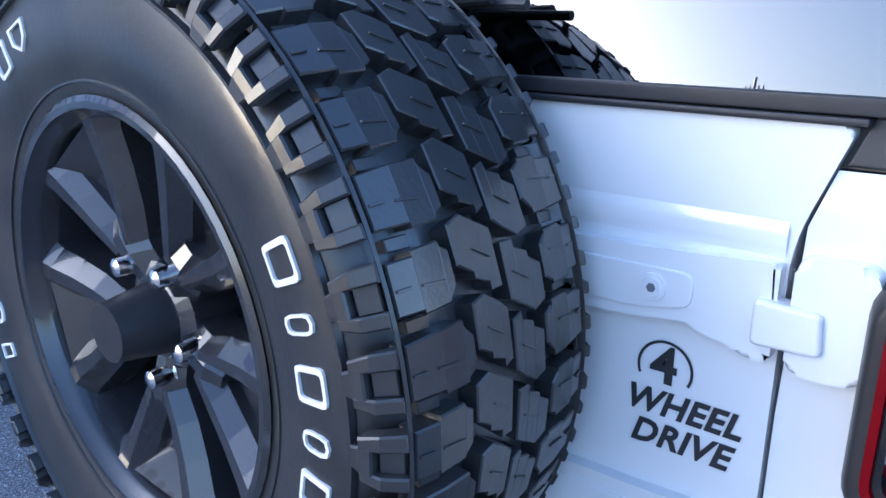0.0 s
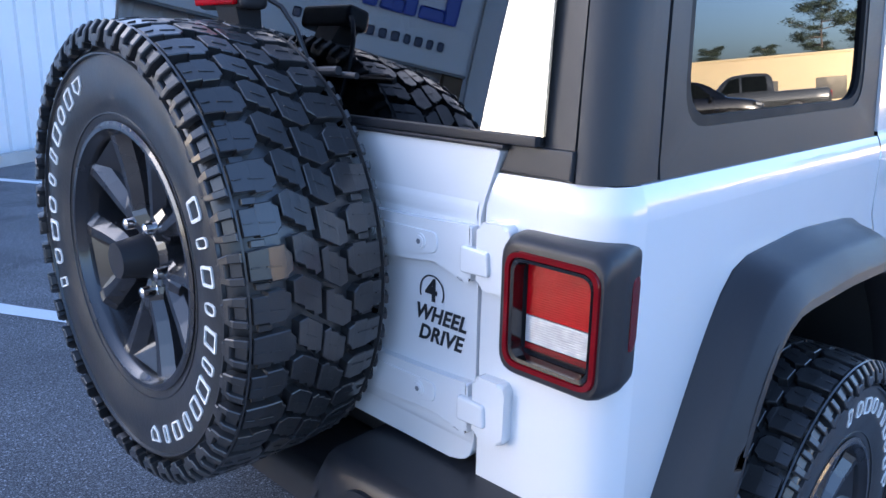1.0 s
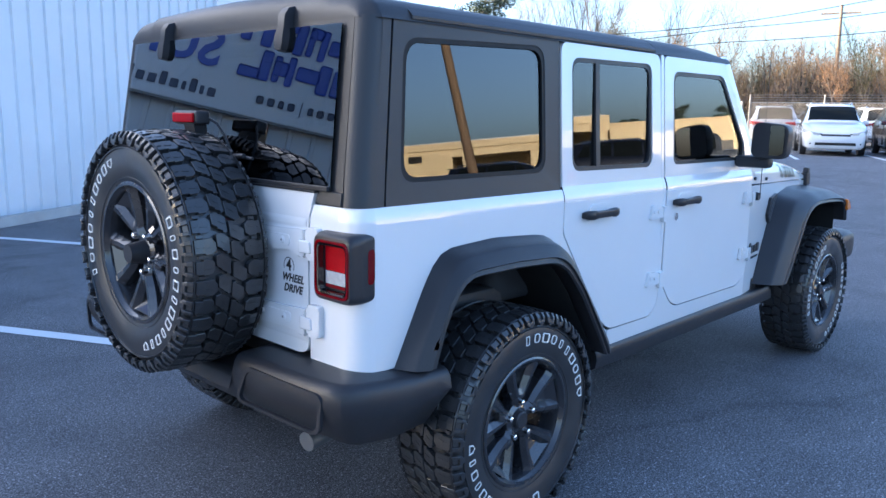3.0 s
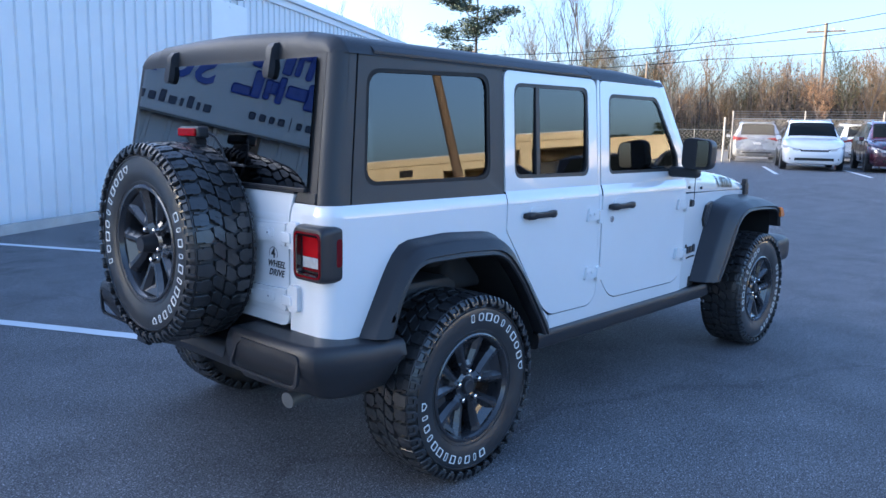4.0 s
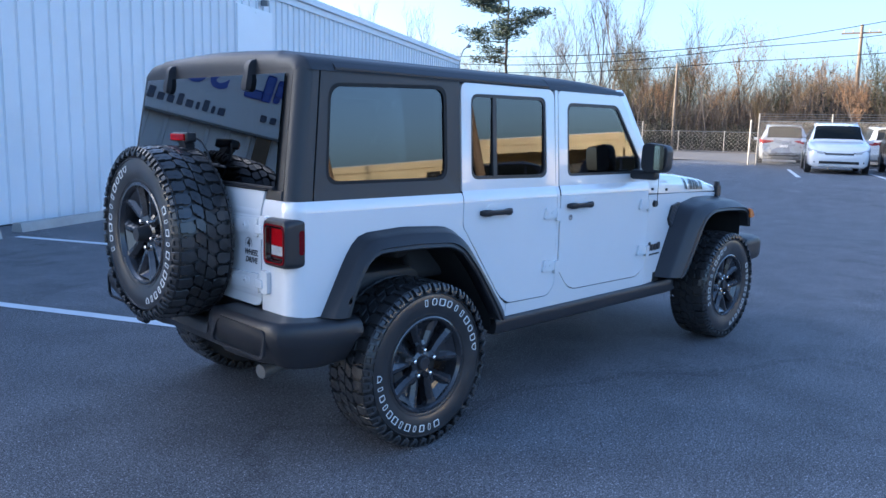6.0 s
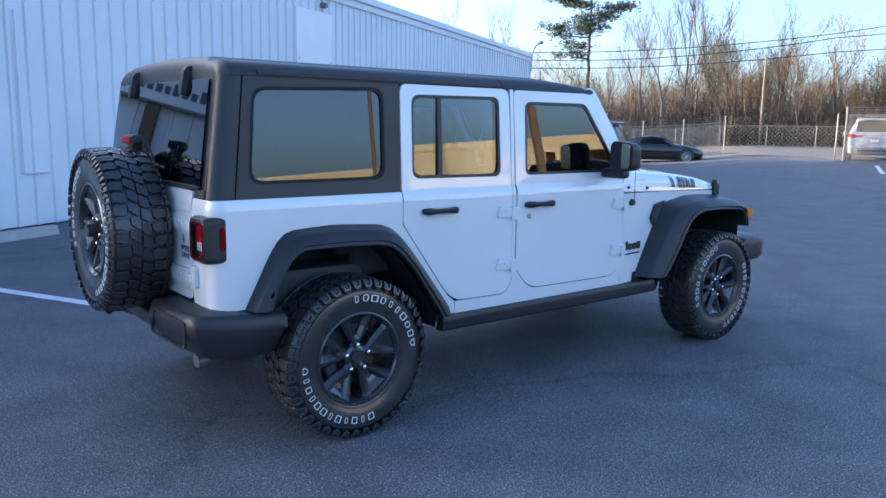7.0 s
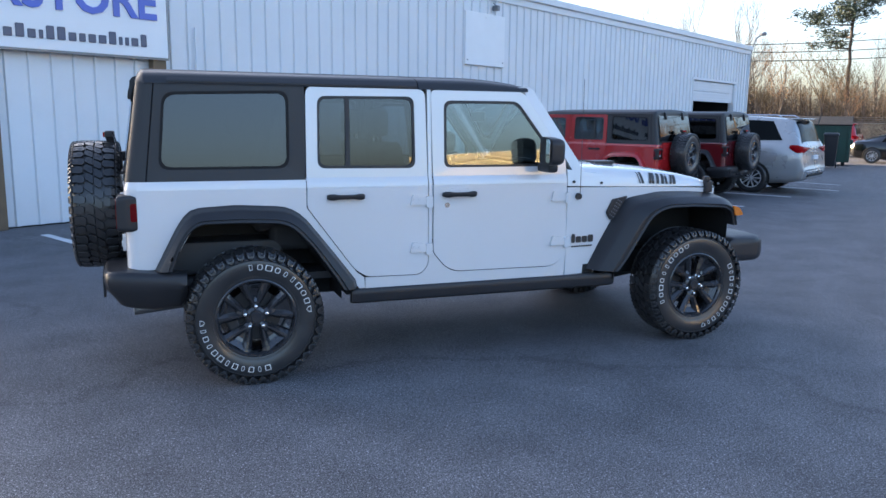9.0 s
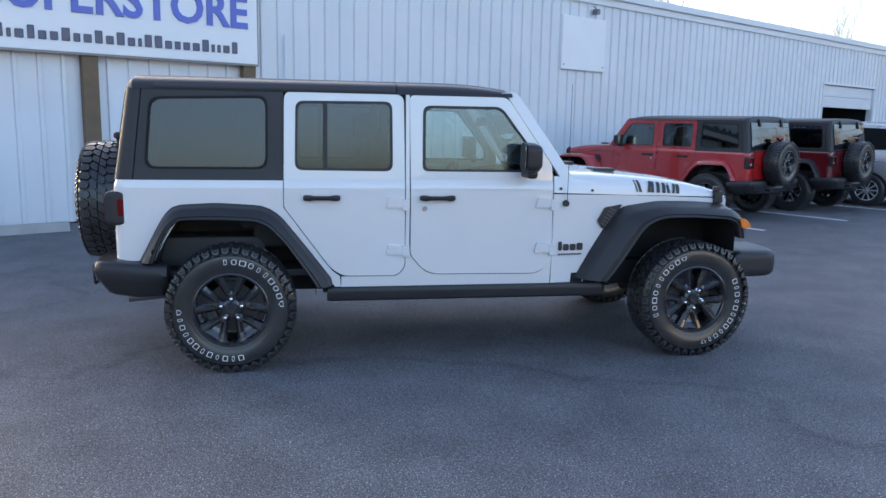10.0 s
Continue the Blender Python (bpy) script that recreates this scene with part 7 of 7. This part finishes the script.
# local: +x away from the lot, y along the front
part("wall", boxes([(0, 14, -26, -2, 0, 3.9), (0, 14, -1.99, 7.2, 3.10, 3.9), (5, 14, -1.98, 7.2, 0, 3.09)]), M["tan_wall"], o)
part("fascia", boxes([(-0.12, 0, -26, 7.2, 3.55, 3.95)], 0.02), M["tan_wall"], o)
for y in (-1.4, 2.6, 6.4):
    part("column", box(bmesh.new(), 0.05, 0.75, y, y + 0.7, 0, 3.10, 0.02), M["tan_wall"], o)
for y in (-0.4, 3.4):
    part("window", box(bmesh.new(), 4.9, 4.995, y, y + 3.0, 0.5, 2.4, 0.01), M["black_paint"], o)
part("roof", boxes([(0.2, 14, -25.8, 7.0, 3.9, 4.02)]), M["roof_metal"], o)
# lower wing at the end of the building
part("wing_wall", boxes([(0.02, 2.2, 7.21, 20, 0, 3.36)]), M["tan_wall"], o)
part("wing_coping", boxes([(-0.06, 2.26, 7.22, 20.06, 3.36, 3.48)], 0.02), M["tan_wall"], o)
for y in (9.0, 12.6, 16.2):
    part("wing_window", box(bmesh.new(), -0.03, 0.03, y, y + 1.6, 0.9, 2.1, 0.01), M["black_paint"], o)
part("vent", boxes([(-0.05, -0.005, -4.6, -3.8, 2.9, 3.3)], 0.01), M["dark"], o)
minivan("dark_car", "dark car parked across the lot", facing(24.0, -14.0, 60), M["black_paint"])
PICKUP = [(2.90, 0.75, 0.42, 0.80, 0.86, 0.60), (2.80, 0.92, 0.36, 1.02, 1.07, 0.72), (2.2, 0.98, 0.36, 1.10, 1.15, 0.80), (1.30, 1.0, 0.36, 1.15, 1.20, 0.82), (1.12, 1.0, 0.36, 1.15, 1.24, 0.80), (0.50, 1.0, 0.36, 1.17, 1.80, 0.72), (0.25, 1.0, 0.36, 1.17, 1.88, 0.72),
          (-0.3, 1.0, 0.36, 1.17, 1.91, 0.72), (-0.80, 1.0, 0.36, 1.17, 1.88, 0.72), (-1.02, 1.0, 0.36, 1.17, 1.72, 0.74), (-1.10, 1.0, 0.36, 1.16, 1.20, 0.90), (-2.85, 1.0, 0.42, 1.16, 1.20, 0.90), (-2.95, 0.95, 0.48, 1.02, 1.08, 0.85)]
build_car("pickup_truck", "dark grey pickup truck parked across the lot", facing(27.5, -13.5, -118), M["charcoal"], PICKUP, [("w", 0.85, 0.10, 0.10, 0.84, 0.45, 0.10), ("w", 0.02, -0.85, 0.10, 0.84, 0.02, -0.80)], (1.85, -1.75), 0.40, 1.0,
          [("tail_lamp", "red_lens", -2.97, 0.70, 0.93, 0.85, 1.08, 0.06), ("headlamp", "clear_lens", 2.72, 0.62, 0.92, 0.82, 0.98, 0.08)])
minivan("black_car", "black car parked across the lot", facing(21.0, -17.5, 60), M["black_paint"])
for k in range(16):
    x, y = polar(-34 + 26 * k / 15, rnd.uniform(75, 95))
    plant(PINE[k % 2] if k % 2 else AUTUMN[k % 4], "pine" if k % 2 else "autumn", x, y, rnd.uniform(0.4, 0.62), rnd.uniform(0, 6.28), "trees across the lot")
for x, y, h in ((46.5, -17.4, 0.62), (48.0, -15.4, 0.52), (50.5, -13.6, 0.60), (53.0, -10.0, 0.50)):
    plant(PINE[1], "pine", x, y, h, x, "trees across the lot")
for k in range(10):
    x, y = polar(-17 + 1.3 * k, 56 + 3 * (k % 3))
    plant(BRUSH[k % 3], "brush", x, y, 1.3 + 0.2 * (k % 2), k, "trees across the lot")
